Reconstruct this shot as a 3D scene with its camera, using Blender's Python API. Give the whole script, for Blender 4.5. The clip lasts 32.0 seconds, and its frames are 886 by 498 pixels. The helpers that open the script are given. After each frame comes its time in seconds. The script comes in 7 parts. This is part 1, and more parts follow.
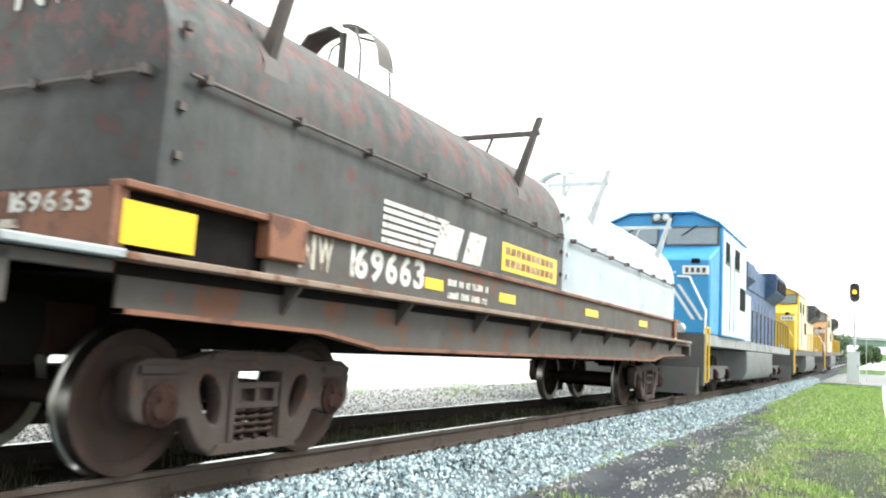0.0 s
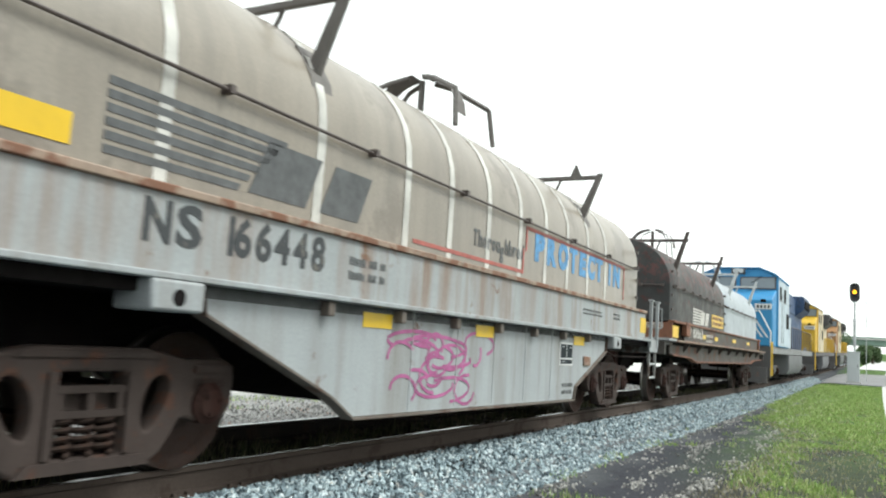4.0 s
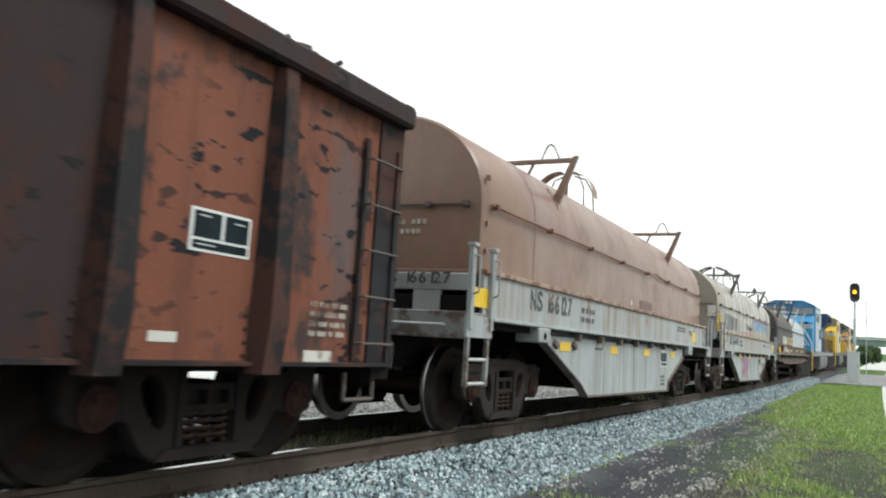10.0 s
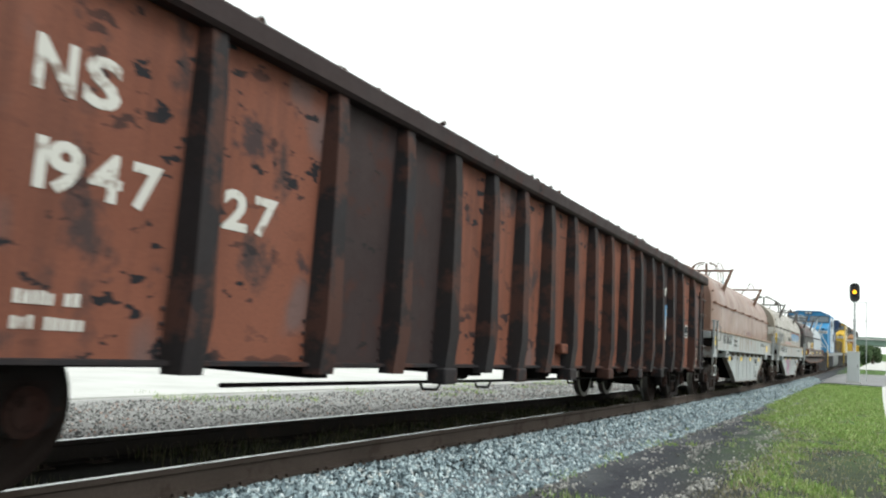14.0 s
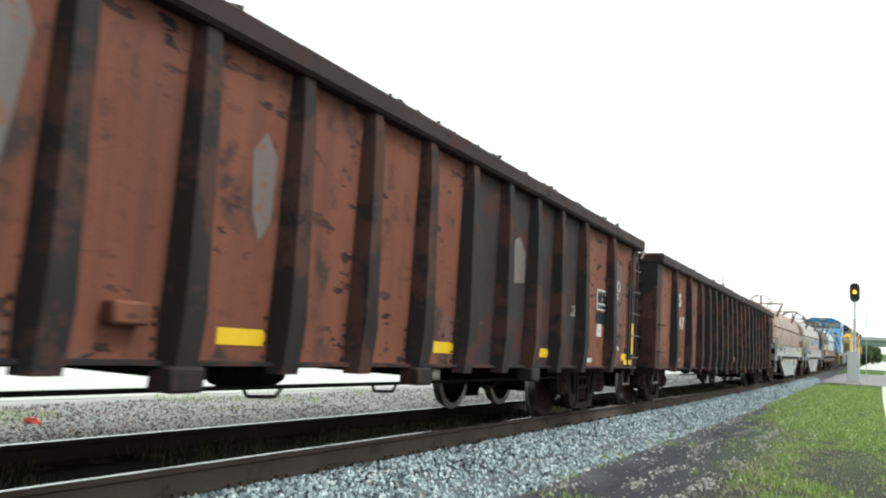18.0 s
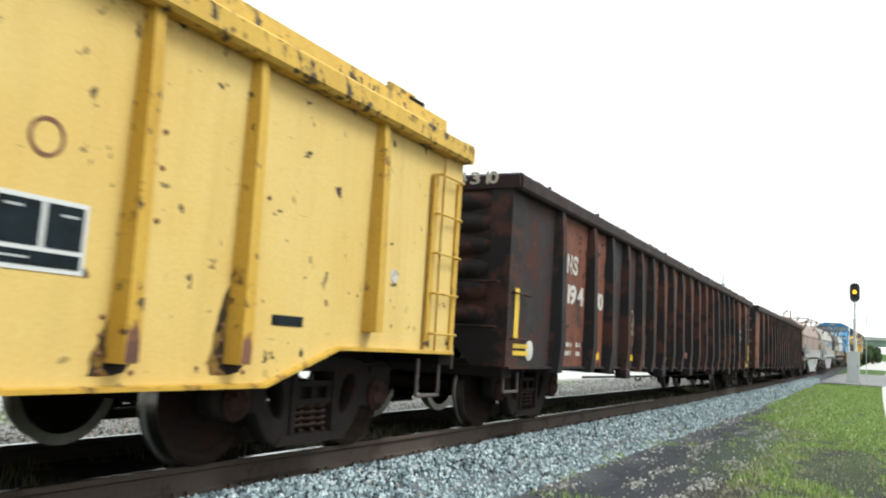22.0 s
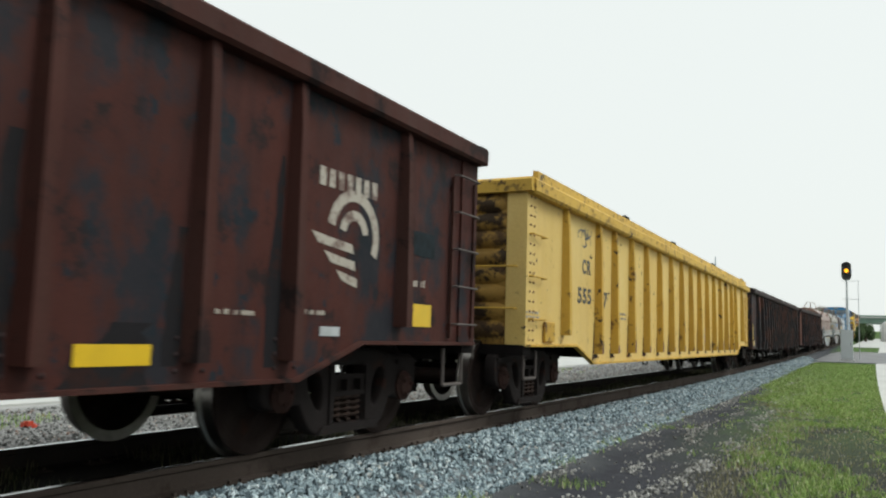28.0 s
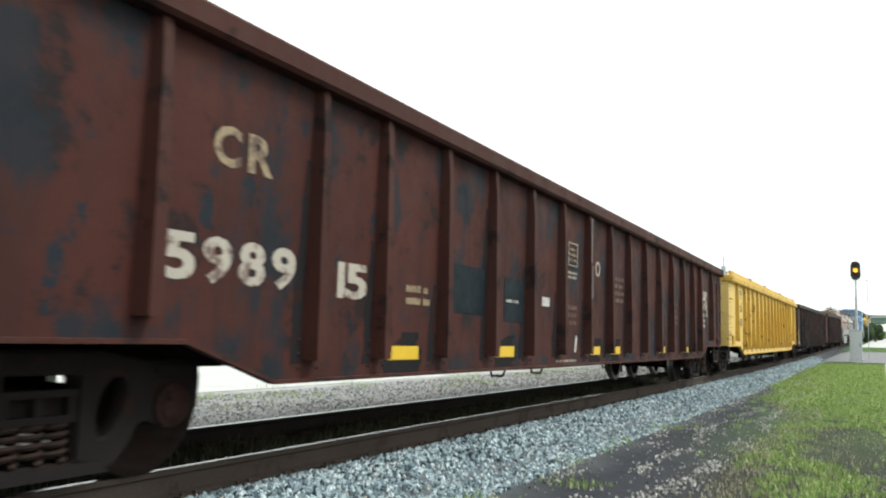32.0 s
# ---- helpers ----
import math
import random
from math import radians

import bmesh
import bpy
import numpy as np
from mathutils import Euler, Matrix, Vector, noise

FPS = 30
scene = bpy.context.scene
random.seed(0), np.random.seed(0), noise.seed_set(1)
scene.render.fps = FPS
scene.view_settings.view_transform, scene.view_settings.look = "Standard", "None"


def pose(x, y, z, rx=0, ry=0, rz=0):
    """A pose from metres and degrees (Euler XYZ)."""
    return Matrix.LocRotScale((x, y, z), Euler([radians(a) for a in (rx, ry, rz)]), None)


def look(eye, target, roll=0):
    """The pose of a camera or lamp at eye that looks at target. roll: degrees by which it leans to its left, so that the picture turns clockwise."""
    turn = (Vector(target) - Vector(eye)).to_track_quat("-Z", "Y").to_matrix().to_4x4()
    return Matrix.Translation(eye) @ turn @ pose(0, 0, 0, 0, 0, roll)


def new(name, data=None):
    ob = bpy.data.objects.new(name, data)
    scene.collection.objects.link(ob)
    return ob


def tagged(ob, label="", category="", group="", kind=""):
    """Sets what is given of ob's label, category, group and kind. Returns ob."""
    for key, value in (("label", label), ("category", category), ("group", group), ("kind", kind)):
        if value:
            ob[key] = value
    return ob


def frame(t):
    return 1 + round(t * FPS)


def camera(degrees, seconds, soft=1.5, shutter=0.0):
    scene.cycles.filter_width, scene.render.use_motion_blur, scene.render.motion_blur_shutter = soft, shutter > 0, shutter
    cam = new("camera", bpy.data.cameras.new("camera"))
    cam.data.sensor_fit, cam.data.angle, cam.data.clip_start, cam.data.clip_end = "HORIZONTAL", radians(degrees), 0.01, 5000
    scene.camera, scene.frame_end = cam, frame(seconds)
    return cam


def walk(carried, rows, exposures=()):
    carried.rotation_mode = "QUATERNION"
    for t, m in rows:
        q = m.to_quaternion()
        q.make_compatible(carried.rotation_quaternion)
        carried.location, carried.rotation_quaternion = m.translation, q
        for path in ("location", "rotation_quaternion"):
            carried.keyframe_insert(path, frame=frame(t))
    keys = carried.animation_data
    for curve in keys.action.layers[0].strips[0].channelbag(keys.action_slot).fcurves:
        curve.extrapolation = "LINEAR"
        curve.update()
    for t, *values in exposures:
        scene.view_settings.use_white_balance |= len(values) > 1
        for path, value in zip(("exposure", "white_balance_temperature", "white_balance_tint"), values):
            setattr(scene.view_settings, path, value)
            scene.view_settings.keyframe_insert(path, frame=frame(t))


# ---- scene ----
SKY, SUN, CLOUD = 0.104, 3.1, (13.9, 14.0, 13.7, 1.0)
EXPOSURES = ((0, 1.0), (1.5, 0.92), (2.0, 0.70), (2.5, 0.42), (5, 0.14), (9, -0.06), (12, -0.08), (16, 0.04), (20, 0.08), (21.3, 0.02), (22, 0.1), (22.5, 0.02), (23.0, -0.2), (24, -0.46), (26.5, -0.54), (27.3, -0.58), (28, -0.52), (28.7, -0.3), (30, 0.02), (32, 0.04))
# ---------------------------------------------------------------- camera
def cam_pose(yaw, pitch, roll):
    return pose(0, 0, 0.937, 90 + pitch, 0, yaw) @ pose(0, 0, 0, 0, 0, roll)


cam = camera(57.8, 32.0, soft=2.1, shutter=0.32)
STILL = (28.086, 6.708, 3.566)
walk(cam, [(t, cam_pose(*a)) for t, a in (
    (0, STILL), (10, STILL), (22, STILL), (24.5, STILL), (25.5, (27.96, 6.68, 3.57)), (26.5, (27.826, 6.645, 3.531)),
    (27, (28.134, 6.242, 2.565)), (27.5, (28.014, 6.014, 2.205)), (28, (27.53, 6.089, 1.791)),
    (28.5, (27.583, 5.857, 1.307)), (29, (27.529, 5.925, 1.581)), (29.5, (27.767, 5.906, 1.67)),
    (30, (27.944, 6.026, 1.748)), (30.5, (28.047, 6.092, 1.705)), (31, (28.053, 6.092, 1.705)),
    (31.5, (28.059, 6.088, 1.75)), (32, (28.048, 6.084, 1.762)))],
    exposures=[(t, stops, 6350, 4) for t, stops in EXPOSURES])

# ---------------------------------------------------------------- light
SUN_ELEV, SUN_ROT = radians(54), radians(68)
world = bpy.data.worlds.new("world")
scene.world = world
world.use_nodes = True
wn = world.node_tree
sky = wn.nodes.new("ShaderNodeTexSky")
sky.sky_type, sky.sun_disc = "NISHITA", False
sky.sun_elevation, sky.sun_rotation = SUN_ELEV, SUN_ROT
sky.air_density, sky.dust_density, sky.ozone_density = 1.0, 6.0, 0.6
veil = wn.nodes.new("ShaderNodeMix")
veil.data_type = "RGBA"
veil.inputs["Factor"].default_value = 0.86
veil.inputs["B"].default_value = CLOUD
wn.links.new(sky.outputs[0], veil.inputs["A"])
wn.links.new(veil.outputs["Result"], wn.nodes["Background"].inputs[0])
wn.nodes["Background"].inputs[1].default_value = SKY
sun = new("sun", bpy.data.lights.new("sun", "SUN"))
sun.data.energy, sun.data.angle, sun.data.color = SUN, radians(22), (0.985, 0.985, 0.955)
sun.matrix_world = look((math.sin(SUN_ROT) * 50, math.cos(SUN_ROT) * 50, math.tan(SUN_ELEV) * 50), (0, 0, 0))


# ---------------------------------------------------------------- materials
def mat(name):
    m = bpy.data.materials.new(name)
    m.use_nodes = True
    return m, m.node_tree, m.node_tree.nodes["Principled BSDF"]


def noise_node(nt, scale, detail=6, rough=0.6, stretch=None, kind="Object"):
    tc = nt.nodes.new("ShaderNodeTexCoord")
    n = nt.nodes.new("ShaderNodeTexNoise")
    n.inputs["Scale"].default_value, n.inputs["Detail"].default_value, n.inputs["Roughness"].default_value = scale, detail, rough
    if stretch:
        mp = nt.nodes.new("ShaderNodeMapping")
        mp.inputs["Scale"].default_value = stretch
        nt.links.new(tc.outputs[kind], mp.inputs[0])
        nt.links.new(mp.outputs[0], n.inputs["Vector"])
    else:
        nt.links.new(tc.outputs[kind], n.inputs["Vector"])
    return n


def ramp(nt, src, stops):
    r = nt.nodes.new("ShaderNodeValToRGB")
    els = r.color_ramp.elements
    while len(els) < len(stops):
        els.new(0.5)
    for e, (p, c) in zip(els, stops):
        e.position = p
        e.color = (*c, 1) if isinstance(c, tuple) else (c, c, c, 1)
    nt.links.new(src, r.inputs[0])
    return r


def mix(nt, fac, a, b, blend="MIX"):
    n = nt.nodes.new("ShaderNodeMix")
    n.data_type, n.blend_type = "RGBA", blend
    for socket, v in ((n.inputs["Factor"], fac), (n.inputs["A"], a), (n.inputs["B"], b)):
        if isinstance(v, (int, float)):
            socket.default_value = v
        elif isinstance(v, tuple):
            socket.default_value = (*v, 1)
        else:
            nt.links.new(v, socket)
    return n.outputs["Result"]


def bump(nt, bsdf, height, strength=0.3, dist=0.01):
    b = nt.nodes.new("ShaderNodeBump")
    b.inputs["Strength"].default_value, b.inputs["Distance"].default_value = strength, dist
    nt.links.new(height, b.inputs["Height"])
    nt.links.new(b.outputs[0], bsdf.inputs["Normal"])


def painted(name, base, rust=(0.16, 0.06, 0.03), wear=0.35, dirt=(0.05, 0.04, 0.035), dirty=0.5, rough=0.55,
            patch=2.2, fade=None, metallic=0.0, spots=None, streak=0.6, dashes=None, pale=None, specks=None, coat=0.0, spec=0.5, crown=None, grime=None, run=5.0):
    """Old paint on steel: faded tone, large worn patches, rain streaks, fine speckle."""
    m, nt, b = mat(name)
    big = noise_node(nt, 0.9, 4)
    col = ramp(nt, big.outputs[0], [(0.3, base), (0.7, fade or tuple(min(1, c * 1.18) for c in base))]).outputs[0]
    st = noise_node(nt, 1.0, 5, 0.65, (0.6, run, 0.35))
    stm = ramp(nt, st.outputs[0], [(0.45, 0.0), (0.75, streak * dirty)]).outputs[0]
    col = mix(nt, stm, col, dirt)
    pt = noise_node(nt, patch, 9, 0.68)
    ptm = ramp(nt, pt.outputs[0], [(0.66 - 0.3 * wear, 0.0), (0.72 - 0.3 * wear, 0.9)]).outputs[0]
    col = mix(nt, ptm, col, rust)
    if spots:
        sp = noise_node(nt, 3.1, 7, 0.7, (1, 1, 0.8))
        spm = ramp(nt, sp.outputs[0], [(spots[1], 0.0), (spots[1] + 0.04, 0.95)]).outputs[0]
        col = mix(nt, spm, col, spots[0])
    if crown:
        hn = noise_node(nt, 5.0, 7, 0.68)
        zs = nt.nodes.new("ShaderNodeSeparateXYZ")
        nt.links.new(big.inputs["Vector"].links[0].from_socket, zs.inputs[0])
        zr = nt.nodes.new("ShaderNodeMapRange")
        zr.inputs[1].default_value, zr.inputs[2].default_value = crown[1], crown[1] + 0.45
        nt.links.new(zs.outputs[2], zr.inputs[0])
        cm = mix(nt, 1.0, ramp(nt, hn.outputs[0], [(0.52, 0.0), (0.55, 0.9)]).outputs[0], zr.outputs[0], "MULTIPLY")
        col = mix(nt, cm, col, crown[0])
    if grime:
        gn = noise_node(nt, 1.7, 7, 0.66, (1, 1.2, 0.8))
        col = mix(nt, ramp(nt, gn.outputs[0], [(grime[1], 0.0), (grime[1] + 0.09, 0.85)]).outputs[0], col, grime[0])
    if pale:
        pn = noise_node(nt, 0.8, 3, 0.5, (1, 1.2, 0.9))
        col = mix(nt, ramp(nt, pn.outputs[0], [(pale[1], 0.0), (pale[1] + 0.07, pale[2])]).outputs[0], col, pale[0])
    if dashes:
        dn = noise_node(nt, 2.4, 3, 0.5, (1, 2.0, 4.6))
        gate = noise_node(nt, 0.8, 2)
        dm = ramp(nt, dn.outputs[0], [(dashes[1], 0.0), (dashes[1] + 0.025, 1.0)]).outputs[0]
        dm = mix(nt, 1.0, dm, ramp(nt, gate.outputs[0], [(0.40, 0.12), (0.56, 1.0)]).outputs[0], "MULTIPLY")
        col = mix(nt, dm, col, dashes[0])
    if specks:
        sn = noise_node(nt, 9.0, 3, 0.55, (1, 1, 0.8))
        gate2 = noise_node(nt, 1.1, 3)
        sm = ramp(nt, sn.outputs[0], [(specks[1], 0.0), (specks[1] + 0.03, 1.0)]).outputs[0]
        sm = mix(nt, 1.0, sm, ramp(nt, gate2.outputs[0], [(0.44, 0.0), (0.56, 1.0)]).outputs[0], "MULTIPLY")
        col = mix(nt, sm, col, specks[0])
    fine = noise_node(nt, 45, 4)
    col = mix(nt, 0.16, col, ramp(nt, fine.outputs[0], [(0.3, 0.25), (0.7, 0.8)]).outputs[0], "OVERLAY")
    nt.links.new(col, b.inputs["Base Color"])
    rr = ramp(nt, pt.outputs[0], [(0.3, rough), (0.7, min(1, rough + 0.3))])
    nt.links.new(rr.outputs[0], b.inputs["Roughness"])
    b.inputs["Metallic"].default_value = metallic
    b.inputs["Specular IOR Level"].default_value = spec
    b.inputs["Coat Weight"].default_value, b.inputs["Coat Roughness"].default_value = coat, 0.18
    bump(nt, b, pt.outputs[0], 0.25, 0.012)
    return m


def plain(name, col, rough=0.5, metallic=0.0, var=0.25, scale=6.0, spec=0.5):
    m, nt, b = mat(name)
    n = noise_node(nt, scale, 6)
    c = ramp(nt, n.outputs[0], [(0.3, tuple(v * (1 - var) for v in col)), (0.7, tuple(min(1, v * (1 + var)) for v in col))]).outputs[0]
    nt.links.new(c, b.inputs["Base Color"])
    b.inputs["Roughness"].default_value, b.inputs["Metallic"].default_value = rough, metallic
    b.inputs["Specular IOR Level"].default_value = spec
    bump(nt, b, n.outputs[0], 0.15, 0.005)
    return m


def worn(name, col, under, keep=0.5):
    """Old lettering paint, flaked through to what lies under it."""
    m, nt, b = mat(name)
    n = noise_node(nt, 7.0, 7, 0.7)
    c = mix(nt, ramp(nt, n.outputs[0], [(keep, 0.0), (keep + 0.1, 0.85)]).outputs[0], col, under)
    nt.links.new(c, b.inputs["Base Color"])
    b.inputs["Roughness"].default_value = 0.65
    return m


def glow(name, col, strength):
    m, nt, b = mat(name)
    b.inputs["Base Color"].default_value = (*col, 1)
    b.inputs["Emission Color"].default_value, b.inputs["Emission Strength"].default_value = (*col, 1), strength
    return m


M_GON_RUST = painted("gondola_rust_paint", (0.142, 0.053, 0.034), rust=(0.0372, 0.0297, 0.0324), wear=0.2, dirt=(0.031, 0.0198, 0.0187), dirty=0.8, spots=((0.0186, 0.0172, 0.0202), 0.69), fade=(0.172, 0.067, 0.044), patch=1.5, dashes=((0.0136, 0.0132, 0.0158), 0.60), pale=((0.105, 0.0825, 0.0828), 0.62, 0.7), spec=0.14, grime=((0.030, 0.027, 0.029), 0.555))
M_GON_DARK = painted("gondola_brown_grime", (0.029, 0.0198, 0.0203), rust=(0.0493, 0.023, 0.0196), wear=0.40, dirty=0.5, fade=(0.0383, 0.0262, 0.0259), dashes=((0.0116, 0.0115, 0.0126), 0.64), dirt=(0.0174, 0.0154, 0.0168), spec=0.14)
M_GON_SLATE = painted("gondola_slate_grime", (0.0232, 0.0187, 0.0203), rust=(0.0616, 0.0242, 0.0189), wear=0.44, dirty=0.5, fade=(0.0363, 0.0297, 0.0315), dashes=((0.087, 0.0346, 0.0245), 0.66), pale=((0.0399, 0.0394, 0.0462), 0.6, 0.6), spec=0.14)
M_GON_RIB = painted("gondola_rib_grime", (0.0185, 0.0135, 0.0135), rust=(0.0638, 0.0309, 0.0244), wear=0.56, dirty=0.4, fade=(0.0191, 0.0191, 0.0227), patch=1.6, spec=0.14)
M_CR = painted("brown_gondola_paint", (0.046, 0.0150, 0.0118), rust=(0.018, 0.013, 0.013), wear=0.36, dirty=0.7, dirt=(0.012, 0.011, 0.0125), spots=((0.012, 0.019, 0.026), 0.60), fade=(0.066, 0.0205, 0.0155), patch=2.2, streak=0.8, spec=0.15, grime=((0.0125, 0.0185, 0.0245), 0.505))
M_CR_RIB = painted("brown_rib_paint", (0.045, 0.0155, 0.012), rust=(0.017, 0.012, 0.012), wear=0.36, dirty=0.6, fade=(0.062, 0.022, 0.017), spec=0.14)
M_YEL = painted("yellow_gondola_paint", (0.605, 0.41, 0.114), rust=(0.173, 0.0784, 0.0228), wear=0.06, dirt=(0.374, 0.221, 0.0571), dirty=0.45, spots=((0.045, 0.025, 0.012), 0.75), fade=(0.634, 0.463, 0.163), dashes=((0.045, 0.026, 0.014), 0.70), specks=((0.035, 0.02, 0.011), 0.655))
M_YEL_CHORD = painted("chipped_yellow_chord", (0.504, 0.314, 0.0457), rust=(0.0504, 0.0285, 0.0143), wear=0.30, dirt=(0.288, 0.164, 0.0343), dirty=0.6, spots=((0.036, 0.0214, 0.0114), 0.60), patch=11, specks=((0.0432, 0.0249, 0.0114), 0.60))
M_YEL_RIB = painted("yellow_rib_paint", (0.49, 0.285, 0.0286), rust=(0.0864, 0.0428, 0.0143), wear=0.24, dirt=(0.23, 0.114, 0.0171), dirty=0.8, spots=((0.0432, 0.0285, 0.0114), 0.66), fade=(0.533, 0.335, 0.0457), specks=((0.0432, 0.0249, 0.0114), 0.62))
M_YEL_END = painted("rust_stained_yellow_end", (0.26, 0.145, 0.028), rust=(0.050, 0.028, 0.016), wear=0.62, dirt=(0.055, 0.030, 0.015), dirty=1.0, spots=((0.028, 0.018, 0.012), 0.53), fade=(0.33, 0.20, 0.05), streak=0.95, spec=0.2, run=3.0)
M_GREY = painted("grey_frame_paint", (0.266, 0.286, 0.298), rust=(0.135, 0.0791, 0.0528), wear=0.15, dirt=(0.149, 0.126, 0.101), dirty=1.0, fade=(0.32, 0.344, 0.357), streak=0.7, run=3.2)
M_SILL = painted("rust_streaked_grey_sill", (0.27, 0.29, 0.298), rust=(0.16, 0.085, 0.05), wear=0.16, dirt=(0.185, 0.112, 0.070), dirty=1.0, fade=(0.33, 0.35, 0.36), streak=0.95, run=3.4)
M_SOOT_SHADE = painted("oily_soot_and_shade", (0.016, 0.015, 0.0165), rust=(0.030, 0.016, 0.014), wear=0.42, dirty=0.5, dirt=(0.012, 0.011, 0.012), patch=5, rough=0.8, spec=0.08)
M_PURPLE = plain("purple_brown_paint", (0.115, 0.048, 0.045), 0.5, 0, 0.15, 5)
M_ASPHALT = plain("pale_worn_asphalt", (0.20, 0.20, 0.205), 0.9, 0, 0.25, 0.6, 0.15)
M_CASE = plain("pale_grey_enamel", (0.46, 0.49, 0.50), 0.5, 0, 0.05, 1.5)
M_TOWER = plain("pale_hazy_tower_steel", (0.34, 0.40, 0.43), 0.7)
M_PLATFORM = painted("grimy_platform_steel", (0.20, 0.205, 0.20), rust=(0.085, 0.055, 0.042), wear=0.62, dirt=(0.055, 0.042, 0.036), dirty=1.0, fade=(0.26, 0.265, 0.26), patch=3.0, streak=0.9)
M_BRACKET = plain("weathered_bracket_steel", (0.105, 0.095, 0.088), 0.6)
M_SILLTOP = painted("rusty_sill_lip", (0.25, 0.185, 0.14), rust=(0.15, 0.062, 0.033), wear=0.62, dirty=0.8, patch=3.0)
M_EDGE = painted("brown_edge_grime", (0.112, 0.0931, 0.0781), rust=(0.0792, 0.0414, 0.0284), wear=0.4, dirty=0.8)
M_HOOD_TAN = painted("weathered_tan_hood", (0.208, 0.178, 0.140), rust=(0.160, 0.136, 0.110), wear=0.35, dirt=(0.105, 0.090, 0.075), dirty=0.9, fade=(0.250, 0.222, 0.184), patch=0.9, rough=0.34, coat=0.4, run=2.2)
M_HOOD_BROWN = painted("red_brown_hood", (0.160, 0.077, 0.054), rust=(0.133, 0.0672, 0.048), wear=0.3, dirt=(0.0989, 0.0554, 0.04), dirty=0.8, fade=(0.202, 0.118, 0.082), patch=0.8, rough=0.36, coat=0.25, run=2.4)
M_HOOD_BLACK = painted("peeling_black_hood", (0.026, 0.028, 0.029), rust=(0.070, 0.028, 0.024), wear=0.20, dirt=(0.085, 0.078, 0.072), dirty=1.0, spots=((0.08, 0.028, 0.025), 0.60), fade=(0.045, 0.046, 0.045), patch=4.0, streak=0.75, crown=((0.095, 0.038, 0.036), 2.35), run=2.0)
M_HOOD_WHITE = painted("silver_hood", (0.282, 0.312, 0.337), rust=(0.232, 0.245, 0.257), wear=0.2, dirty=0.3, dirt=(0.184, 0.196, 0.208), rough=0.4)
M_FLAT = painted("black_frame_paint", (0.0491, 0.0433, 0.0393), rust=(0.11, 0.0433, 0.0231), wear=0.38, dirty=0.6, fade=(0.0665, 0.0578, 0.052))
M_FLANGE = painted("rusty_deck_edge", (0.19, 0.133, 0.0986), rust=(0.128, 0.052, 0.0289), wear=0.4, dirty=0.7)
M_RUSTPL = painted("rusty_plate", (0.156, 0.0636, 0.0347), rust=(0.0809, 0.0347, 0.0231), wear=0.4, dirty=0.7)
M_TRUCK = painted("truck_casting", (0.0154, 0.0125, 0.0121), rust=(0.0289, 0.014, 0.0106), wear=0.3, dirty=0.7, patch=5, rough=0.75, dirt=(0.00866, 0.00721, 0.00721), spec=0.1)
M_TRUCK_MID = painted("dark_truck_casting", (0.025, 0.0206, 0.0194), rust=(0.0525, 0.0287, 0.0213), wear=0.34, dirty=0.7, patch=5, rough=0.75, dirt=(0.015, 0.0125, 0.0125), spec=0.1)
M_TRUCK_RED = painted("rust_brown_truck_casting", (0.0422, 0.0316, 0.028), rust=(0.0711, 0.0359, 0.0253), wear=0.36, dirty=0.7, patch=5, rough=0.7, dirt=(0.0158, 0.0127, 0.0116), spec=0.22)
M_WHEEL_RED = painted("red_rust_wheel", (0.0348, 0.0221, 0.0184), rust=(0.0553, 0.0263, 0.0179), wear=0.36, patch=5, rough=0.7, spec=0.22)
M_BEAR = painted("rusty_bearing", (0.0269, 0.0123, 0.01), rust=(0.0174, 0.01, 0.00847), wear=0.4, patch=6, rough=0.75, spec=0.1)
M_SPRING = painted("spring_steel_rust", (0.030, 0.020, 0.0165), wear=0.3, rust=(0.05, 0.027, 0.019), patch=9, rough=0.75, spec=0.12)
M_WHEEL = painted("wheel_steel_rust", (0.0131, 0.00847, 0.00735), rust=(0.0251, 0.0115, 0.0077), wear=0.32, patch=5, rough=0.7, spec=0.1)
M_TREAD = plain("bright_tread_steel", (0.28, 0.265, 0.25), 0.32, 1.0, 0.2)
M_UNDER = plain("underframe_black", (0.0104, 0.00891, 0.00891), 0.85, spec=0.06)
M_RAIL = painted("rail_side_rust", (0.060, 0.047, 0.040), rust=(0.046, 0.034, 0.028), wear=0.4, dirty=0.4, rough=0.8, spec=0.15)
# darker copy of the rail side: shade under the wagons put into its colour
M_RAIL_FAR = painted("train_shaded_rail_side", (0.022, 0.019, 0.017), rust=(0.035, 0.026, 0.021), wear=0.3, dirty=0.4, rough=0.8, spec=0.15)
M_RAILTOP = plain("polished_rail_head", (0.62, 0.64, 0.66), 0.22, 1.0, 0.1)
M_TIE = painted("creosoted_timber", (0.035, 0.029, 0.025), rust=(0.055, 0.045, 0.036), wear=0.4, rough=0.9, spec=0.15)
M_DECAL_Y = plain("reflective_yellow", (0.624, 0.406, 0.0078), 0.4, 0, 0.08)
M_DECAL_W = worn("stencil_white", (0.484, 0.476, 0.445), (0.156, 0.101, 0.078), 0.53)
M_DECAL_K = worn("stencil_black", (0.0351, 0.039, 0.0429), (0.172, 0.156, 0.133), 0.56)
M_DECAL_G = plain("faded_grey_lettering", (0.078, 0.0819, 0.0858), 0.6, 0, 0.3, 10)
M_DECAL_B = plain("faded_blue_lettering", (0.078, 0.234, 0.437), 0.6, 0, 0.3, 10)
M_DECAL_R = plain("faded_red_line", (0.328, 0.0936, 0.078), 0.6, 0, 0.3, 10)
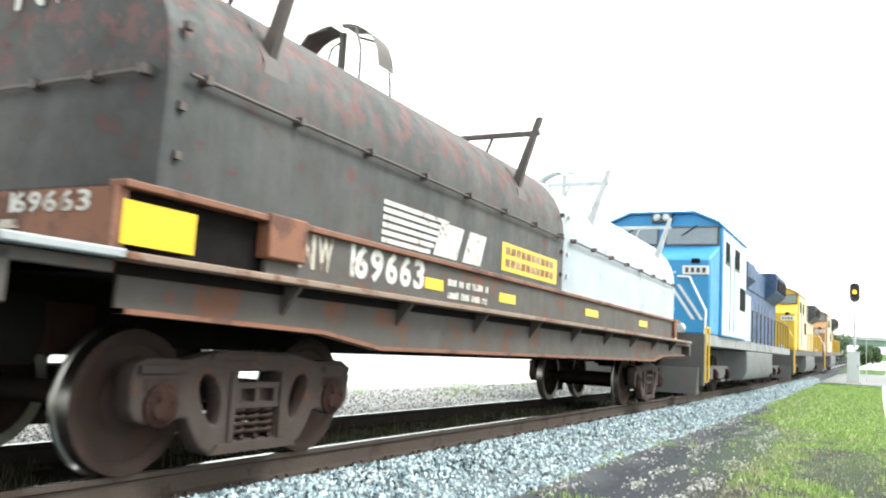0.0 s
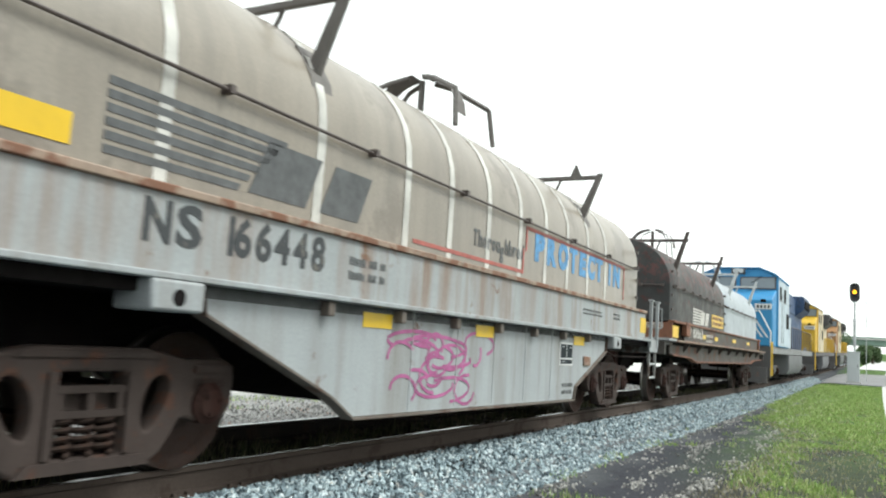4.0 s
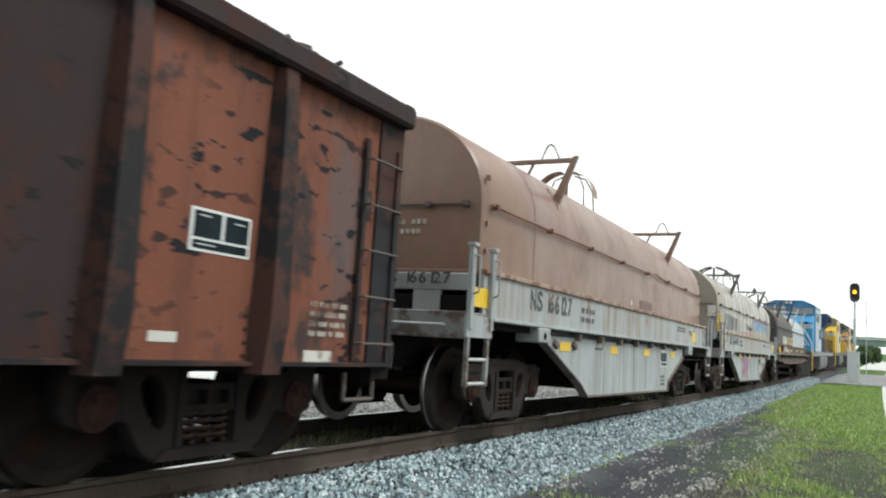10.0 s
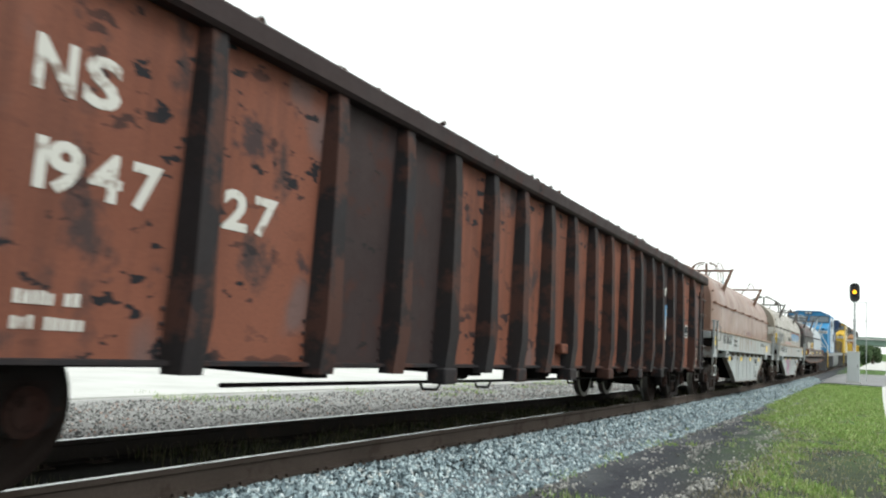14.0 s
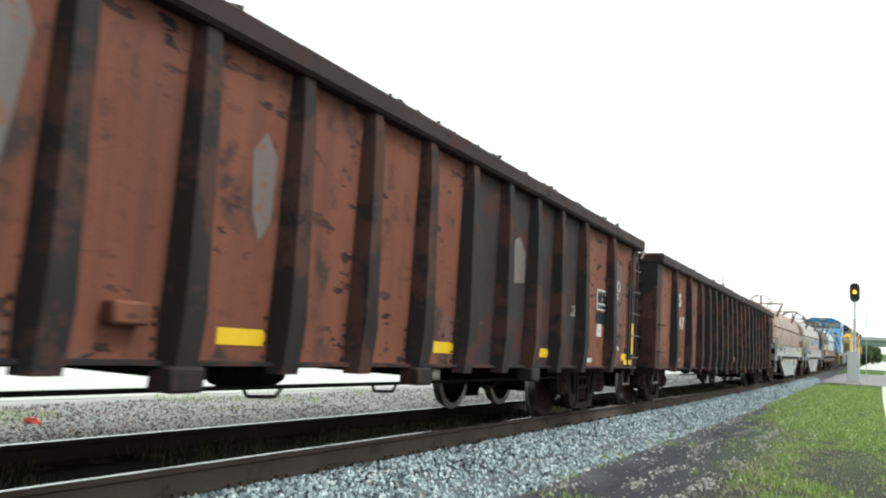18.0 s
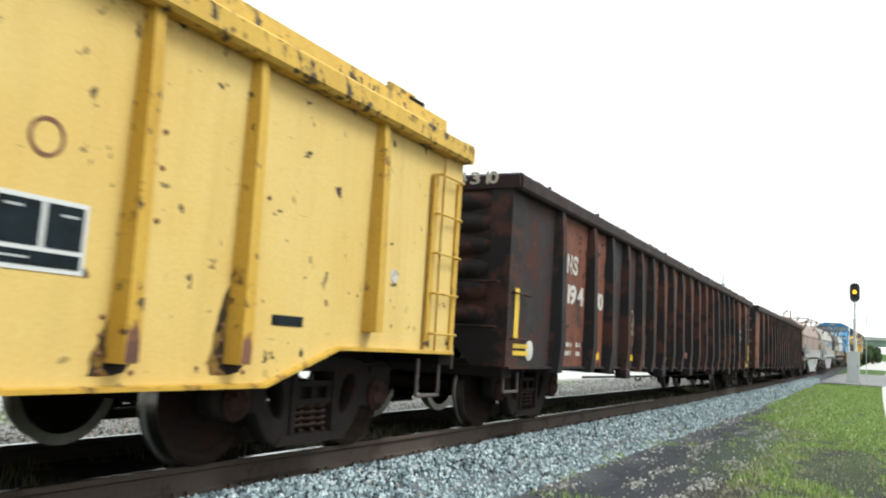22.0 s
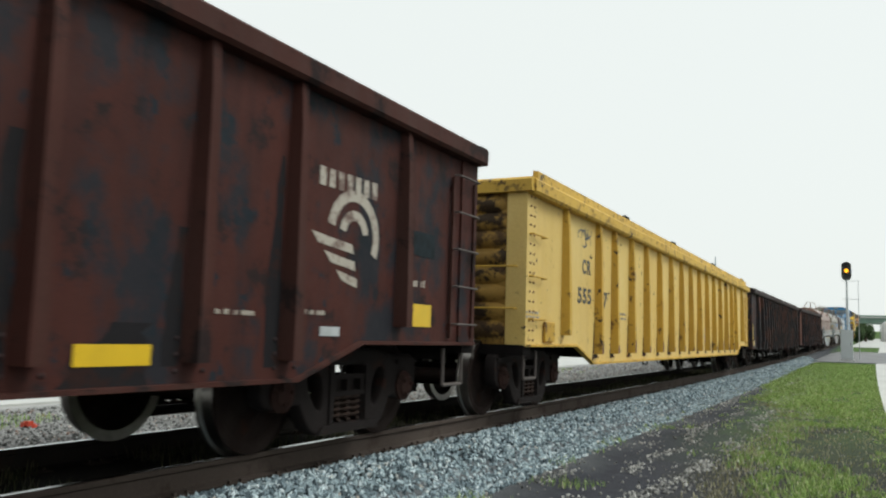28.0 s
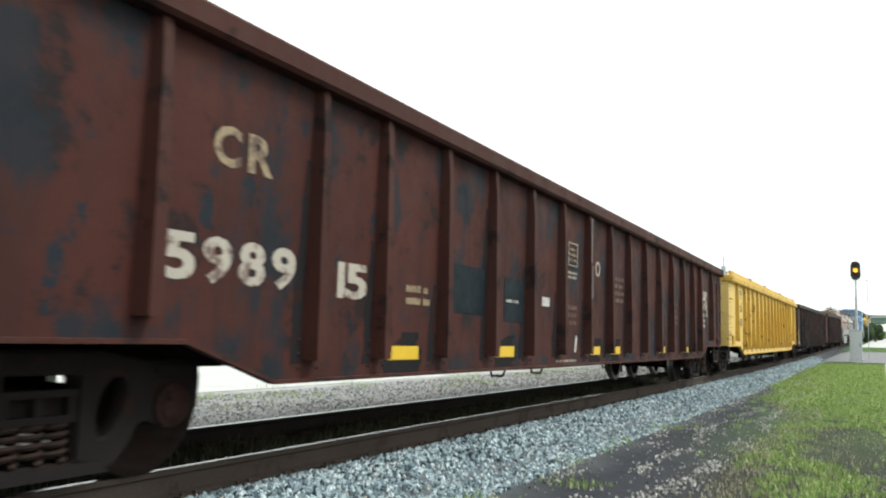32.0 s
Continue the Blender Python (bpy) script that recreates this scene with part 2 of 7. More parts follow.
M_DECAL_C = worn("faded_cream_lettering", (0.39, 0.351, 0.296), (0.0858, 0.0351, 0.0273), 0.50)
M_FADED = painted("faded_grey_paint", (0.117, 0.0975, 0.0936), rust=(0.156, 0.0702, 0.0468), wear=0.4, patch=6, dirty=0.5)
M_BLUEPLATE = plain("dark_slate_plate", (0.0085, 0.0145, 0.0185), 0.6, 0, 0.5, 9.0, 0.12)
M_PINK = plain("purple_spray_paint", (0.312, 0.078, 0.203), 0.6, 0, 0.35, 5)
M_BUFF = worn("buff_spray_paint", (0.281, 0.211, 0.125), (0.0624, 0.0312, 0.0234), 0.50)
M_GHOST = worn("nearly_lost_lettering", (0.117, 0.0702, 0.0507), (0.0546, 0.0156, 0.0125), 0.46)
M_STRAP = plain("pale_sealing_tape", (0.484, 0.476, 0.445), 0.55, 0, 0.3, 3)
M_PIPE = plain("dark_conduit_steel", (0.07, 0.055, 0.05), 0.6)
M_GALV = plain("galvanised_steel", (0.42, 0.44, 0.45), 0.5, 0.2, 0.2)
M_BLUE = painted("blue_locomotive_paint", (0.02, 0.177, 0.382), rust=(0.024, 0.109, 0.252), wear=0.12, dirt=(0.064, 0.136, 0.223), dirty=0.5, rough=0.4, fade=(0.028, 0.218, 0.432))
M_NAVY = painted("dark_blue_hood_paint", (0.0211, 0.0515, 0.122), rust=(0.014, 0.0234, 0.0468), wear=0.2, dirty=0.4, rough=0.45)
# blue cab side made pale: sun and sky glare put into the paint colour
M_LOCO_SIDE = painted("glare_paled_blue_paint", (0.351, 0.41, 0.456), rust=(0.205, 0.263, 0.339), wear=0.18, dirty=0.4, rough=0.5)
M_LOCO_YEL = painted("yellow_locomotive_paint", (0.49, 0.312, 0.0199), wear=0.1, dirty=0.4, rough=0.4)
# locomotive sides washed out to cream: the strong side light put into their colour
M_LOCO_CREAM = painted("glare_paled_loco_side", (0.464, 0.384, 0.225), rust=(0.332, 0.225, 0.133), wear=0.15, dirty=0.5, rough=0.5, fade=(0.504, 0.451, 0.332))
M_LOCO_ORG = painted("orange_hood_paint", (0.257, 0.131, 0.0468), wear=0.15, dirty=0.5, rough=0.45)
M_LOCO_GRY = painted("grey_roof_paint", (0.06, 0.058, 0.058), wear=0.2, dirty=0.4, rough=0.5)
M_TANK = painted("grey_tank_paint", (0.129, 0.133, 0.138), wear=0.1, dirty=0.6, dirt=(0.0515, 0.0472, 0.0429))
M_GLASS_DARK = plain("cab_window_glass", (0.18, 0.21, 0.23), 0.12, 0.0, 0.05)
M_LOCO_TRUCK = painted("dusty_grey_truck", (0.075, 0.075, 0.074), wear=0.3, dirty=0.7, patch=5, rough=0.7)
M_LOCO_FRAME = painted("dirty_pale_frame", (0.187, 0.193, 0.195), rust=(0.0825, 0.0715, 0.066), wear=0.3, dirty=0.8, dirt=(0.0715, 0.066, 0.0605))
M_SCRAP = painted("scrap_steel", (0.05, 0.04, 0.035), rust=(0.09, 0.045, 0.03), wear=0.5, patch=8, rough=0.8, spec=0.22)
M_GRAVEL, nt, b = mat("ballast_stone")
gi = nt.nodes.new("ShaderNodeNewGeometry")
c = ramp(nt, gi.outputs["Random Per Island"], [(0.0, (0.040, 0.053, 0.062)), (0.35, (0.175, 0.225, 0.25)), (0.8, (0.36, 0.435, 0.46)), (0.97, (0.54, 0.60, 0.62)), (1.0, (0.40, 0.36, 0.31))])
n = noise_node(nt, 40, 5)
b.inputs["Specular IOR Level"].default_value = 0.12
nt.links.new(mix(nt, 0.4, c.outputs[0], n.outputs[0], "OVERLAY"), b.inputs["Base Color"])
b.inputs["Roughness"].default_value = 0.85
M_GRAVEL2, nt, b = mat("yard_gravel_stone")
gi = nt.nodes.new("ShaderNodeNewGeometry")
c = ramp(nt, gi.outputs["Random Per Island"], [(0.0, (0.07, 0.07, 0.07)), (0.5, (0.21, 0.21, 0.205)), (0.9, (0.45, 0.45, 0.44)), (1.0, (0.30, 0.19, 0.15))])
b.inputs["Specular IOR Level"].default_value = 0.12
nt.links.new(c.outputs[0], b.inputs["Base Color"])
b.inputs["Roughness"].default_value = 0.9
M_GRASS, nt, b = mat("grass_blade")
gi = nt.nodes.new("ShaderNodeNewGeometry")
c = ramp(nt, gi.outputs["Random Per Island"], [(0.0, (0.15, 0.255, 0.064)), (0.5, (0.27, 0.395, 0.112)), (0.85, (0.38, 0.48, 0.168)), (1.0, (0.52, 0.48, 0.31))])
b.inputs["Specular IOR Level"].default_value = 0.12
nt.links.new(c.outputs[0], b.inputs["Base Color"])
b.inputs["Roughness"].default_value = 0.6
M_STRAW, nt, b = mat("dry_grass_blade")
gi = nt.nodes.new("ShaderNodeNewGeometry")
c = ramp(nt, gi.outputs["Random Per Island"], [(0.0, (0.22, 0.22, 0.10)), (0.6, (0.38, 0.35, 0.22)), (1.0, (0.54, 0.50, 0.37))])
b.inputs["Specular IOR Level"].default_value = 0.12
nt.links.new(c.outputs[0], b.inputs["Base Color"])
M_PEBBLE, nt, b = mat("pale_loose_stone")
gi = nt.nodes.new("ShaderNodeNewGeometry")
c = ramp(nt, gi.outputs["Random Per Island"], [(0.0, (0.10, 0.10, 0.10)), (0.5, (0.26, 0.255, 0.24)), (1.0, (0.52, 0.51, 0.48))])
b.inputs["Specular IOR Level"].default_value = 0.12
nt.links.new(c.outputs[0], b.inputs["Base Color"])
b.inputs["Roughness"].default_value = 0.9
M_WEED, nt, b = mat("dry_weed_blade")
gi = nt.nodes.new("ShaderNodeNewGeometry")
c = ramp(nt, gi.outputs["Random Per Island"], [(0.0, (0.028, 0.040, 0.014)), (0.6, (0.066, 0.068, 0.034)), (1.0, (0.15, 0.135, 0.085))])
b.inputs["Specular IOR Level"].default_value = 0.12
nt.links.new(c.outputs[0], b.inputs["Base Color"])
M_LEAF, nt, b = mat("tree_leaf")
gi = nt.nodes.new("ShaderNodeNewGeometry")
c = ramp(nt, gi.outputs["Random Per Island"], [(0.0, (0.03, 0.06, 0.025)), (0.6, (0.06, 0.10, 0.04)), (1.0, (0.10, 0.14, 0.06))])
b.inputs["Specular IOR Level"].default_value = 0.12
nt.links.new(c.outputs[0], b.inputs["Base Color"])
M_BARK = plain("tree_bark", (0.10, 0.08, 0.06), 0.9)
M_CONC = plain("pale_concrete", (0.46, 0.46, 0.445), 0.85, 0, 0.12, 0.8)
M_SIGBLK = plain("signal_black_enamel", (0.018, 0.018, 0.02), 0.45)
M_AMBER = glow("lit_amber_lens", (1.0, 0.42, 0.02), 3.0)
M_LENS = plain("unlit_lens", (0.03, 0.03, 0.03), 0.15)
M_BRIDGE = painted("green_bridge_steel", (0.16, 0.24, 0.20), wear=0.1, dirty=0.3)
M_WHITE = plain("white_enamel", (0.585, 0.593, 0.593), 0.6, 0, 0.08, 1.0)
M_REDLITTER = plain("red_litter", (0.5, 0.06, 0.03), 0.5)


# ---------------------------------------------------------------- mesh helpers
def box(bm, x0, x1, y0, y1, z0, z1):
    v = [bm.verts.new((x, y, z)) for x in (x0, x1) for y in (y0, y1) for z in (z0, z1)]
    for f in ((0, 1, 3, 2), (4, 6, 7, 5), (0, 4, 5, 1), (2, 3, 7, 6), (0, 2, 6, 4), (1, 5, 7, 3)):
        bm.faces.new([v[i] for i in f])


def rod(bm, a, b, r, n=8):
    a, b = Vector(a), Vector(b)
    d = (b - a).normalized()
    u = d.orthogonal().normalized()
    w = d.cross(u)
    rings = []
    for c in (a, b):
        rings.append([bm.verts.new(c + r * (math.cos(k * math.tau / n) * u + math.sin(k * math.tau / n) * w)) for k in range(n)])
    for k in range(n):
        bm.faces.new((rings[0][k], rings[0][(k + 1) % n], rings[1][(k + 1) % n], rings[1][k]))
    bm.faces.new(rings[0][::-1]), bm.faces.new(rings[1])


def pipe(bm, pts, r, n=6):
    for a, b in zip(pts, pts[1:]):
        rod(bm, a, b, r, n)


def prism(bm, pts, axis, a0, a1):
    """Extrudes a polygon along an axis: pts are (y, z) for x, (x, z) for y, (x, y) for z."""
    def at(p, a):
        return {"x": (a, p[0], p[1]), "y": (p[0], a, p[1]), "z": (p[0], p[1], a)}[axis]
    lo, hi = ([bm.verts.new(at(p, a)) for p in pts] for a in (a0, a1))
    n = len(pts)
    bm.faces.new(lo[::-1]), bm.faces.new(hi)
    for k in range(n):
        bm.faces.new((lo[k], lo[(k + 1) % n], hi[(k + 1) % n], hi[k]))


def lathe(bm, prof, axis, c, n=24, caps=True):
    """Turns a profile of (radius, along) round an axis through c."""
    rings = []
    for r, a in prof:
        ring = []
        for k in range(n):
            u, w = r * math.cos(k * math.tau / n), r * math.sin(k * math.tau / n)
            o = {"x": (a, u, w), "y": (u, a, w), "z": (u, w, a)}[axis]
            ring.append(bm.verts.new((c[0] + o[0], c[1] + o[1], c[2] + o[2])))
        rings.append(ring)
    for p, q in zip(rings, rings[1:]):
        for k in range(n):
            bm.faces.new((p[k], p[(k + 1) % n], q[(k + 1) % n], q[k]))
    if caps and prof[0][0] > 1e-6:
        bm.faces.new(rings[0][::-1])
    if caps and prof[-1][0] > 1e-6:
        bm.faces.new(rings[-1])


def strip(bm, rows):
    """A sheet from rows of points."""
    vs = [[bm.verts.new(p) for p in r] for r in rows]
    for a, b in zip(vs, vs[1:]):
        for k in range(len(a) - 1):
            bm.faces.new((a[k], a[k + 1], b[k + 1], b[k]))


def mesh_of(bm, name, material, smooth=35):
    bmesh.ops.recalc_face_normals(bm, faces=bm.faces[:])
    me = bpy.data.meshes.new(name)
    bm.to_mesh(me)
    bm.free()
    me.materials.append(material)
    if smooth:
        me.polygons.foreach_set("use_smooth", [True] * len(me.polygons))
        me.set_sharp_from_angle(angle=radians(smooth))
    return me


def part(name, bm, material, parent, label="", at=None, bevel=0.0, smooth=35):
    """One mesh object under a thing or a part; bm may be a bmesh or a ready mesh."""
    me = bm if isinstance(bm, bpy.types.Mesh) else mesh_of(bm, name, material, smooth)
    ob = new(name, me)
    ob.parent = parent
    if at is not None:
        ob.matrix_basis = at
    if bevel:
        mod = ob.modifiers.new("bevel", "BEVEL")
        mod.width, mod.segments, mod.limit_method, mod.angle_limit = bevel, 2, "ANGLE", radians(50)
    if label:
        ob["label"] = label
    return ob


def thing(name, label, category, group="", kind="", at=None):
    ob = tagged(new(name), label, category, group, kind)
    if at is not None:
        ob.matrix_basis = at
    return ob


def whole(name, bm, material, label, category, group="", kind="", at=None, bevel=0.0, smooth=35):
    ob = part(name, bm, material, None, "", at, bevel, smooth)
    return tagged(ob, label, category, group, kind)


def B():
    return bmesh.new()


def mbox(*a):
    bm = B()
    box(bm, *a)
    return bm


def lettering(name, words, size, material, parent, y, x, z, facing=1, width=0.0, label="", slant=0.0, heavy=1.0):
    """Raised letters on the side (facing 1: side that looks to +x) or on the rear end (facing 0: looks to -y)."""
    cu = bpy.data.curves.new(name, "FONT")
    cu.body, cu.size, cu.extrude, cu.align_x, cu.align_y = words, size, 0.0015, "LEFT", "BOTTOM"
    cu.shear, cu.offset, cu.resolution_u = slant, 0.006 * heavy * size / 0.3, 3
    tmp = bpy.data.objects.new(name, cu)
    scene.collection.objects.link(tmp)
    me = bpy.data.meshes.new_from_object(tmp.evaluated_get(bpy.context.evaluated_depsgraph_get()))
    bpy.data.objects.remove(tmp)
    me.materials.clear()
    me.materials.append(material)
    span = max(v.co.x for v in me.vertices) - min(v.co.x for v in me.vertices)
    squeeze = width / span if width else 1.0
    if not facing:
        x, y = y, x
    rot = Euler((radians(90), 0, radians(90 if facing else 0))).to_matrix().to_4x4()
    me.transform(Matrix.Translation((x, y, z)) @ rot @ Matrix.Diagonal((squeeze, 1, 1, 1)))
    ob = new(name, me)
    ob.parent = parent
    if label:
        ob["label"] = label
    return ob


def bars(name, rects, material, parent, x, label=""):
    """Flat painted bars on the side: rects of (y0, y1, z0, z1); a few are parts of their own, many are one stencil."""
    made = None
    for group in [[r] for r in rects] if len(rects) < 5 else [rects]:
        bm = B()
        for y0, y1, z0, z1 in group:
            box(bm, x - 0.002, x + 0.003, y0, y1, z0, z1)
        made = part(name, bm, material, parent, label, smooth=0)
        if len(group) > 1:
            tagged(made, kind="stuff")
    return made


# ---------------------------------------------------------------- the line of the track and the speed of the train
TRACK_X = -4.859
GAUGE = 0.732
RISE, SWING, BEND = 1.637e-4, 2.0e-4, 12.0


def bend(y, k):
    w = min(max(y - BEND, 0.0), 60.0)
    return k * (w * w + 2 * w * max(0.0, y - BEND - 60.0))


def rise(y):
    return bend(y, RISE)


def swing(y):
    return bend(y, SWING)


SPEEDS = ((0, 3.381), (5, 3.549), (10, 3.486), (15, 3.677), (20, 3.624), (25, 3.788), (32, 3.658))


def travelled(t):
    s = 0.0
    for (t0, v0), (t1, v1) in zip(SPEEDS, SPEEDS[1:]):
        if t <= t0:
            break
        e = min(t, t1)
        s += (e - t0) * (v0 + (v0 + (v1 - v0) * (e - t0) / (t1 - t0))) / 2
    return s


def on_track(y):
    """The pose of a vehicle whose middle is y metres along the line."""
    dx, dz = (swing(y + 4) - swing(y - 4)) / 8, (rise(y + 4) - rise(y - 4)) / 8
    return pose(TRACK_X + swing(y), y, rise(y), math.degrees(math.atan(dz)), 0, -math.degrees(math.atan(dx)))


MOVING, TURNING = [], []
# ---------------------------------------------------------------- ground
def smooth(a, b, v):
    v = min(1.0, max(0.0, (v - a) / (b - a)))
    return v * v * (3 - 2 * v)


def section(x):
    """Height of the ground across the line, from the rail head, x from the middle of the track."""
    pts = ((-40, -0.36), (-6.0, -0.36), (-3.2, -0.40), (-2.2, -0.38), (-1.4, -0.185), (1.3, -0.185), (1.6, -0.40), (1.8, -0.437), (40, -0.437))
    for (x0, z0), (x1, z1) in zip(pts, pts[1:]):
        if x <= x1:
            return z0 + (z1 - z0) * max(0.0, (x - x0) / (x1 - x0))
    return pts[-1][1]


def ground_z(x, y):
    far = smooth(22, 52, y) * 0.2 * smooth(1.5, 2.5, x - TRACK_X - swing(y))
    return section(x - TRACK_X - swing(y)) + rise(y) + far


M_GROUND, nt, b = mat("soil_grass_and_gravel_ground")
tc = nt.nodes.new("ShaderNodeTexCoord")
sep = nt.nodes.new("ShaderNodeSeparateXYZ")
nt.links.new(tc.outputs["Object"], sep.inputs[0])
wob = noise_node(nt, 0.9, 5)
addn = nt.nodes.new("ShaderNodeMath")
addn.operation = "MULTIPLY_ADD"
nt.links.new(wob.outputs[0], addn.inputs[0])
addn.inputs[1].default_value = 1.6
nt.links.new(sep.outputs[0], addn.inputs[2])
mr = nt.nodes.new("ShaderNodeMapRange")
mr.inputs[1].default_value, mr.inputs[2].default_value = -20, 20
nt.links.new(addn.outputs[0], mr.inputs[0])


def across(x):
    return (x + 0.8 + 20) / 40


# near-black stops from -6.6 to -4.2: the train's shade put into the ground colour
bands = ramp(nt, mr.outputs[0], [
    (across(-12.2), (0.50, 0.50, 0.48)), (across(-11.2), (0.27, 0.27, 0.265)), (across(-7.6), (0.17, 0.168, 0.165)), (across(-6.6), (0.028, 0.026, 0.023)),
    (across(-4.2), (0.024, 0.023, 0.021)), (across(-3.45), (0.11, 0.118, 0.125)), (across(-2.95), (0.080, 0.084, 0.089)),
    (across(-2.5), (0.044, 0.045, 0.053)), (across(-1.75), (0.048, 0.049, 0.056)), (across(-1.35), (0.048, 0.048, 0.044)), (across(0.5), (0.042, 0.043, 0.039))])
turf = noise_node(nt, 1.6, 6, 0.65)
turf_zone = ramp(nt, mr.outputs[0], [(across(-2.5), 0.0), (across(-1.7), 1.0)])
turf_mask = mix(nt, 1.0, turf_zone.outputs[0], ramp(nt, turf.outputs[0], [(0.36, 0.0), (0.52, 0.95)]).outputs[0], "MULTIPLY")
tuft = noise_node(nt, 7, 8, 0.7)
fine = noise_node(nt, 60, 4, 0.7)
far_turf = nt.nodes.new("ShaderNodeMapRange")
far_turf.inputs[1].default_value, far_turf.inputs[2].default_value = 9, 24
nt.links.new(sep.outputs[1], far_turf.inputs[0])
turf_mask = mix(nt, 1.0, turf_mask, far_turf.outputs[0], "MULTIPLY")
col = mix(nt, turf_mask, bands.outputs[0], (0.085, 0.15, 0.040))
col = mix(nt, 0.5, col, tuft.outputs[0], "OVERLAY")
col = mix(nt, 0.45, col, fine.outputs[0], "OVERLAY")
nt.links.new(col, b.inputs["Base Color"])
b.inputs["Roughness"].default_value, b.inputs["Specular IOR Level"].default_value = 0.95, 0.05
bump(nt, b, fine.outputs[0], 0.5, 0.02)

xs = sorted({-900, -500, -250, -120, -60, -35, *[round(-20 + k * 1.0, 3) for k in range(12)], *[round(-8.6 + k * 0.2, 3) for k in range(46)], *[1 + k for k in range(0, 12, 2)], 20, 40, 80, 160, 320, 600, 900})
ys = sorted({-200, -100, -60, -40, -20, *range(-12, 70, 2), *range(70, 220, 8), 240, 300, 400, 600, 900, 1500})
bm = B()
strip(bm, [[(x + swing(y) * (1 if abs(x) < 30 else 0), y, ground_z(x + swing(y) * (1 if abs(x) < 30 else 0), y) + 0.02 * noise.noise((x * 1.3, y * 1.3, 0)) * (1 if y < 70 else 0)) for x in xs] for y in ys])
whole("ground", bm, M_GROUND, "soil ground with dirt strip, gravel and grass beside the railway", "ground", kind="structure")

# pale paving: yard beyond the track, road and crossing beside the grass
def slab(name, x0, x1, y0, y1, dz, label, n=24, nx=1, material=None):
    bm = B()
    rows = []
    for k in range(n + 1):
        y = y0 + (y1 - y0) * k / n
        top = [(x0 + (x1 - x0) * (i / nx) ** 2 + swing(y), y) for i in range(nx + 1)]
        top = [(x, y, ground_z(x, y) + dz) for x, y in top]
        rows.append([(top[0][0], y, top[0][2] - 0.15), *top, (top[-1][0], y, top[-1][2] - 0.15)])
    strip(bm, rows)
    return whole(name, bm, material or M_CONC, label, "pavement", kind="structure")


slab("pavement", -70, -11.6, -40, 260, 0.03, "pale sunlit concrete yard beyond the track", 60)
slab("road", 0.42, 7.5, 14, 220, 0.035, "pale concrete road beside the grass verge", 70, 4)
slab("crossing", -3.2, 30, 52.0, 80, 0.045, "pale worn asphalt road crossing by the signal", 20, 30, M_ASPHALT)
slab("parking_lot", -2.6, 90, 101, 205, 0.05, "pale concrete lot beyond the crossing", 24, 8)

# ---------------------------------------------------------------- rails and sleepers
RAIL_PROF = [(-0.07, -0.185), (0.07, -0.185), (0.07, -0.172), (0.012, -0.155), (0.009, -0.05), (0.036, -0.035), (0.036, -0.004), (0.030, -0.0005), (-0.030, -0.0005), (-0.036, -0.004), (-0.036, -0.035), (-0.009, -0.05), (-0.012, -0.155), (-0.07, -0.172)]
RAIL_YS = [-30, -12, 0, 6, 12] + [12 + 4 * k for k in range(1, 40)] + [190, 230, 300]
for side, words in ((1, "worn steel rail with a rusty side and bright head"), (-1, "worn steel rail beyond the near one")):
    bm = B()
    strip(bm, [[(TRACK_X + swing(y) + side * GAUGE + px, y, rise(y) + pz) for px, pz in RAIL_PROF + RAIL_PROF[:1]] for y in RAIL_YS])
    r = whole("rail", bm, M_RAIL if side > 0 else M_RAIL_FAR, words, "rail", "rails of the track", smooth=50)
    bm = B()
    strip(bm, [[(TRACK_X + swing(y) + side * GAUGE + px, y, rise(y) + 0.0012) for px in (-0.024, 0, 0.024)] for y in RAIL_YS])
    part("running_surface", bm, M_RAILTOP, r, "polished running surface")
tie_me = mesh_of(mbox(-1.3, 1.3, -0.115, 0.115, -0.36, -0.187), "sleeper", M_TIE)
plate_bm = B()
box(plate_bm, -0.18, 0.18, -0.095, 0.095, -0.187, -0.172)
for sx in (-0.1, 0.1):
    for sy in (-0.06, 0.06):
        box(plate_bm, sx - 0.013, sx + 0.013, sy - 0.013, sy + 0.013, -0.172, -0.15)
plate_me = mesh_of(plate_bm, "tie_plate", M_RAIL)
for k in range(110):
    y = -6 + 0.53 * k
    tie = tagged(part("sleeper", tie_me, None, None, at=on_track(y)), "dark creosoted timber sleeper under the rails", "sleeper", "sleepers of the track")
    for sd in (-1, 1):
        part("tie_plate", plate_me, None, tie, at=pose(sd * GAUGE, 0, 0))

# ---------------------------------------------------------------- loose stone and grass
def stony(x, y):
    """Where stones lie thick: along the foot of the ballast, between the wheel marks and at the edge of the grass."""
    w = 0.3 * noise.noise((x * 0.6, y * 0.5, 4))
    d = min(abs(x + 2.85 + w), abs(x + 2.2 + w) * 1.5, abs(x + 1.65 + w * 1.3))
    return math.exp(-(d / 0.13) ** 2) * max(0.0, 0.3 + 2.0 * noise.noise((x * 2, y * 1.2, 6))) + 0.012


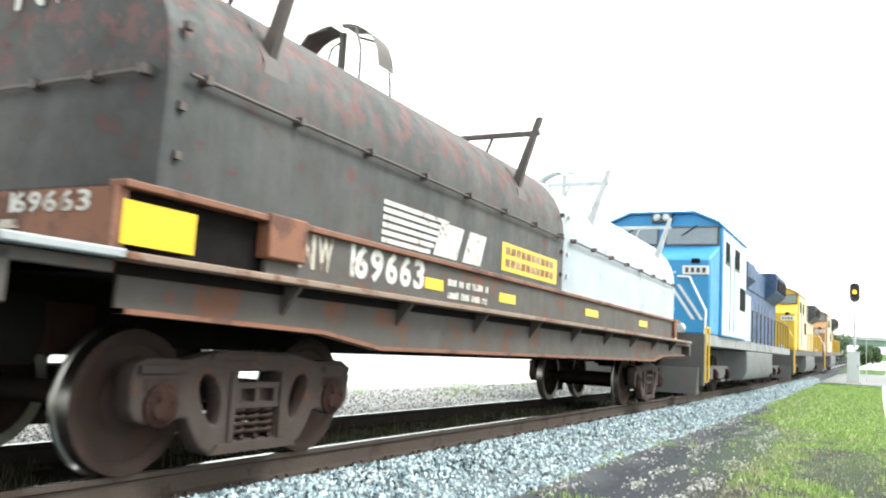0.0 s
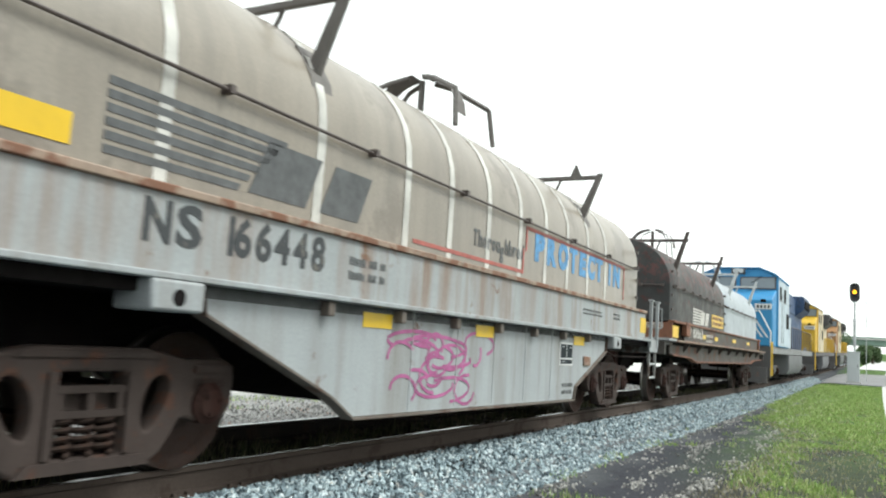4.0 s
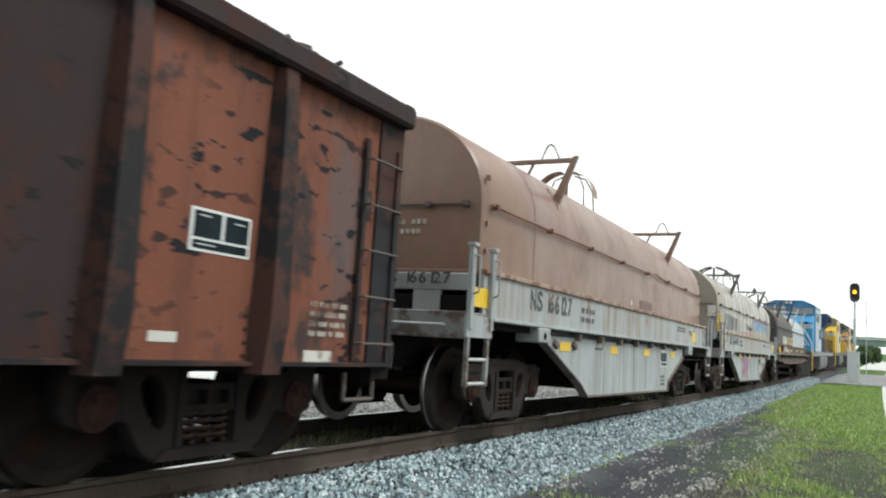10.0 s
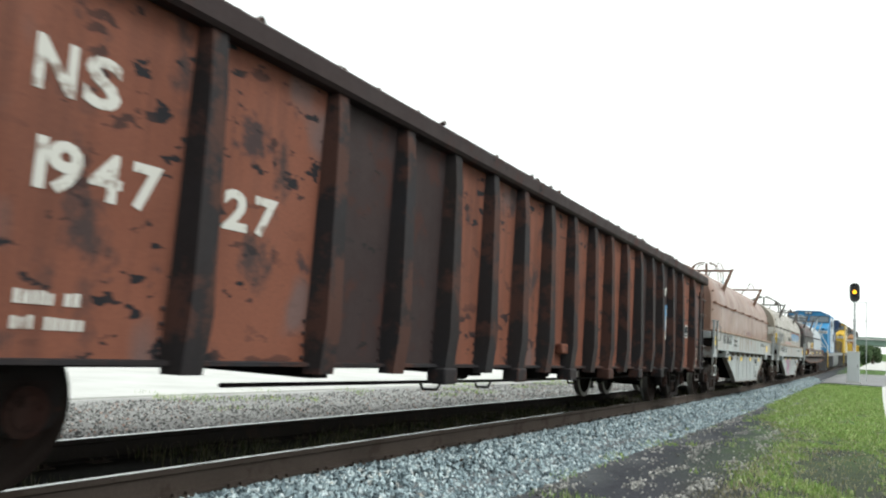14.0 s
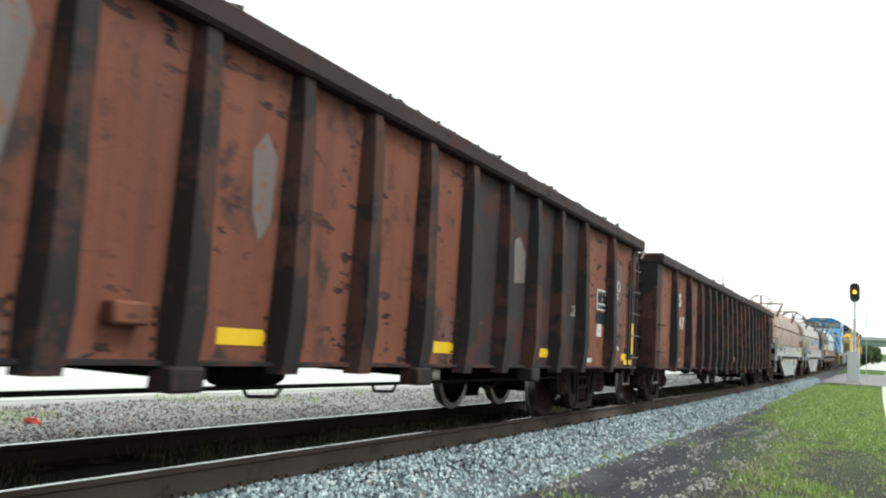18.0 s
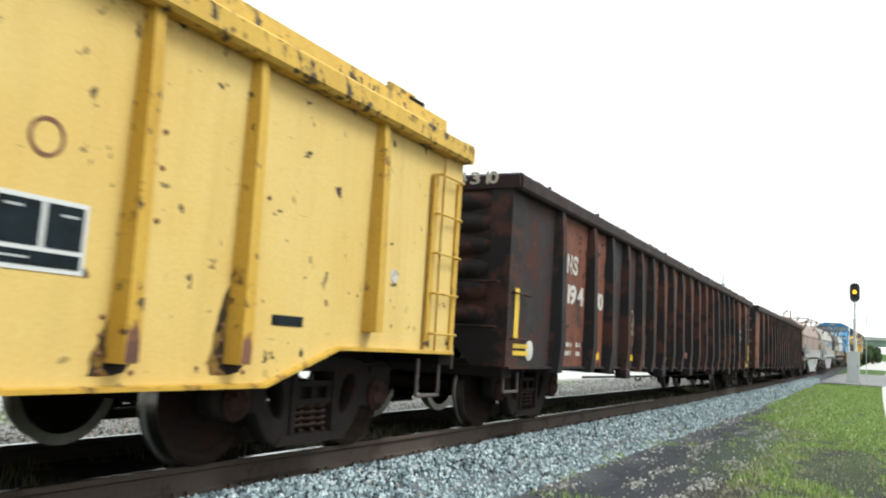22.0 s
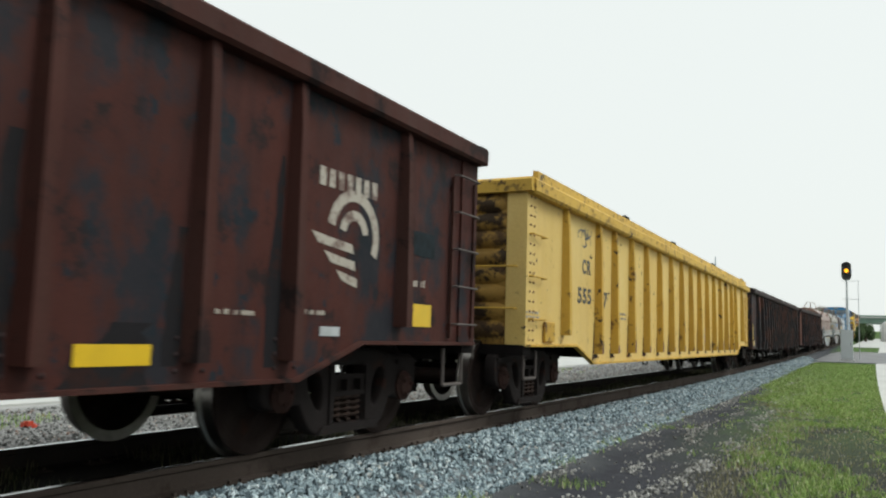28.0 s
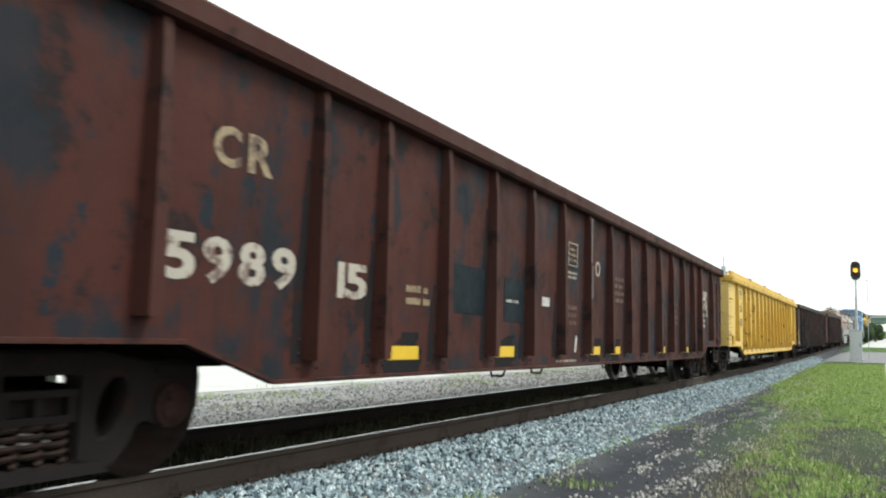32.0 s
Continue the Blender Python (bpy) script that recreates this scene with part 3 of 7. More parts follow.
def scatter_stones(name, count, xr, yr, size, material, label, seed, lift=0.0, weight=2.0, keep=None):
    rnd = random.Random(seed)
    verts, faces = [], []
    base = [Vector(v) for v in ((1, 0, 0.1), (-0.9, 0.2, 0), (0.1, 1, 0), (-0.1, -0.9, 0.1), (0.1, 0, 0.8), (0, 0.1, -0.8))]
    tri = ((0, 2, 4), (2, 1, 4), (1, 3, 4), (3, 0, 4), (2, 0, 5), (1, 2, 5), (3, 1, 5), (0, 3, 5))
    for _ in range(count):
        y = yr[0] + (yr[1] - yr[0]) * rnd.random() ** weight
        u = rnd.random()
        x = xr[0] + (xr[1] - xr[0]) * u
        if keep:
            for _ in range(12):
                if rnd.random() < keep(x, y):
                    break
                x = xr[0] + (xr[1] - xr[0]) * rnd.random()
        x += swing(y)
        r = size * (0.55 + 0.9 * rnd.random()) * (1 + max(0, y - 14) * 0.015)
        m = Euler((rnd.random() * 6, rnd.random() * 6, rnd.random() * 6)).to_matrix()
        c = Vector((x, y, ground_z(x, y) + lift + r * 0.25))
        k = len(verts)
        verts += [tuple(c + m @ Vector((p.x * r * rnd.uniform(0.75, 1.2), p.y * r * rnd.uniform(0.6, 1.0), p.z * r * rnd.uniform(0.6, 1.0)))) for p in base]
        faces += [(k + a, k + b, k + c2) for a, b, c2 in tri]
    me = bpy.data.meshes.new(name)
    me.from_pydata(verts, [], faces)
    me.materials.append(material)
    return tagged(new(name, me), label, "gravel", kind="stuff")


scatter_stones("ballast", 42000, (TRACK_X + 0.92, TRACK_X + 1.95), (2.0, 60), 0.029, M_GRAVEL, "grey crushed stone ballast along the rail", 1)
scatter_stones("ballast_far", 30000, (TRACK_X - 6.2, TRACK_X - 0.95), (4.0, 60), 0.024, M_GRAVEL2, "grey-brown gravel beyond the far rail", 2)
scatter_stones("loose_gravel", 5200, (TRACK_X + 1.8, TRACK_X + 3.9), (4.0, 40), 0.021, M_PEBBLE, "loose pale stones scattered over the dirt strip", 3, keep=stony)


def blades(name, count, xr, yr, height, material, label, seed, keep, weight=1.7, width=0.0045):
    rnd = random.Random(seed)
    verts, faces = [], []
    while count > 0:
        y = yr[0] + (yr[1] - yr[0]) * rnd.random() ** weight
        x = xr[0] + (xr[1] - xr[0]) * rnd.random()
        if not keep(x, y, rnd):
            count -= 0.3
            continue
        count -= 1
        x += swing(y)
        z = ground_z(x, y)
        h = height * rnd.uniform(0.4, 1.2)
        a, lean = rnd.random() * 6.3, rnd.uniform(0.1, 0.8)
        w = width * (1 + max(0, y - 8) * 0.06)
        dx, dy = math.cos(a), math.sin(a)
        k = len(verts)
        verts += [(x - dy * w, y + dx * w, z - 0.01), (x + dy * w, y - dx * w, z - 0.01), (x + dx * lean * h * 0.5 + dy * w * 0.6, y + dy * lean * h * 0.5 - dx * w * 0.6, z + h * 0.65),
                  (x + dx * lean * h * 0.5 - dy * w * 0.6, y + dy * lean * h * 0.5 + dx * w * 0.6, z + h * 0.65), (x + dx * lean * h, y + dy * lean * h, z + h)]
        faces += [(k, k + 1, k + 2, k + 3), (k + 3, k + 2, k + 4)]
    me = bpy.data.meshes.new(name)
    me.from_pydata(verts, [], faces)
    me.materials.append(material)
    return tagged(new(name, me), label, "grass", kind="stuff")


VERGE_EDGE = ((6, -1.2), (9, -1.32), (11, -1.44), (12.5, -1.34), (14, -1.2), (16, -1.36), (18, -1.55), (19.5, -2.0), (22, -2.45), (27, -2.85), (36, -3.0), (52, -3.15))
BARE = ((-0.24, 13.0, 0.42, 1.5, 2.6), (-1.62, 17.5, 0.26, 1.3, 1.0), (-1.4, 14.2, 0.2, 0.8, 0.9), (-0.75, 16.4, 0.5, 1.0, 0.35), (-0.3, 25.5, 0.5, 2.5, 0.45), (0.2, 10.2, 0.3, 0.6, 0.5), (-2.1, 19.0, 0.25, 0.8, 0.7))


def edge_at(y):
    for (y0, x0), (y1, x1) in zip(VERGE_EDGE, VERGE_EDGE[1:]):
        if y <= y1:
            return x0 + (x1 - x0) * max(0.0, (y - y0) / (y1 - y0))
    return VERGE_EDGE[-1][1]


def bareness(x, y):
    return sum(k * math.exp(-((x - bx) / rx) ** 2 - ((y - by) / ry) ** 2) for bx, by, rx, ry, k in BARE)


def verge(x, y, rnd):
    edge = edge_at(y) - 0.25 + (0.3 + 0.012 * y) * noise.noise((x * 0.9, y * 0.7, 3)) + 0.28 * noise.noise((x * 2.6, y * 1.6, 5))
    thick = 0.38 + 0.85 * noise.noise((x * 1.3 + 7, y * 0.55, 1)) + 1.0 * noise.noise((x * 2.6, y * 1.3, 8)) + 0.7 * noise.noise((x * 8, y * 5, 4)) + 0.55 * smooth(13, 28, y) - bareness(x, y)
    return edge < x < 0.42 and y < 50.5 and rnd.random() < thick * smooth(edge, edge + 0.85, x)


blades("grass", 140000, (-3.35, 0.42), (6.0, 50), 0.05, M_GRASS, "short patchy green grass of the verge", 4, verge)
blades("dry_grass", 14000, (-2.4, 0.4), (6.0, 34), 0.045, M_STRAW, "dry straw-coloured grass at the edge of the verge", 14, lambda x, y, r: r.random() < math.exp(-((x - edge_at(y) - 0.1) / 0.25) ** 2) * (0.5 + noise.noise((x * 2, y * 1.5, 2))) + (0.22 + 0.5 * max(0.0, -noise.noise((x * 2.3 + 7, y * 1.6, 1))) if x > edge_at(y) else 0))
scatter_stones("verge_gravel", 1300, (-1.9, 0.4), (5.5, 22), 0.014, M_PEBBLE, "pale pebbles among the grass of the verge", 23, keep=lambda x, y: 0.012 + 0.9 * max(math.exp(-((x + 1.6) / 0.2) ** 2 - ((y - 17.5) / 1.2) ** 2), math.exp(-((x + 1.4) / 0.16) ** 2 - ((y - 14.2) / 0.7) ** 2), math.exp(-((x + 1.52) / 0.14) ** 2 - ((y - 9.2) / 0.8) ** 2)) * (0.5 + noise.noise((x * 5, y * 3, 3))))
scatter_stones("ballast_behind", 7000, (TRACK_X + 0.92, TRACK_X + 1.95), (-12, 2.0), 0.029, M_GRAVEL, "grey crushed stone ballast beside the nearest rail", 31, weight=1.0)
blades("grass_behind", 26000, (-1.9, 3.4), (-8, 6.0), 0.05, M_GRASS, "short patchy grass of the verge further back", 32, lambda x, y, r: x > -1.5 + 0.5 * noise.noise((x * 0.9, y * 0.5, 3)) and r.random() < 0.6 + noise.noise((x * 1.3, y * 0.9, 1)), weight=1.0, width=0.008)
blades("weeds", 2600, (-3.1, -1.8), (6.0, 24), 0.07, M_GRASS, "small weeds on the dirt strip", 6, lambda x, y, r: noise.noise((x * 2.2, y * 1.4, 9)) > 0.30)
blades("trackside_weeds", 9000, (TRACK_X - 0.66, TRACK_X + 0.6), (2.5, 40), 0.11, M_WEED, "dry weeds growing between the rails", 7, lambda x, y, r: noise.noise((x * 1.5, y * 0.8, 2)) > -0.15)
blades("yard_weeds", 3500, (TRACK_X - 7.2, TRACK_X - 4.4), (6, 34), 0.09, M_GRASS, "thin grass at the edge of the yard gravel", 8, lambda x, y, r: noise.noise((x * 0.8, y * 0.5, 12)) > 0.18)
bm = B()
for k in range(6):
    a = k * 1.1
    box(bm, -9.35 + 0.05 * math.cos(a), -9.28 + 0.06 * math.cos(a), 6.72 + 0.05 * math.sin(a), 6.8 + 0.06 * math.sin(a), -0.42 + 0.012 * k, -0.37 + 0.014 * k)
whole("litter", bm, M_REDLITTER, "crumpled red litter lying on the gravel", "litter")

# ---------------------------------------------------------------- signal, case and mast
SY, SX = 55.0, -0.69
SZ = ground_z(SX, SY)
sig = thing("railway_signal", "railway signal with a lit amber lamp on a slim grey mast", "signal", at=pose(SX, SY, SZ))
bm = B()
rod(bm, (0, 0, 0), (0, 0, 5.0), 0.055, 12)
rod(bm, (0, 0, 2.2), (0, 0, 3.9), 0.075, 12)
part("mast", bm, M_GALV, sig)
bm = B()
prism(bm, [(0.28 * math.cos(a), 5.52 + (0.30 if math.sin(a) > 0 else -0.30) + 0.28 * math.sin(a)) for a in [k * math.tau / 28 for k in range(28)]], "y", -0.05, 0.03)
part("backplate", bm, M_SIGBLK, sig, "black rounded backplate")
for z, m, words in ((5.85, M_LENS, "dark lens"), (5.54, M_AMBER, "lit amber lens"), (5.23, M_LENS, "dark lens")):
    bm = B()
    lathe(bm, [(0.001, -0.09), (0.1, -0.08), (0.115, -0.05), (0.115, -0.04)], "y", (0, 0, z), 20)
    lens = part("lens", bm, m, sig, words)
    bm = B()
    for k in range(9):
        a0, a1 = radians(-20 + k * 24.4), radians(-20 + (k + 1) * 24.4)
        pa, pb = (0.14 * math.cos(a0), 0.14 * math.sin(a0)), (0.14 * math.cos(a1), 0.14 * math.sin(a1))
        strip(bm, [[(pa[0], -0.05, z + pa[1]), (pb[0], -0.05, z + pb[1])], [(pa[0], -0.36, z + pa[1]), (pb[0], -0.36, z + pb[1])]])
    part("visor", bm, M_SIGBLK, sig)
case = thing("signal_case", "tall pale grey signal equipment case beside the track", "equipment case", at=pose(SX - 0.05, SY - 0.75, ground_z(SX, SY - 0.75)))
part("plinth", mbox(-0.42, 0.42, -0.4, 0.4, -0.1, 0.16), M_CONC, case)
part("cabinet", mbox(-0.33, 0.33, -0.3, 0.3, 0.16, 1.86), M_CASE, case, bevel=0.02)
part("roof", mbox(-0.36, 0.36, -0.34, 0.34, 1.86, 1.92), M_CASE, case, bevel=0.02)
part("door", mbox(-0.28, 0.28, -0.318, -0.302, 0.24, 1.78), M_CASE, case, bevel=0.008)
part("handle", mbox(0.2, 0.23, -0.345, -0.318, 0.95, 1.15), M_PIPE, case)
fr = thing("pole_with_crossarms", "thin grey pole with two light cross arms behind the signal", "pole", at=pose(SX + 0.62, SY + 4, ground_z(SX + 1.5, SY + 4)))
bm = B()
rod(bm, (0, 0, 0), (0, 0, 5.2), 0.018)
part("pole", bm, M_GALV, fr)
for z in (5.15, 3.95):
    bm = B()
    rod(bm, (-0.95, 0, z), (0.12, 0, z), 0.016)
    part("crossarm", bm, M_GALV, fr)

# ---------------------------------------------------------------- overpass, tanks, trees beyond the crossing
BY = 215.0
brz = 6.6
br = thing("overpass", "long green steel road overpass on pale piers in the distance", "bridge", at=pose(swing(BY) + 2, BY, 0, 0, 0, 4))
part("girder", mbox(-240, 90, -5, 5, brz, brz + 1.2), M_BRIDGE, br)
part("deck", mbox(-240, 90, -5.8, 5.8, brz + 1.2, brz + 1.5), M_CONC, br)
part("parapet", mbox(-240, 90, -5.8, -5.5, brz + 1.5, brz + 1.8), M_BRIDGE, br)
for x in (-216, -194, -172, -150, -128, -106, -84, -62, -40, -18, 14, 34, 56):
    bm = B()
    for yy in (-3.5, 3.5):
        rod(bm, (x, yy, 0), (x, yy, brz - 0.9), 0.6, 14)
    box(bm, x - 0.9, x + 0.9, -5, 5, brz - 0.9, brz)
    part("pier", bm, M_CONC, br)
for k, (x, y, r, h) in enumerate(((1.7, 158, 1.3, 2.8), (12.5, 163, 2.6, 5.2), (18, 168, 2.6, 5.2))):
    x += swing(y)
    tk = thing("storage_tank", "white upright storage tank beside the far road", "tank", "far storage tanks", at=pose(x, y, ground_z(x, y)))
    bm = B()
    lathe(bm, [(r, 0), (r, h), (r * 0.8, h + 0.5), (0.2, h + 0.9), (0.001, h + 0.95)], "z", (0, 0, 0), 28)
    part("shell", bm, M_WHITE, tk)
    bm = B()
    rod(bm, (-r - 0.15, -0.3, 0), (-r - 0.15, -0.3, h + 0.6), 0.05)
    rod(bm, (-r - 0.15, 0.3, 0), (-r - 0.15, 0.3, h + 0.6), 0.05)
    part("ladder", bm, M_GALV, tk)


def tree(x, y, h, spread, seed):
    rnd = random.Random(seed)
    z = ground_z(x, y)
    tr = thing("tree", "dense dark green broadleaf tree standing far off", "tree", "far trees", at=pose(x, y, z))
    bm = B()
    lathe(bm, [(0.28, -0.2), (0.2, h * 0.3), (0.12, h * 0.6), (0.03, h * 0.9)], "z", (0, 0, 0), 10)
    for k in range(6):
        a, zz = k * 1.05 + rnd.random(), h * rnd.uniform(0.25, 0.5)
        rod(bm, (0, 0, zz), (math.cos(a) * spread * 0.6, math.sin(a) * spread * 0.6, zz + h * 0.25), 0.06, 6)
    part("trunk", bm, M_BARK, tr)
    verts, faces = [], []
    lumps = [(rnd.uniform(-0.6, 0.6) * spread, rnd.uniform(-0.6, 0.6) * spread, h * rnd.uniform(0.3, 0.85), spread * rnd.uniform(0.3, 0.5)) for _ in range(14)]
    for lx, ly, lz, lr in lumps:
        for _ in range(420):
            d = Vector((rnd.gauss(0, 1), rnd.gauss(0, 1), rnd.gauss(0, 1))).normalized() * lr * rnd.uniform(0.7, 1.05)
            c = Vector((lx, ly, lz)) + d
            u = Vector((rnd.gauss(0, 1), rnd.gauss(0, 1), rnd.gauss(0, 1))).normalized()
            w = u.orthogonal().normalized()
            s = rnd.uniform(0.1, 0.2)
            k = len(verts)
            verts += [tuple(c + u * s), tuple(c + w * s * 0.6), tuple(c - u * s), tuple(c - w * s * 0.6)]
            faces.append((k, k + 1, k + 2, k + 3))
    me = bpy.data.meshes.new("crown")
    me.from_pydata(verts, [], faces)
    me.materials.append(M_LEAF)
    part("crown", me, None, tr)


for k, (x, y, h, sp) in enumerate(((-3.2, 150, 2.4, 1.5), (-1.9, 154, 2.6, 1.6), (-3.6, 176, 3.0, 1.8), (24, 190, 7, 4), (32, 200, 8, 5), (-9, 185, 6, 4))):
    tree(x + swing(y), y, h, sp, 20 + k)
tw = thing("lattice_tower", "pale steel lattice tower far beyond the yard", "tower", at=pose(-30.5, 200, ground_z(-30.5, 200)))
for a in (45, 135, 225, 315):
    bm = B()
    ca, sa = math.cos(radians(a)), math.sin(radians(a))
    rod(bm, (1.9 * ca, 1.9 * sa, 0), (0.8 * ca, 0.8 * sa, 15.0), 0.12, 6)
    part("leg", bm, M_TOWER, tw)
bm = B()
for k in range(9):
    z0, z1 = 1.65 * k, 1.65 * k + 1.65
    for a in (45, 135, 225, 315):
        r0, r1 = 1.9 - 1.1 * z0 / 15.0, 1.9 - 1.1 * z1 / 15.0
        c0, c1 = radians(a), radians(a + 90)
        rod(bm, (r0 * math.cos(c0), r0 * math.sin(c0), z0), (r1 * math.cos(c1), r1 * math.sin(c1), z1), 0.07, 5)
part("bracing", bm, M_TOWER, tw)
bm = B()
lathe(bm, [(1.1, 14.9), (1.1, 15.2), (0.55, 15.3), (0.5, 16.4), (0.16, 16.7), (0.12, 18.8)], "z", (0, 0, 0), 12)
part("spire", bm, M_TOWER, tw)
# ---------------------------------------------------------------- running gear shared by all wagons
WR = 0.457


def wheel_mesh(r, name="wheel"):
    bm = B()
    lathe(bm, [(0.10, -0.075), (0.13, -0.07), (0.13, -0.03), (0.20, 0.0), (r - 0.13, 0.015), (r - 0.075, -0.02), (r - 0.06, -0.062),
               (r + 0.026, -0.066), (r + 0.026, -0.04), (r + 0.004, -0.026), (r - 0.004, 0.07), (r - 0.03, 0.075), (r - 0.075, 0.07),
               (r - 0.1, 0.045), (0.2, 0.035), (0.15, 0.075), (0.10, 0.085)], "x", (0, 0, 0), 40)
    me = mesh_of(bm, name, M_WHEEL, 40)
    me.materials.append(M_TREAD)
    for p in me.polygons:
        if (p.center.y ** 2 + p.center.z ** 2) ** 0.5 > r - 0.02 and abs(p.normal.x) < 0.5 or -0.066 < p.center.x < -0.03 and (p.center.y ** 2 + p.center.z ** 2) ** 0.5 > r - 0.02:
            p.material_index = 1
    return me


def axle_mesh(r):
    bm = B()
    lathe(bm, [(0.06, -1.08), (0.075, -1.07), (0.075, -0.9), (0.09, -0.85), (0.09, -0.6), (0.08, 0), (0.09, 0.6), (0.09, 0.85), (0.075, 0.9), (0.075, 1.07), (0.06, 1.08)], "x", (0, 0, 0), 16)
    for k in range(2):
        box(bm, 0.2 + k * 0.1, 0.21 + k * 0.1, -0.1, 0.1, -0.012, 0.012)
    return mesh_of(bm, "wheelset", M_WHEEL)


WHEEL_ME, AXLE_ME = wheel_mesh(WR), axle_mesh(WR)
LWHEEL_ME, LAXLE_ME = wheel_mesh(0.53), axle_mesh(0.53)


def cast_plate(name, loops, x0, x1, edge, material):
    """A cast steel plate with holes and rounded edges: loops of (y, z), the outline first, between x0 and x1."""
    cu = bpy.data.curves.new(name, "CURVE")
    cu.dimensions, cu.fill_mode = "2D", "BOTH"
    cu.extrude, cu.bevel_depth, cu.bevel_resolution, cu.offset = (x1 - x0) / 2 - edge, edge, 1, -edge
    for loop in loops:
        sp = cu.splines.new("POLY")
        sp.points.add(len(loop) - 1)
        for p, (y, z) in zip(sp.points, loop):
            p.co = (y, z, 0, 1)
        sp.use_cyclic_u = True
    tmp = bpy.data.objects.new(name, cu)
    scene.collection.objects.link(tmp)
    me = bpy.data.meshes.new_from_object(tmp.evaluated_get(bpy.context.evaluated_depsgraph_get()))
    bpy.data.objects.remove(tmp)
    me.materials.clear()
    me.materials.append(material)
    me.transform(Matrix(((0, 0, 1, (x0 + x1) / 2), (1, 0, 0, 0), (0, 1, 0, 0), (0, 0, 0, 1))))
    return me


def side_frame_mesh():
    half = [(0.0, 0.80), (0.36, 0.80), (0.56, 0.765), (0.70, 0.735), (0.82, 0.745), (1.02, 0.745), (1.10, 0.71), (1.13, 0.62), (1.12, 0.44), (1.07, 0.37), (0.98, 0.34),
            (0.80, 0.34), (0.71, 0.37), (0.66, 0.36), (0.60, 0.26), (0.53, 0.17), (0.45, 0.125), (0.36, 0.11), (0.0, 0.11)]
    outline = half + [(-y, z) for y, z in half[-2:0:-1]]
    loops = [outline]
    for s in (1, -1):
        ring = []
        for k in range(14):
            a = k * math.tau / 14
            u, w = 0.088 * math.cos(a), 0.165 * math.sin(a)
            ring.append((s * (0.455 + u * (1.0 + 1.6 * w) + 0.30 * w), 0.475 + w))
        loops.append(ring)
    loops.append([(-0.21, 0.195), (0.21, 0.195), (0.225, 0.22), (0.225, 0.63), (0.20, 0.66), (-0.20, 0.66), (-0.225, 0.63), (-0.225, 0.22)])
    me = cast_plate("side_frame", loops, 0.91, 1.05, 0.022, M_TRUCK)
    bm = B()
    bm.from_mesh(me)
    for s in (-1, 1):
        box(bm, 1.045, 1.075, min(s * 0.75, s * 1.08), max(s * 0.75, s * 1.08), 0.655, 0.70)
        prism(bm, [(s * 0.23, 0.66), (s * 0.29, 0.66), (s * 0.285, 0.2), (s * 0.235, 0.2)], "x", 1.04, 1.068)
    prism(bm, [(-0.44, 0.12), (0.44, 0.12), (0.38, 0.185), (-0.38, 0.185)], "x", 0.86, 1.075)
    prism(bm, [(-0.50, 0.74), (0.50, 0.74), (0.46, 0.775), (-0.46, 0.775)], "x", 1.03, 1.065)
    return mesh_of(bm, "side_frame", M_TRUCK, 40)


SIDE_FRAME_ME = side_frame_mesh()


def spring_mesh():
    bm = B()
    r, rr, turns, z0, z1 = 0.066, 0.0165, 4.5, 0.205, 0.42
    n = int(turns * 10)
    rings = []
    for k in range(n + 1):
        a = k / 10 * math.tau
        c = Vector((r * math.cos(a), r * math.sin(a), z0 + (z1 - z0) * k / n))
        o = Vector((math.cos(a), math.sin(a), 0))
        rings.append([bm.verts.new(c + rr * (math.cos(j * math.tau / 5) * o + math.sin(j * math.tau / 5) * Vector((0, 0, 1)))) for j in range(5)])
    for p, q in zip(rings, rings[1:]):
        for j in range(5):
            bm.faces.new((p[j], p[(j + 1) % 5], q[(j + 1) % 5], q[j]))
    return mesh_of(bm, "spring", M_SPRING, 60)


SPRING_ME = spring_mesh()
bm = B()
lathe(bm, [(0.11, 0.0), (0.135, 0.01), (0.135, 0.12), (0.10, 0.135), (0.09, 0.15), (0.05, 0.155), (0.001, 0.16)], "x", (0, 0, 0), 18)
for k in range(3):
    a = k * math.tau / 3 + 0.3
    rod(bm, (0.13, 0.065 * math.cos(a), 0.065 * math.sin(a)), (0.165, 0.065 * math.cos(a), 0.065 * math.sin(a)), 0.018, 6)
box(bm, -0.02, 0.10, -0.14, 0.14, 0.08, 0.16)
BEARING_ME = mesh_of(bm, "bearing_cap", M_BEAR, 35)
bm = B()
box(bm, -0.99, 0.99, -0.2, 0.2, 0.43, 0.57)
for e in (-1, 1):
    for z0, z1 in ((0.41, 0.45), (0.545, 0.585)):
        box(bm, min(e * 0.98, e * 1.055), max(e * 0.98, e * 1.055), -0.23, 0.23, z0, z1)
    for yy in (-0.2, 0.0, 0.2):
        box(bm, min(e * 0.98, e * 1.05), max(e * 0.98, e * 1.05), yy - 0.025, yy + 0.025, 0.44, 0.555)
BOLSTER_ME = mesh_of(bm, "bolster", M_TRUCK)
bm = B()
for s in (-1, 1):
    rod(bm, (-0.8, s * 0.36, 0.33), (0.8, s * 0.36, 0.33), 0.035, 6)
    for e in (-1, 1):
        box(bm, e * GAUGE - 0.04, e * GAUGE + 0.04, s * 0.36 - 0.02, s * 0.44, 0.24, 0.46) if s > 0 else box(bm, e * GAUGE - 0.04, e * GAUGE + 0.04, -0.44, -0.34, 0.24, 0.46)
BRAKE_ME = mesh_of(bm, "brake_beam", M_UNDER)


def recoloured(me, material):
    me = me.copy()
    me.materials[0] = material
    return me


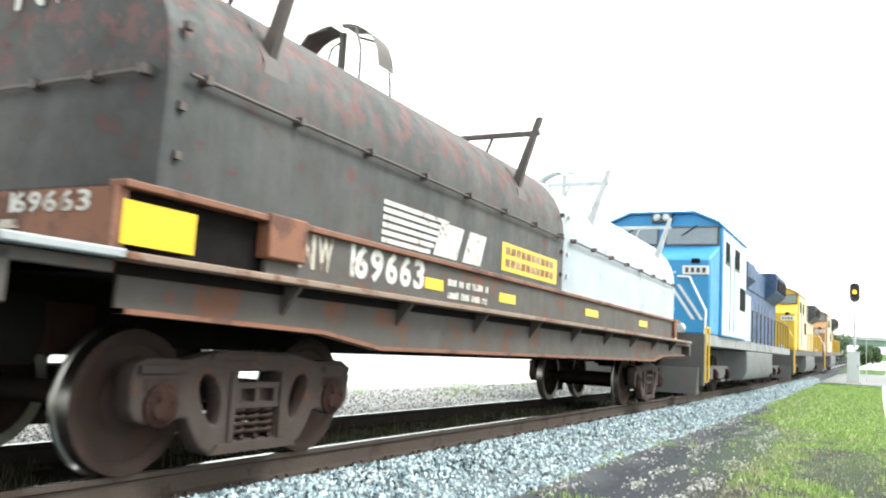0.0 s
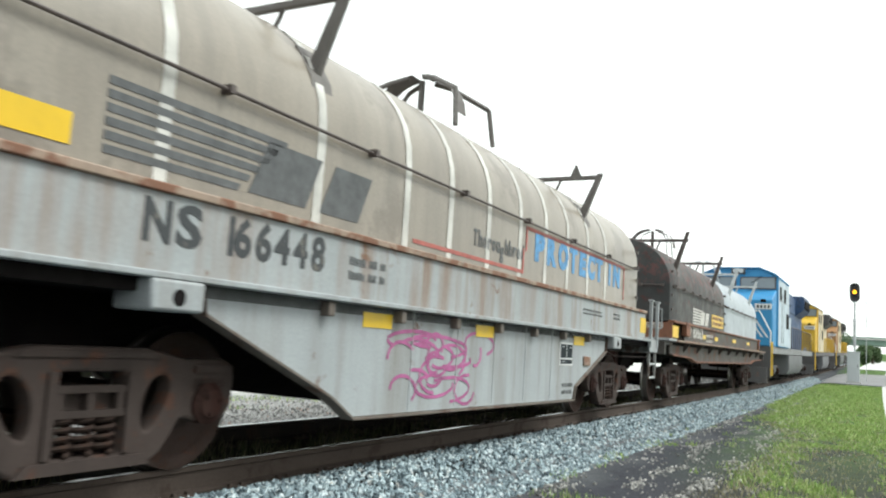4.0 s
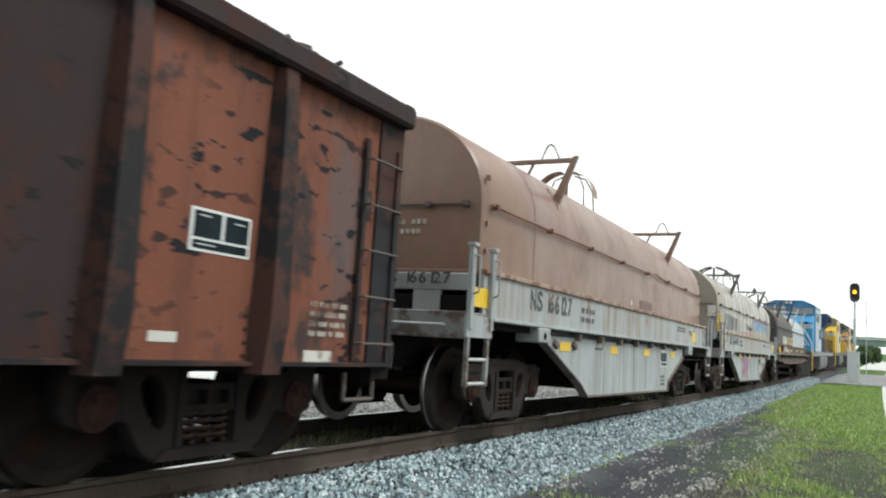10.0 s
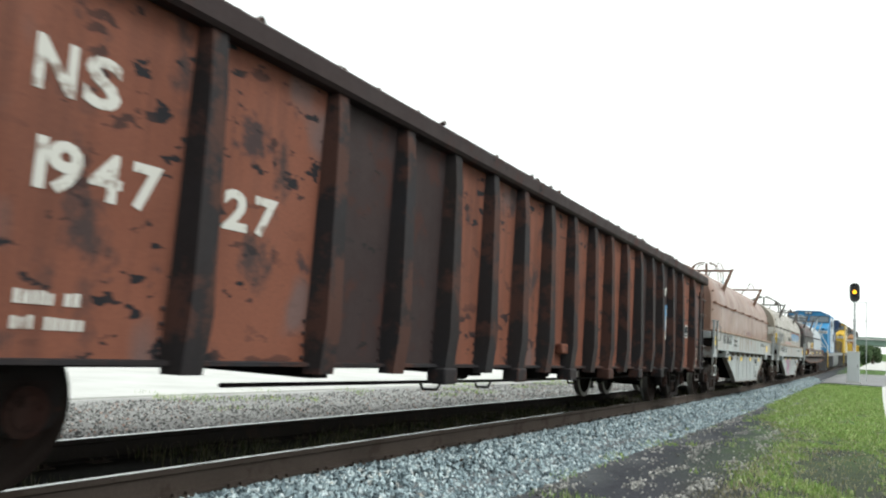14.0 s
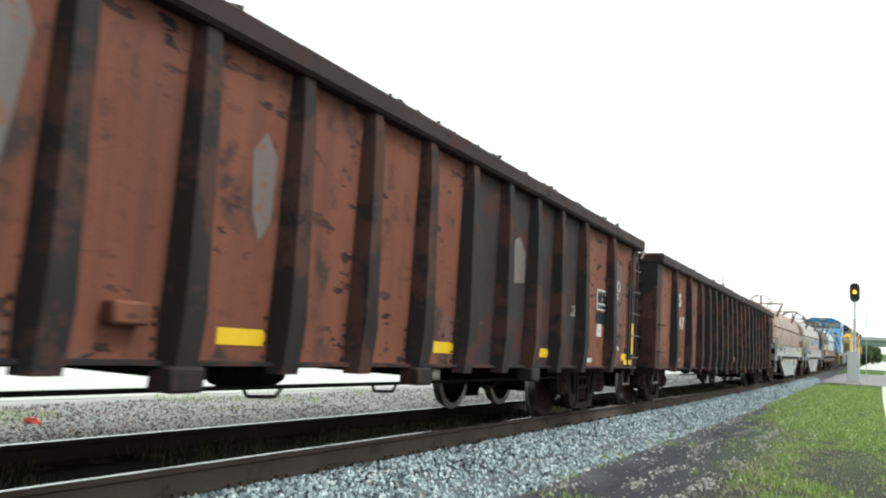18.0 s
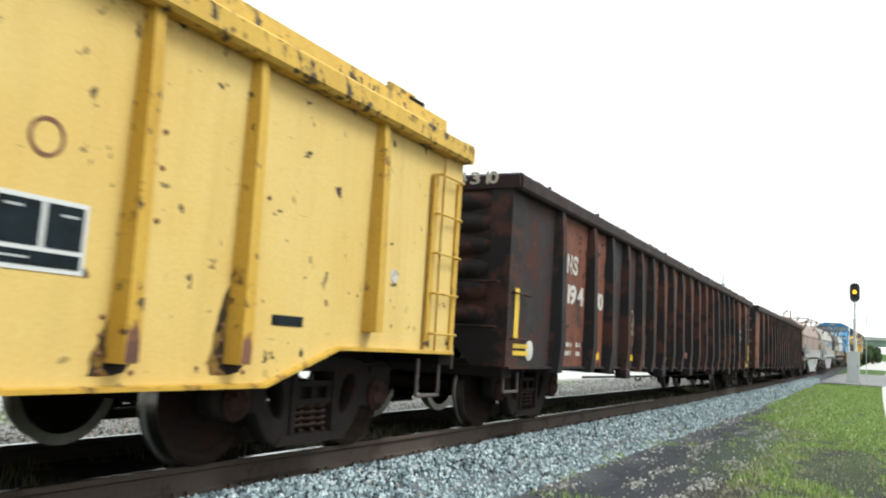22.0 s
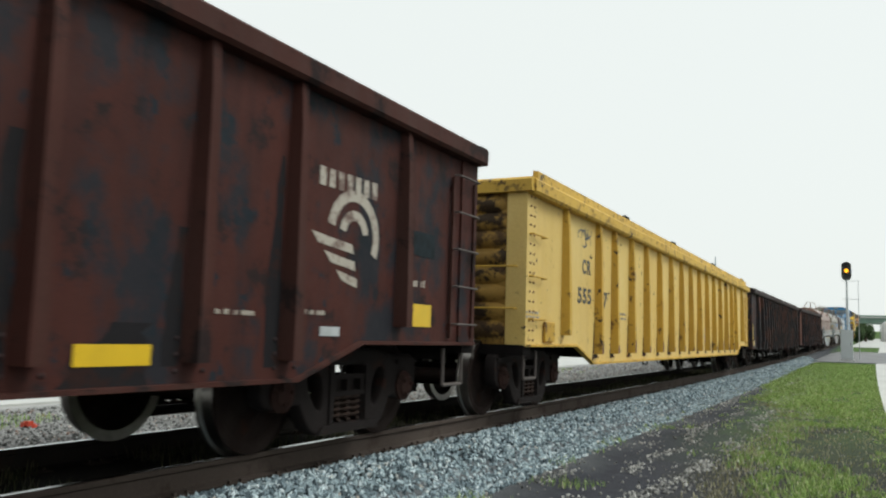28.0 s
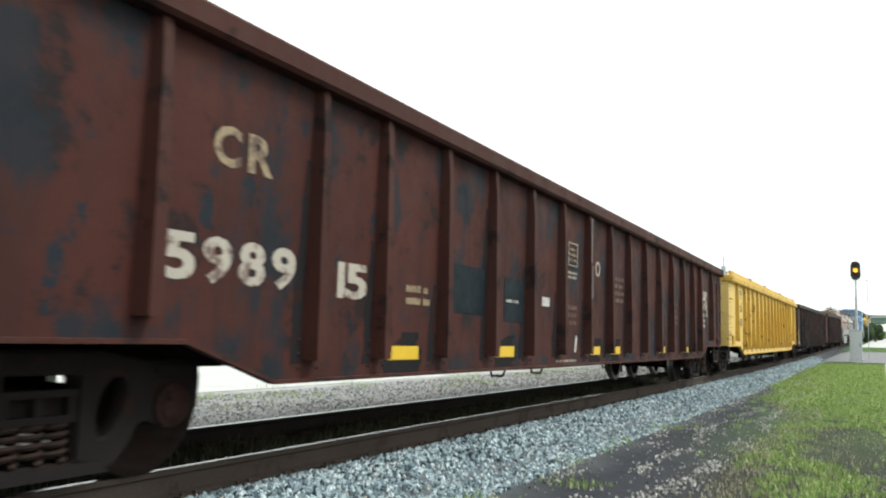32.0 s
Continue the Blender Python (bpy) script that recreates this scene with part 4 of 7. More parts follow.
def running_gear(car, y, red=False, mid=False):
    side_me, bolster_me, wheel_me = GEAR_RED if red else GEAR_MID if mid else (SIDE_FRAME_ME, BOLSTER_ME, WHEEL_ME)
    for sx in (1, -1):
        turn = pose(0, y, 0, 0, 0, 0 if sx > 0 else 180)
        f = part("side_frame", side_me, None, car, at=turn)
        for s in (-0.13, 0.0, 0.13):
            part("spring", SPRING_ME, None, f, "rusty coil spring", at=pose(0.975, s * 1.1, 0))
        for s in (-0.89, 0.89):
            part("bearing_cap", BEARING_ME, None, f, "round rust-red roller bearing cap", at=pose(0.95, s, WR))
    part("bolster", bolster_me, None, car, at=pose(0, y, 0))
    part("brake_beam", BRAKE_ME, None, car, at=pose(0, y, 0))
    for s in (-0.89, 0.89):
        w = part("wheelset", AXLE_ME, None, car, at=pose(0, y + s, WR))
        for e in (1, -1):
            part("wheel", wheel_me, None, w, "rusty steel wheel with a bright tread", at=pose(e * GAUGE, 0, 0, 0, 0, 0 if e > 0 else 180))
        TURNING.append((w, y + s, WR))


GEAR_RED = recoloured(SIDE_FRAME_ME, M_TRUCK_RED), recoloured(BOLSTER_ME, M_TRUCK_RED), recoloured(WHEEL_ME, M_WHEEL_RED)
GEAR_MID = recoloured(SIDE_FRAME_ME, M_TRUCK_MID), recoloured(BOLSTER_ME, M_TRUCK_MID), WHEEL_ME


def coupler_mesh():
    bm = B()
    box(bm, -0.07, 0.07, -0.75, -0.12, 0.80, 0.96)
    prism(bm, [(-0.13, -0.16), (0.13, -0.16), (0.16, -0.02), (0.15, 0.14), (0.05, 0.10), (0.02, -0.02), (-0.05, 0.02), (-0.14, 0.10), (-0.17, 0.0)], "z", 0.76, 1.0)
    rod(bm, (0.12, 0.06, 0.73), (0.12, 0.06, 1.03), 0.03)
    return mesh_of(bm, "coupler", M_BEAR)


COUPLER_ME = coupler_mesh()
bm = B()
pipe(bm, [(0.32, -0.35, 0.72), (0.33, -0.1, 0.66), (0.30, 0.05, 0.5), (0.24, 0.25, 0.36), (0.16, 0.42, 0.31)], 0.024, 8)
HOSE_ME = mesh_of(bm, "brake_hose", M_UNDER, 60)


bm = B()
prism(bm, [(-0.42, 0.66), (0.42, 0.66), (0.5, 0.86), (0.46, 1.08), (-0.46, 1.08), (-0.5, 0.86)], "y", -1.3, -0.5)
STRIKER_ME = mesh_of(bm, "striker", M_UNDER)
bm = B()
pipe(bm, [(1.30, -0.14, 0.70), (1.30, -0.14, 0.92), (0.55, -0.16, 0.90), (0.22, -0.10, 1.05), (0.10, -0.02, 1.06)], 0.014)
LEVER_ME = mesh_of(bm, "uncoupling_lever", M_PIPE, 60)


def end_gear(car, half):
    for s in (1, -1):
        m = pose(0, s * (half + 0.32), 0, 0, 0, 0 if s > 0 else 180)
        part("coupler", COUPLER_ME, None, car, "rusty knuckle coupler", at=m)
        part("striker", STRIKER_ME, None, car, "dark cast striker round the coupler", at=m)
        part("uncoupling_lever", LEVER_ME, None, car, "thin bent uncoupling lever", at=m)
        part("brake_hose", HOSE_ME, None, car, "black rubber brake hose", at=m)


# ---------------------------------------------------------------- gondolas
def gondola(name, label, front, rear, trucks, ribs, belly, mats, rib_w, rib_d=1.0, panel_mat=None, top=2.9, lip=False, sill=0.72, end_z=1.1, feet=()):
    mid, half = (front + rear) / 2, (front - rear) / 2
    car = thing(name, label, "gondola wagon", "wagons of the train")
    MOVING.append((car, mid))
    body, rib_m, chord_m = mats
    X = 1.36
    low = end_z if belly else sill
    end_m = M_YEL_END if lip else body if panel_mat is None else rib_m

    def foot(y):
        if not belly:
            return sill
        a, b, zb, ze = belly
        w = min(1.0, max(0.0, (abs(y) - a) / (b - a)))
        return zb + (ze - zb) * w

    # side sheets between the ribs, one part each
    edges = sorted([-half + 0.03, *ribs, half - 0.03])
    for sx in (1, -1):
        for y0, y1 in zip(edges, edges[1:]):
            cuts = sorted({y0, y1, *[s * v for s in (-1, 1) for v in (belly[:2] if belly else ()) if y0 < s * v < y1]})
            poly = [(y, foot(y)) for y in cuts] + [(y1, top - 0.17), (y0, top - 0.17)]
            bm = B()
            prism(bm, poly, "x", sx * (X - 0.012), sx * X)
            m = body if sx < 0 or panel_mat is None else panel_mat((y0 + y1) / 2 + mid)
            part("side_panel", bm, m, car, smooth=0)
        for number, y in enumerate(ribs):
            bm = B()
            rows = []
            zf = foot(y)
            for z, dep, w in ((top - 0.17, 0.065 * rib_d, rib_w * 0.75), (top - 0.5, 0.09 * rib_d, rib_w * 0.85), (zf + 0.55, 0.115 * rib_d, rib_w), (zf + 0.3, 0.12 * rib_d, rib_w * 1.12), (zf + 0.15 if belly else zf - 0.05, 0.118 if belly else 0.11, rib_w * 1.05)):
                rows.append([(sx * X, y - w / 2, z), (sx * (X + dep), y - w * 0.33, z), (sx * (X + dep), y + w * 0.33, z), (sx * X, y + w / 2, z)])
            strip(bm, rows)
            bm.verts.ensure_lookup_table()
            bm.faces.new(bm.verts[-4:])
            part("side_rib", bm, rib_m, car)
            if number in feet:
                part("rib_foot", mbox(min(sx * (X - 0.05), sx * (X + 0.14)), max(sx * (X - 0.05), sx * (X + 0.14)), y - 0.13, y + 0.13, 0.57, sill), rib_m, car, bevel=0.02)
        bm = B()
        pts = sorted({-half, half, *[s * v for s in (-1, 1) for v in (belly[:2] if belly else ())]})
        rows = [[(sx * (X - 0.02), y, foot(y)), (sx * (X + 0.05), y, foot(y)), (sx * (X + 0.05), y, foot(y) + 0.025), (sx * (X + 0.004), y, foot(y) + 0.03)] for y in pts]
        strip(bm, rows)
        part("side_sill", bm, rib_m, car)
        bm = B()
        prism(bm, [(sx * (X - 0.06), top - 0.19), (sx * (X + 0.10), top - 0.19), (sx * (X + 0.125), top - 0.16), (sx * (X + 0.125), top - 0.03), (sx * (X + 0.09), top), (sx * (X - 0.06), top)], "y", -half - 0.02, half + 0.02)
        part("top_chord", bm, chord_m, car)
        if lip:
            bm = B()
            prism(bm, [(sx * (X - 0.03), top), (sx * (X + 0.05), top), (sx * (X + 0.04), top + 0.13), (sx * (X - 0.03), top + 0.14)], "y", -half + 0.25, half - 0.4)
            part("raised_lip", bm, chord_m, car)
    # ends with horizontal pressed ribs
    for s in (1, -1):
        y = s * half
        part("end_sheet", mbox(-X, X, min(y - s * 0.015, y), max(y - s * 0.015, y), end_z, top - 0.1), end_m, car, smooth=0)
        count = 8 if lip else 6
        for k in range(count):
            z = end_z + 0.2 + k * (top - end_z - 0.5) / (count - 1)
            bm = B()
            rows = []
            for x, f in ((-X + 0.26, 0.0), (-X + 0.34, 0.55), (-X + 0.46, 1.0), (X - 0.46, 1.0), (X - 0.34, 0.55), (X - 0.26, 0.0)):
                rows.append([(x, y + s * (0.001 + 0.085 * f * math.cos(a) ** 2), z + 0.115 * math.sin(a) * (0.6 + 0.4 * f)) for a in [radians(-90 + 22.5 * i) for i in range(9)]])
            strip(bm, rows)
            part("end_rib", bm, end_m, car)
        for sx in (1, -1):
            bm = B()
            prism(bm, [(sx * (X - 0.24), y), (sx * (X - 0.24), y + s * 0.03), (sx * (X + 0.02), y + s * 0.03), (sx * (X + 0.02), y - s * 0.32), (sx * (X + 0.004), y - s * 0.32), (sx * (X + 0.004), y)], "z", low + 0.004, top - 0.16)
            part("corner_post", bm, rib_m if panel_mat else body, car)
        if not belly:
            for sx in (1, -1):
                bm = B()
                prism(bm, [(sx * (X - 0.8), end_z), (sx * (X - 0.4), sill), (sx * (X - 0.02), sill), (sx * (X - 0.02), end_z)], "y", min(y - s * 0.012, y), max(y - s * 0.012, y))
                part("end_gusset", bm, rib_m, car, smooth=0)
        bm = B()
        over = 0.10 if lip or belly else 0.05
        prism(bm, [(y - s * 0.1, top - 0.17), (y + s * over, top - 0.17), (y + s * (over + 0.02), top - 0.03), (y + s * (over - 0.02), top + 0.002), (y - s * 0.1, top + 0.002)], "x", -X - 0.1, X + 0.1)
        part("end_chord", bm, chord_m, car)
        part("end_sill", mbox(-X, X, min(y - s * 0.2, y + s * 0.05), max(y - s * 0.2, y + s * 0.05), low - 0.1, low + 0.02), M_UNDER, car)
        # ladders at two corners, grab irons at the others
        metal = rib_m
        for sx in (1, -1):
            if s * sx > 0:
                bm = B()
                for yy in (y - s * 0.05, y - s * 0.52):
                    box(bm, sx * (X + 0.03) - 0.012, sx * (X + 0.03) + 0.012, yy - (0.04 if lip else 0.025), yy + (0.04 if lip else 0.025), low + 0.05, top - 0.4)
                    box(bm, min(sx * X, sx * (X + 0.03)), max(sx * X, sx * (X + 0.03)), yy - 0.02, yy + 0.02, low + 0.12, low + 0.18)
                    box(bm, min(sx * X, sx * (X + 0.03)), max(sx * X, sx * (X + 0.03)), yy - 0.02, yy + 0.02, top - 0.55, top - 0.49)
                lad = part("ladder", bm, metal, car)
                for k in range(5):
                    z = low + 0.18 + k * 0.36
                    bm = B()
                    pipe(bm, [(sx * (X + 0.035), y - s * 0.05, z), (sx * (X + 0.085), y - s * 0.06, z), (sx * (X + 0.085), y - s * 0.51, z), (sx * (X + 0.035), y - s * 0.52, z)], 0.011, 6)
                    part("rung", bm, metal if lip else M_PIPE, lad)
                bm = B()
                for xx in (X - 0.12, X - 0.52):
                    box(bm, sx * xx - 0.02, sx * xx + 0.02, min(y + s * 0.1, y + s * 0.12), max(y + s * 0.1, y + s * 0.12), low + 0.1, top - 0.35)
                lad = part("end_ladder", bm, metal, car)
                for k in range(5):
                    bm = B()
                    rod(bm, (sx * (X - 0.12), y + s * 0.13, low + 0.2 + k * 0.36), (sx * (X - 0.52), y + s * 0.13, low + 0.2 + k * 0.36), 0.011, 6)
                    part("rung", bm, metal if lip else M_PIPE, lad)
            else:
                for z in (low + 0.33, low + 0.84, low + 1.35)[:2 if not lip else 3]:
                    bm = B()
                    pipe(bm, [(sx * X, y - s * 0.06, z), (sx * (X + 0.07), y - s * 0.06, z), (sx * (X + 0.07), y - s * 0.52, z), (sx * X, y - s * 0.52, z)], 0.012, 6)
                    part("grab_iron", bm, metal, car)
            for z in (low + 0.45, low + 0.95) if s * sx < 0 else ():
                bm = B()
                pipe(bm, [(sx * (X - 0.1), y, z), (sx * (X - 0.1), y + s * 0.11, z), (sx * (X - 0.75), y + s * 0.11, z), (sx * (X - 0.75), y, z)], 0.012, 6)
                part("grab_iron", bm, metal, car)
            bm = B()
            pipe(bm, [(sx * (X - 0.05), y - s * 0.1, low - 0.05), (sx * (X - 0.05), y - s * 0.1, 0.46), (sx * (X - 0.05), y - s * 0.5, 0.46), (sx * (X - 0.05), y - s * 0.5, low - 0.05)], 0.018, 6)
            part("stirrup_step", bm, M_PIPE, car)
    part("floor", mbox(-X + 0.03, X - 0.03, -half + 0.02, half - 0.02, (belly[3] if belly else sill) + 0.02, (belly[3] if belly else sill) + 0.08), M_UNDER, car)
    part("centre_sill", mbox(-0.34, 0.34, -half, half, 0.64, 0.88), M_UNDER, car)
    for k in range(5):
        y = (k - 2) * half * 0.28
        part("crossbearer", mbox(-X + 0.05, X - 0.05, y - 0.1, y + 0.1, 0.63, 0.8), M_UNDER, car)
    bm = B()
    lathe(bm, [(0.001, -0.42), (0.09, -0.4), (0.11, -0.34), (0.11, 0.34), (0.09, 0.4), (0.001, 0.42)], "y", (0.3, 1.6, 0.60), 16)
    part("air_reservoir", bm, M_UNDER, car)
    bm = B()
    lathe(bm, [(0.12, -0.25), (0.12, 0.1), (0.07, 0.14), (0.04, 0.36)], "y", (0.2, -0.9, 0.61), 14)
    part("brake_cylinder", bm, M_UNDER, car)
    bm = B()
    pipe(bm, [(1.15, -half + 3.4, 0.58), (1.15, -2, 0.56), (1.15, 2.6, 0.56), (1.15, half - 3.2, 0.58)], 0.016)
    for y in (-3.6, -2.4, 0.6, 2.2, 4.4):
        pipe(bm, [(1.15, y, 0.56), (1.15, y + 0.05, 0.5), (1.15, y + 0.34, 0.49), (1.15, y + 0.42, 0.56)], 0.013)
    part("brake_pipe", bm, M_UNDER, car)
    for y in trucks:
        running_gear(car, y - mid)
    end_gear(car, half)
    return car, mid, half


def reflectors(car, mid, us, z, x=1.367, w=0.46, h=0.105):
    for u in us:
        bars("reflector", [(u - mid - w / 2, u - mid + w / 2, z - h / 2, z + h / 2)], M_DECAL_Y, car, x, "yellow reflective strip")


def data_plate(car, y, z, w, h, x, m=None):
    p = bars("data_plate", [(y - w / 2, y + w / 2, z - h / 2, z + h / 2)], M_WHITE, car, x, "black data panel in a white outline")
    bars("panel", [(y - w * 0.45, y - w * 0.01, z - h * 0.17, z + h * 0.43), (y + w * 0.05, y + w * 0.45, z - h * 0.17, z + h * 0.43), (y - w * 0.45, y + w * 0.45, z - h * 0.43, z - h * 0.24)], M_BLUEPLATE, p, x + 0.004)
    bars("figure_bar", [(y - w * 0.38, y - w * 0.2, z + h * 0.31, z + h * 0.345), (y + w * 0.2, y + w * 0.38, z + h * 0.27, z + h * 0.305), (y - w * 0.4, y - w * 0.1, z - h * 0.35, z - h * 0.32)], M_GALV, p, x + 0.008)
    return p


def stencil(car, y0, y1, z0, z1, material, x, lines=2, seed=1):
    rnd = random.Random(seed)
    rects = []
    step = (z1 - z0) / lines
    tall = step * 0.58
    for k in range(lines):
        y, z = y0, z0 + (k + 0.2) * step
        while y < y1 - 0.03:
            for _ in range(rnd.randint(2, 6)):
                w = max(0.016, tall * rnd.uniform(0.35, 0.6))
                if y + w > y1:
                    break
                rects.append((y, y + w, z, z + tall * rnd.uniform(0.8, 1.0)))
                y += w + max(0.008, tall * 0.2)
            y += max(0.03, tall * 0.7)
    return bars("stencil", rects, material, car, x, "small stencilled lines too worn to read")


def blotch(car, y0, y1, z0, z1, material, x, seed, label):
    """A stain with a ragged outline, thinner towards its top."""
    rnd = random.Random(seed)
    n = 7
    left = [(y0 + (y1 - y0) * (0.45 * (k / n) ** 2 + rnd.uniform(0, 0.22)), z0 + (z1 - z0) * k / n) for k in range(n + 1)]
    right = [(y1 - (y1 - y0) * rnd.uniform(0, 0.24), z0 + (z1 - z0) * k / n) for k in range(n + 1)]
    bm = B()
    prism(bm, left + right[::-1], "x", x - 0.001, x + 0.0006)
    return part("stain", bm, material, car, label, smooth=0)


def scrawl(name, car, y0, y1, z0, z1, material, x, n, seed, r=0.016, label=""):
    """Loose sprayed strokes."""
    rnd = random.Random(seed)
    bm = B()
    for k in range(n):
        cy, cz = y0 + (y1 - y0) * rnd.uniform(0.15, 0.85), z0 + (z1 - z0) * rnd.uniform(0.15, 0.85)
        a0, sw = rnd.random() * 6.3, rnd.uniform(2.0, 5.0) * rnd.choice((-1, 1))
        ry, rz = (y1 - y0) * rnd.uniform(0.06, 0.22), (z1 - z0) * rnd.uniform(0.08, 0.28)
        pts = [(cy + ry * math.cos(a0 + sw * i / 9) * (1 - 0.25 * i / 9), cz + rz * math.sin(a0 + sw * i / 9)) for i in range(10)]
        left, right = [], []
        for i, p in enumerate(pts):
            q0, q1 = pts[max(0, i - 1)], pts[min(9, i + 1)]
            d = Vector((q1[0] - q0[0], q1[1] - q0[1])).normalized()
            left.append((x + 0.002, p[0] - d.y * r, p[1] + d.x * r))
            right.append((x + 0.002, p[0] + d.y * r, p[1] - d.x * r))
        strip(bm, [left, right])
    return part(name, bm, material, car, label, smooth=0)


def load(name, label, mid, half, top, seed, peak, n, size, material=None, rim=0):
    """Scrap heaped in a wagon, just above its top chord."""
    rnd = random.Random(seed)
    bm = B()
    rows = []
    ny = int(half * 2 / 0.35)
    for i in range(ny + 1):
        y = -half + 0.2 + (2 * half - 0.4) * i / ny
        rows.append([(x, y, top - 0.35 + (peak + 0.25) * (1 - (x / 1.4) ** 2) * (0.6 + 0.5 * noise.noise((y * 0.6, seed, 0))) + 0.1 * noise.noise((x * 3, y * 2.5, seed))) for x in (-1.36, -1, -0.5, 0, 0.5, 1, 1.36)])
    strip(bm, rows)
    for _ in range(n):
        y, x = rnd.uniform(-half + 0.4, half - 0.4), rnd.uniform(-1.1, 1.3)
        c = Vector((x, y, top - 0.12 + peak * (1 - (x / 1.5) ** 2) * rnd.random()))
        d = Vector((rnd.gauss(0, 1), rnd.gauss(0, 1), rnd.gauss(0, 0.3))).normalized() * size * rnd.uniform(0.4, 1.2)
        rod(bm, c - d, c + d, size * rnd.uniform(0.08, 0.25), 5)
    for _ in range(rim):
        y, x, r = rnd.uniform(-half + 0.3, half - 0.3), rnd.uniform(1.2, 1.42), rnd.uniform(0.014, 0.034)
        d = Vector((rnd.gauss(0, 0.4), rnd.gauss(0, 1), rnd.gauss(0, 0.12))).normalized() * r * 1.8
        c = Vector((x, y, 2.9 + r * 0.4))
        rod(bm, c - d, c + d, r * 0.7, 5)
    ob = whole(name, bm, material or M_SCRAP, label, "scrap", kind="stuff", smooth=0)
    MOVING.append((ob, mid))
    return ob


RIBS_C4 = [u + 38.9 for u in (-30.8, -32.07, -33.0, -33.92, -34.7, -35.55, -36.44, -37.33, -38.17, -39.07, -39.95, -40.82, -41.67, -42.55, -43.45, -44.45, -45.74, -47.2)]
RIBS_C5 = [u + 60.18 for u in (-51.85, -53.22, -54.2, -55.05, -55.9, -56.8, -57.68, -58.6, -59.5, -60.43, -61.3, -62.17, -63.02, -63.85, -64.68, -65.56, -66.46, -67.38, -68.72)]
RIBS_B = [0.0] + [s * v for v in (8.8, 7.3, 6.42, 5.35, 4.28, 3.21, 2.14, 1.07) for s in (-1, 1)]

RIBS_YELLOW, RIBS_BROWN = [v - 0.05 for v in RIBS_B], [v + 0.14 for v in RIBS_B]


def by_spans(dark, grime):
    return lambda u: grime if any(a < u < b for a, b in dark) else M_GON_RUST



def marks(car, mid, words, u, z, width, size, material, x=1.362):
    share = [0.42 if ch in "1I" else 1.0 for ch in words]
    unit = width / (sum(share) + 0.24 * (len(words) - 1))
    y = u - mid
    for ch, f in zip(words, share):
        w = unit * (0.3 if ch in "1I" else 1.0)
        drop = 0.2 * size if ch == "g" else 0
        lettering("letter" if ch.isalpha() else "digit", ch, size, material, car, y + (f * unit - w) / 2, x, z - drop, width=w, heavy=1.7)
        y += unit * (f + 0.24)


def end_marks(car, words, x, z, width, size, material, y):
    """Characters on the board at the rear end."""
    share = [0.45 if ch in "1 " else 1.0 for ch in words]
    unit = width / (sum(share) + 0.25 * (len(words) - 1))
    for ch, f in zip(words, share):
        if ch != " ":
            w = unit * (0.3 if ch == "1" else 1.0)
            lettering("letter" if ch.isalpha() else "digit", ch, size, material, car, x + (f * unit - w) / 2, y, z, 0, w)
        x += unit * (f + 0.25)


RIVET = B()
lathe(RIVET, [(0.017, 0), (0.015, 0.009), (0.007, 0.014)], "x", (0, 0, 0), 6)
RIVET_ME = mesh_of(RIVET, "rivet", M_GON_DARK)
RIVET = B()
lathe(RIVET, [(0.017, 0), (0.015, 0.009), (0.007, 0.014)], "x", (0, 0, 0), 6)
RIVET_DARK_ME = mesh_of(RIVET, "rivet", M_RUSTPL)


def rivets(car, ribs, z0, me, count=5, step=0.1, half_w=0.16):
    for y in ribs:
        for s in (-1, 1):
            for k in range(count):
                part("rivet", me, None, car, at=pose(1.36, y + s * half_w, z0 + step * k))


# wagons in their order in the train
g4, m4, h4 = gondola("gondola", "rusty orange and black open gondola wagon of scrap metal", -29.24, -48.56, (-30.88, -47.34), RIBS_C4, None, (M_GON_RUST, M_GON_RIB, M_GON_DARK), 0.25, 1.25, by_spans(((-35.55, -32.07), (-44.45, -42.55)), M_GON_DARK), 2.9, feet=(3, 5, 7, 9, 11, 13))
marks(g4, m4, "NS", -46.85, 1.97, 0.52, 0.36, M_DECAL_W)
marks(g4, m4, "1947", -46.85, 1.5, 0.85, 0.34, M_DECAL_W)
marks(g4, m4, "27", -45.5, 1.5, 0.5, 0.34, M_DECAL_W)
data_plate(g4, -31.25 - m4, 1.52, 0.52, 0.26, 1.362)
bars("plate", [(-31.74 - m4, -31.53 - m4, 0.85, 0.91)], M_DECAL_W, g4, 1.362, "small white panel")
stencil(g4, -30.3 - m4, -29.85 - m4, 0.92, 1.2, M_DECAL_C, 1.362, 4, 4)
bars("plate", [(-30.34 - m4, -30.0 - m4, 0.75, 0.83)], M_DECAL_W, g4, 1.362, "small white panel")
for y0, y1, z0, z1 in ((-33.64, -33.2, 1.1, 1.5), (-33.45, -33.08, 1.4, 1.95), (-33.42, -33.15, 2.1, 2.3), (-33.3, -33.02, 1.25, 1.5)):
    bm = B()
    prism(bm, [(y0 - m4, z0), (y1 - m4 - 0.1, z0 + 0.03), (y1 - m4, z0 + 0.2), (y1 - m4 - 0.05, z1), (y0 - m4 + 0.12, z1 - 0.04), (y0 - m4 + 0.05, (z0 + z1) / 2)], "x", 1.36, 1.363)
    part("torn_poster", bm, M_DECAL_W, g4, "torn white sticker", smooth=0)
scrawl("graffiti", g4, -33.5 - m4, -33.05 - m4, 1.1, 2.0, M_DECAL_B, 1.366, 12, 3, 0.014, "blue scrawl on the sticker")
part("jack_bracket", mbox(1.36, 1.45, -39.42 - m4, -39.18 - m4, 0.90, 1.03), M_GON_RUST, g4, bevel=0.02)
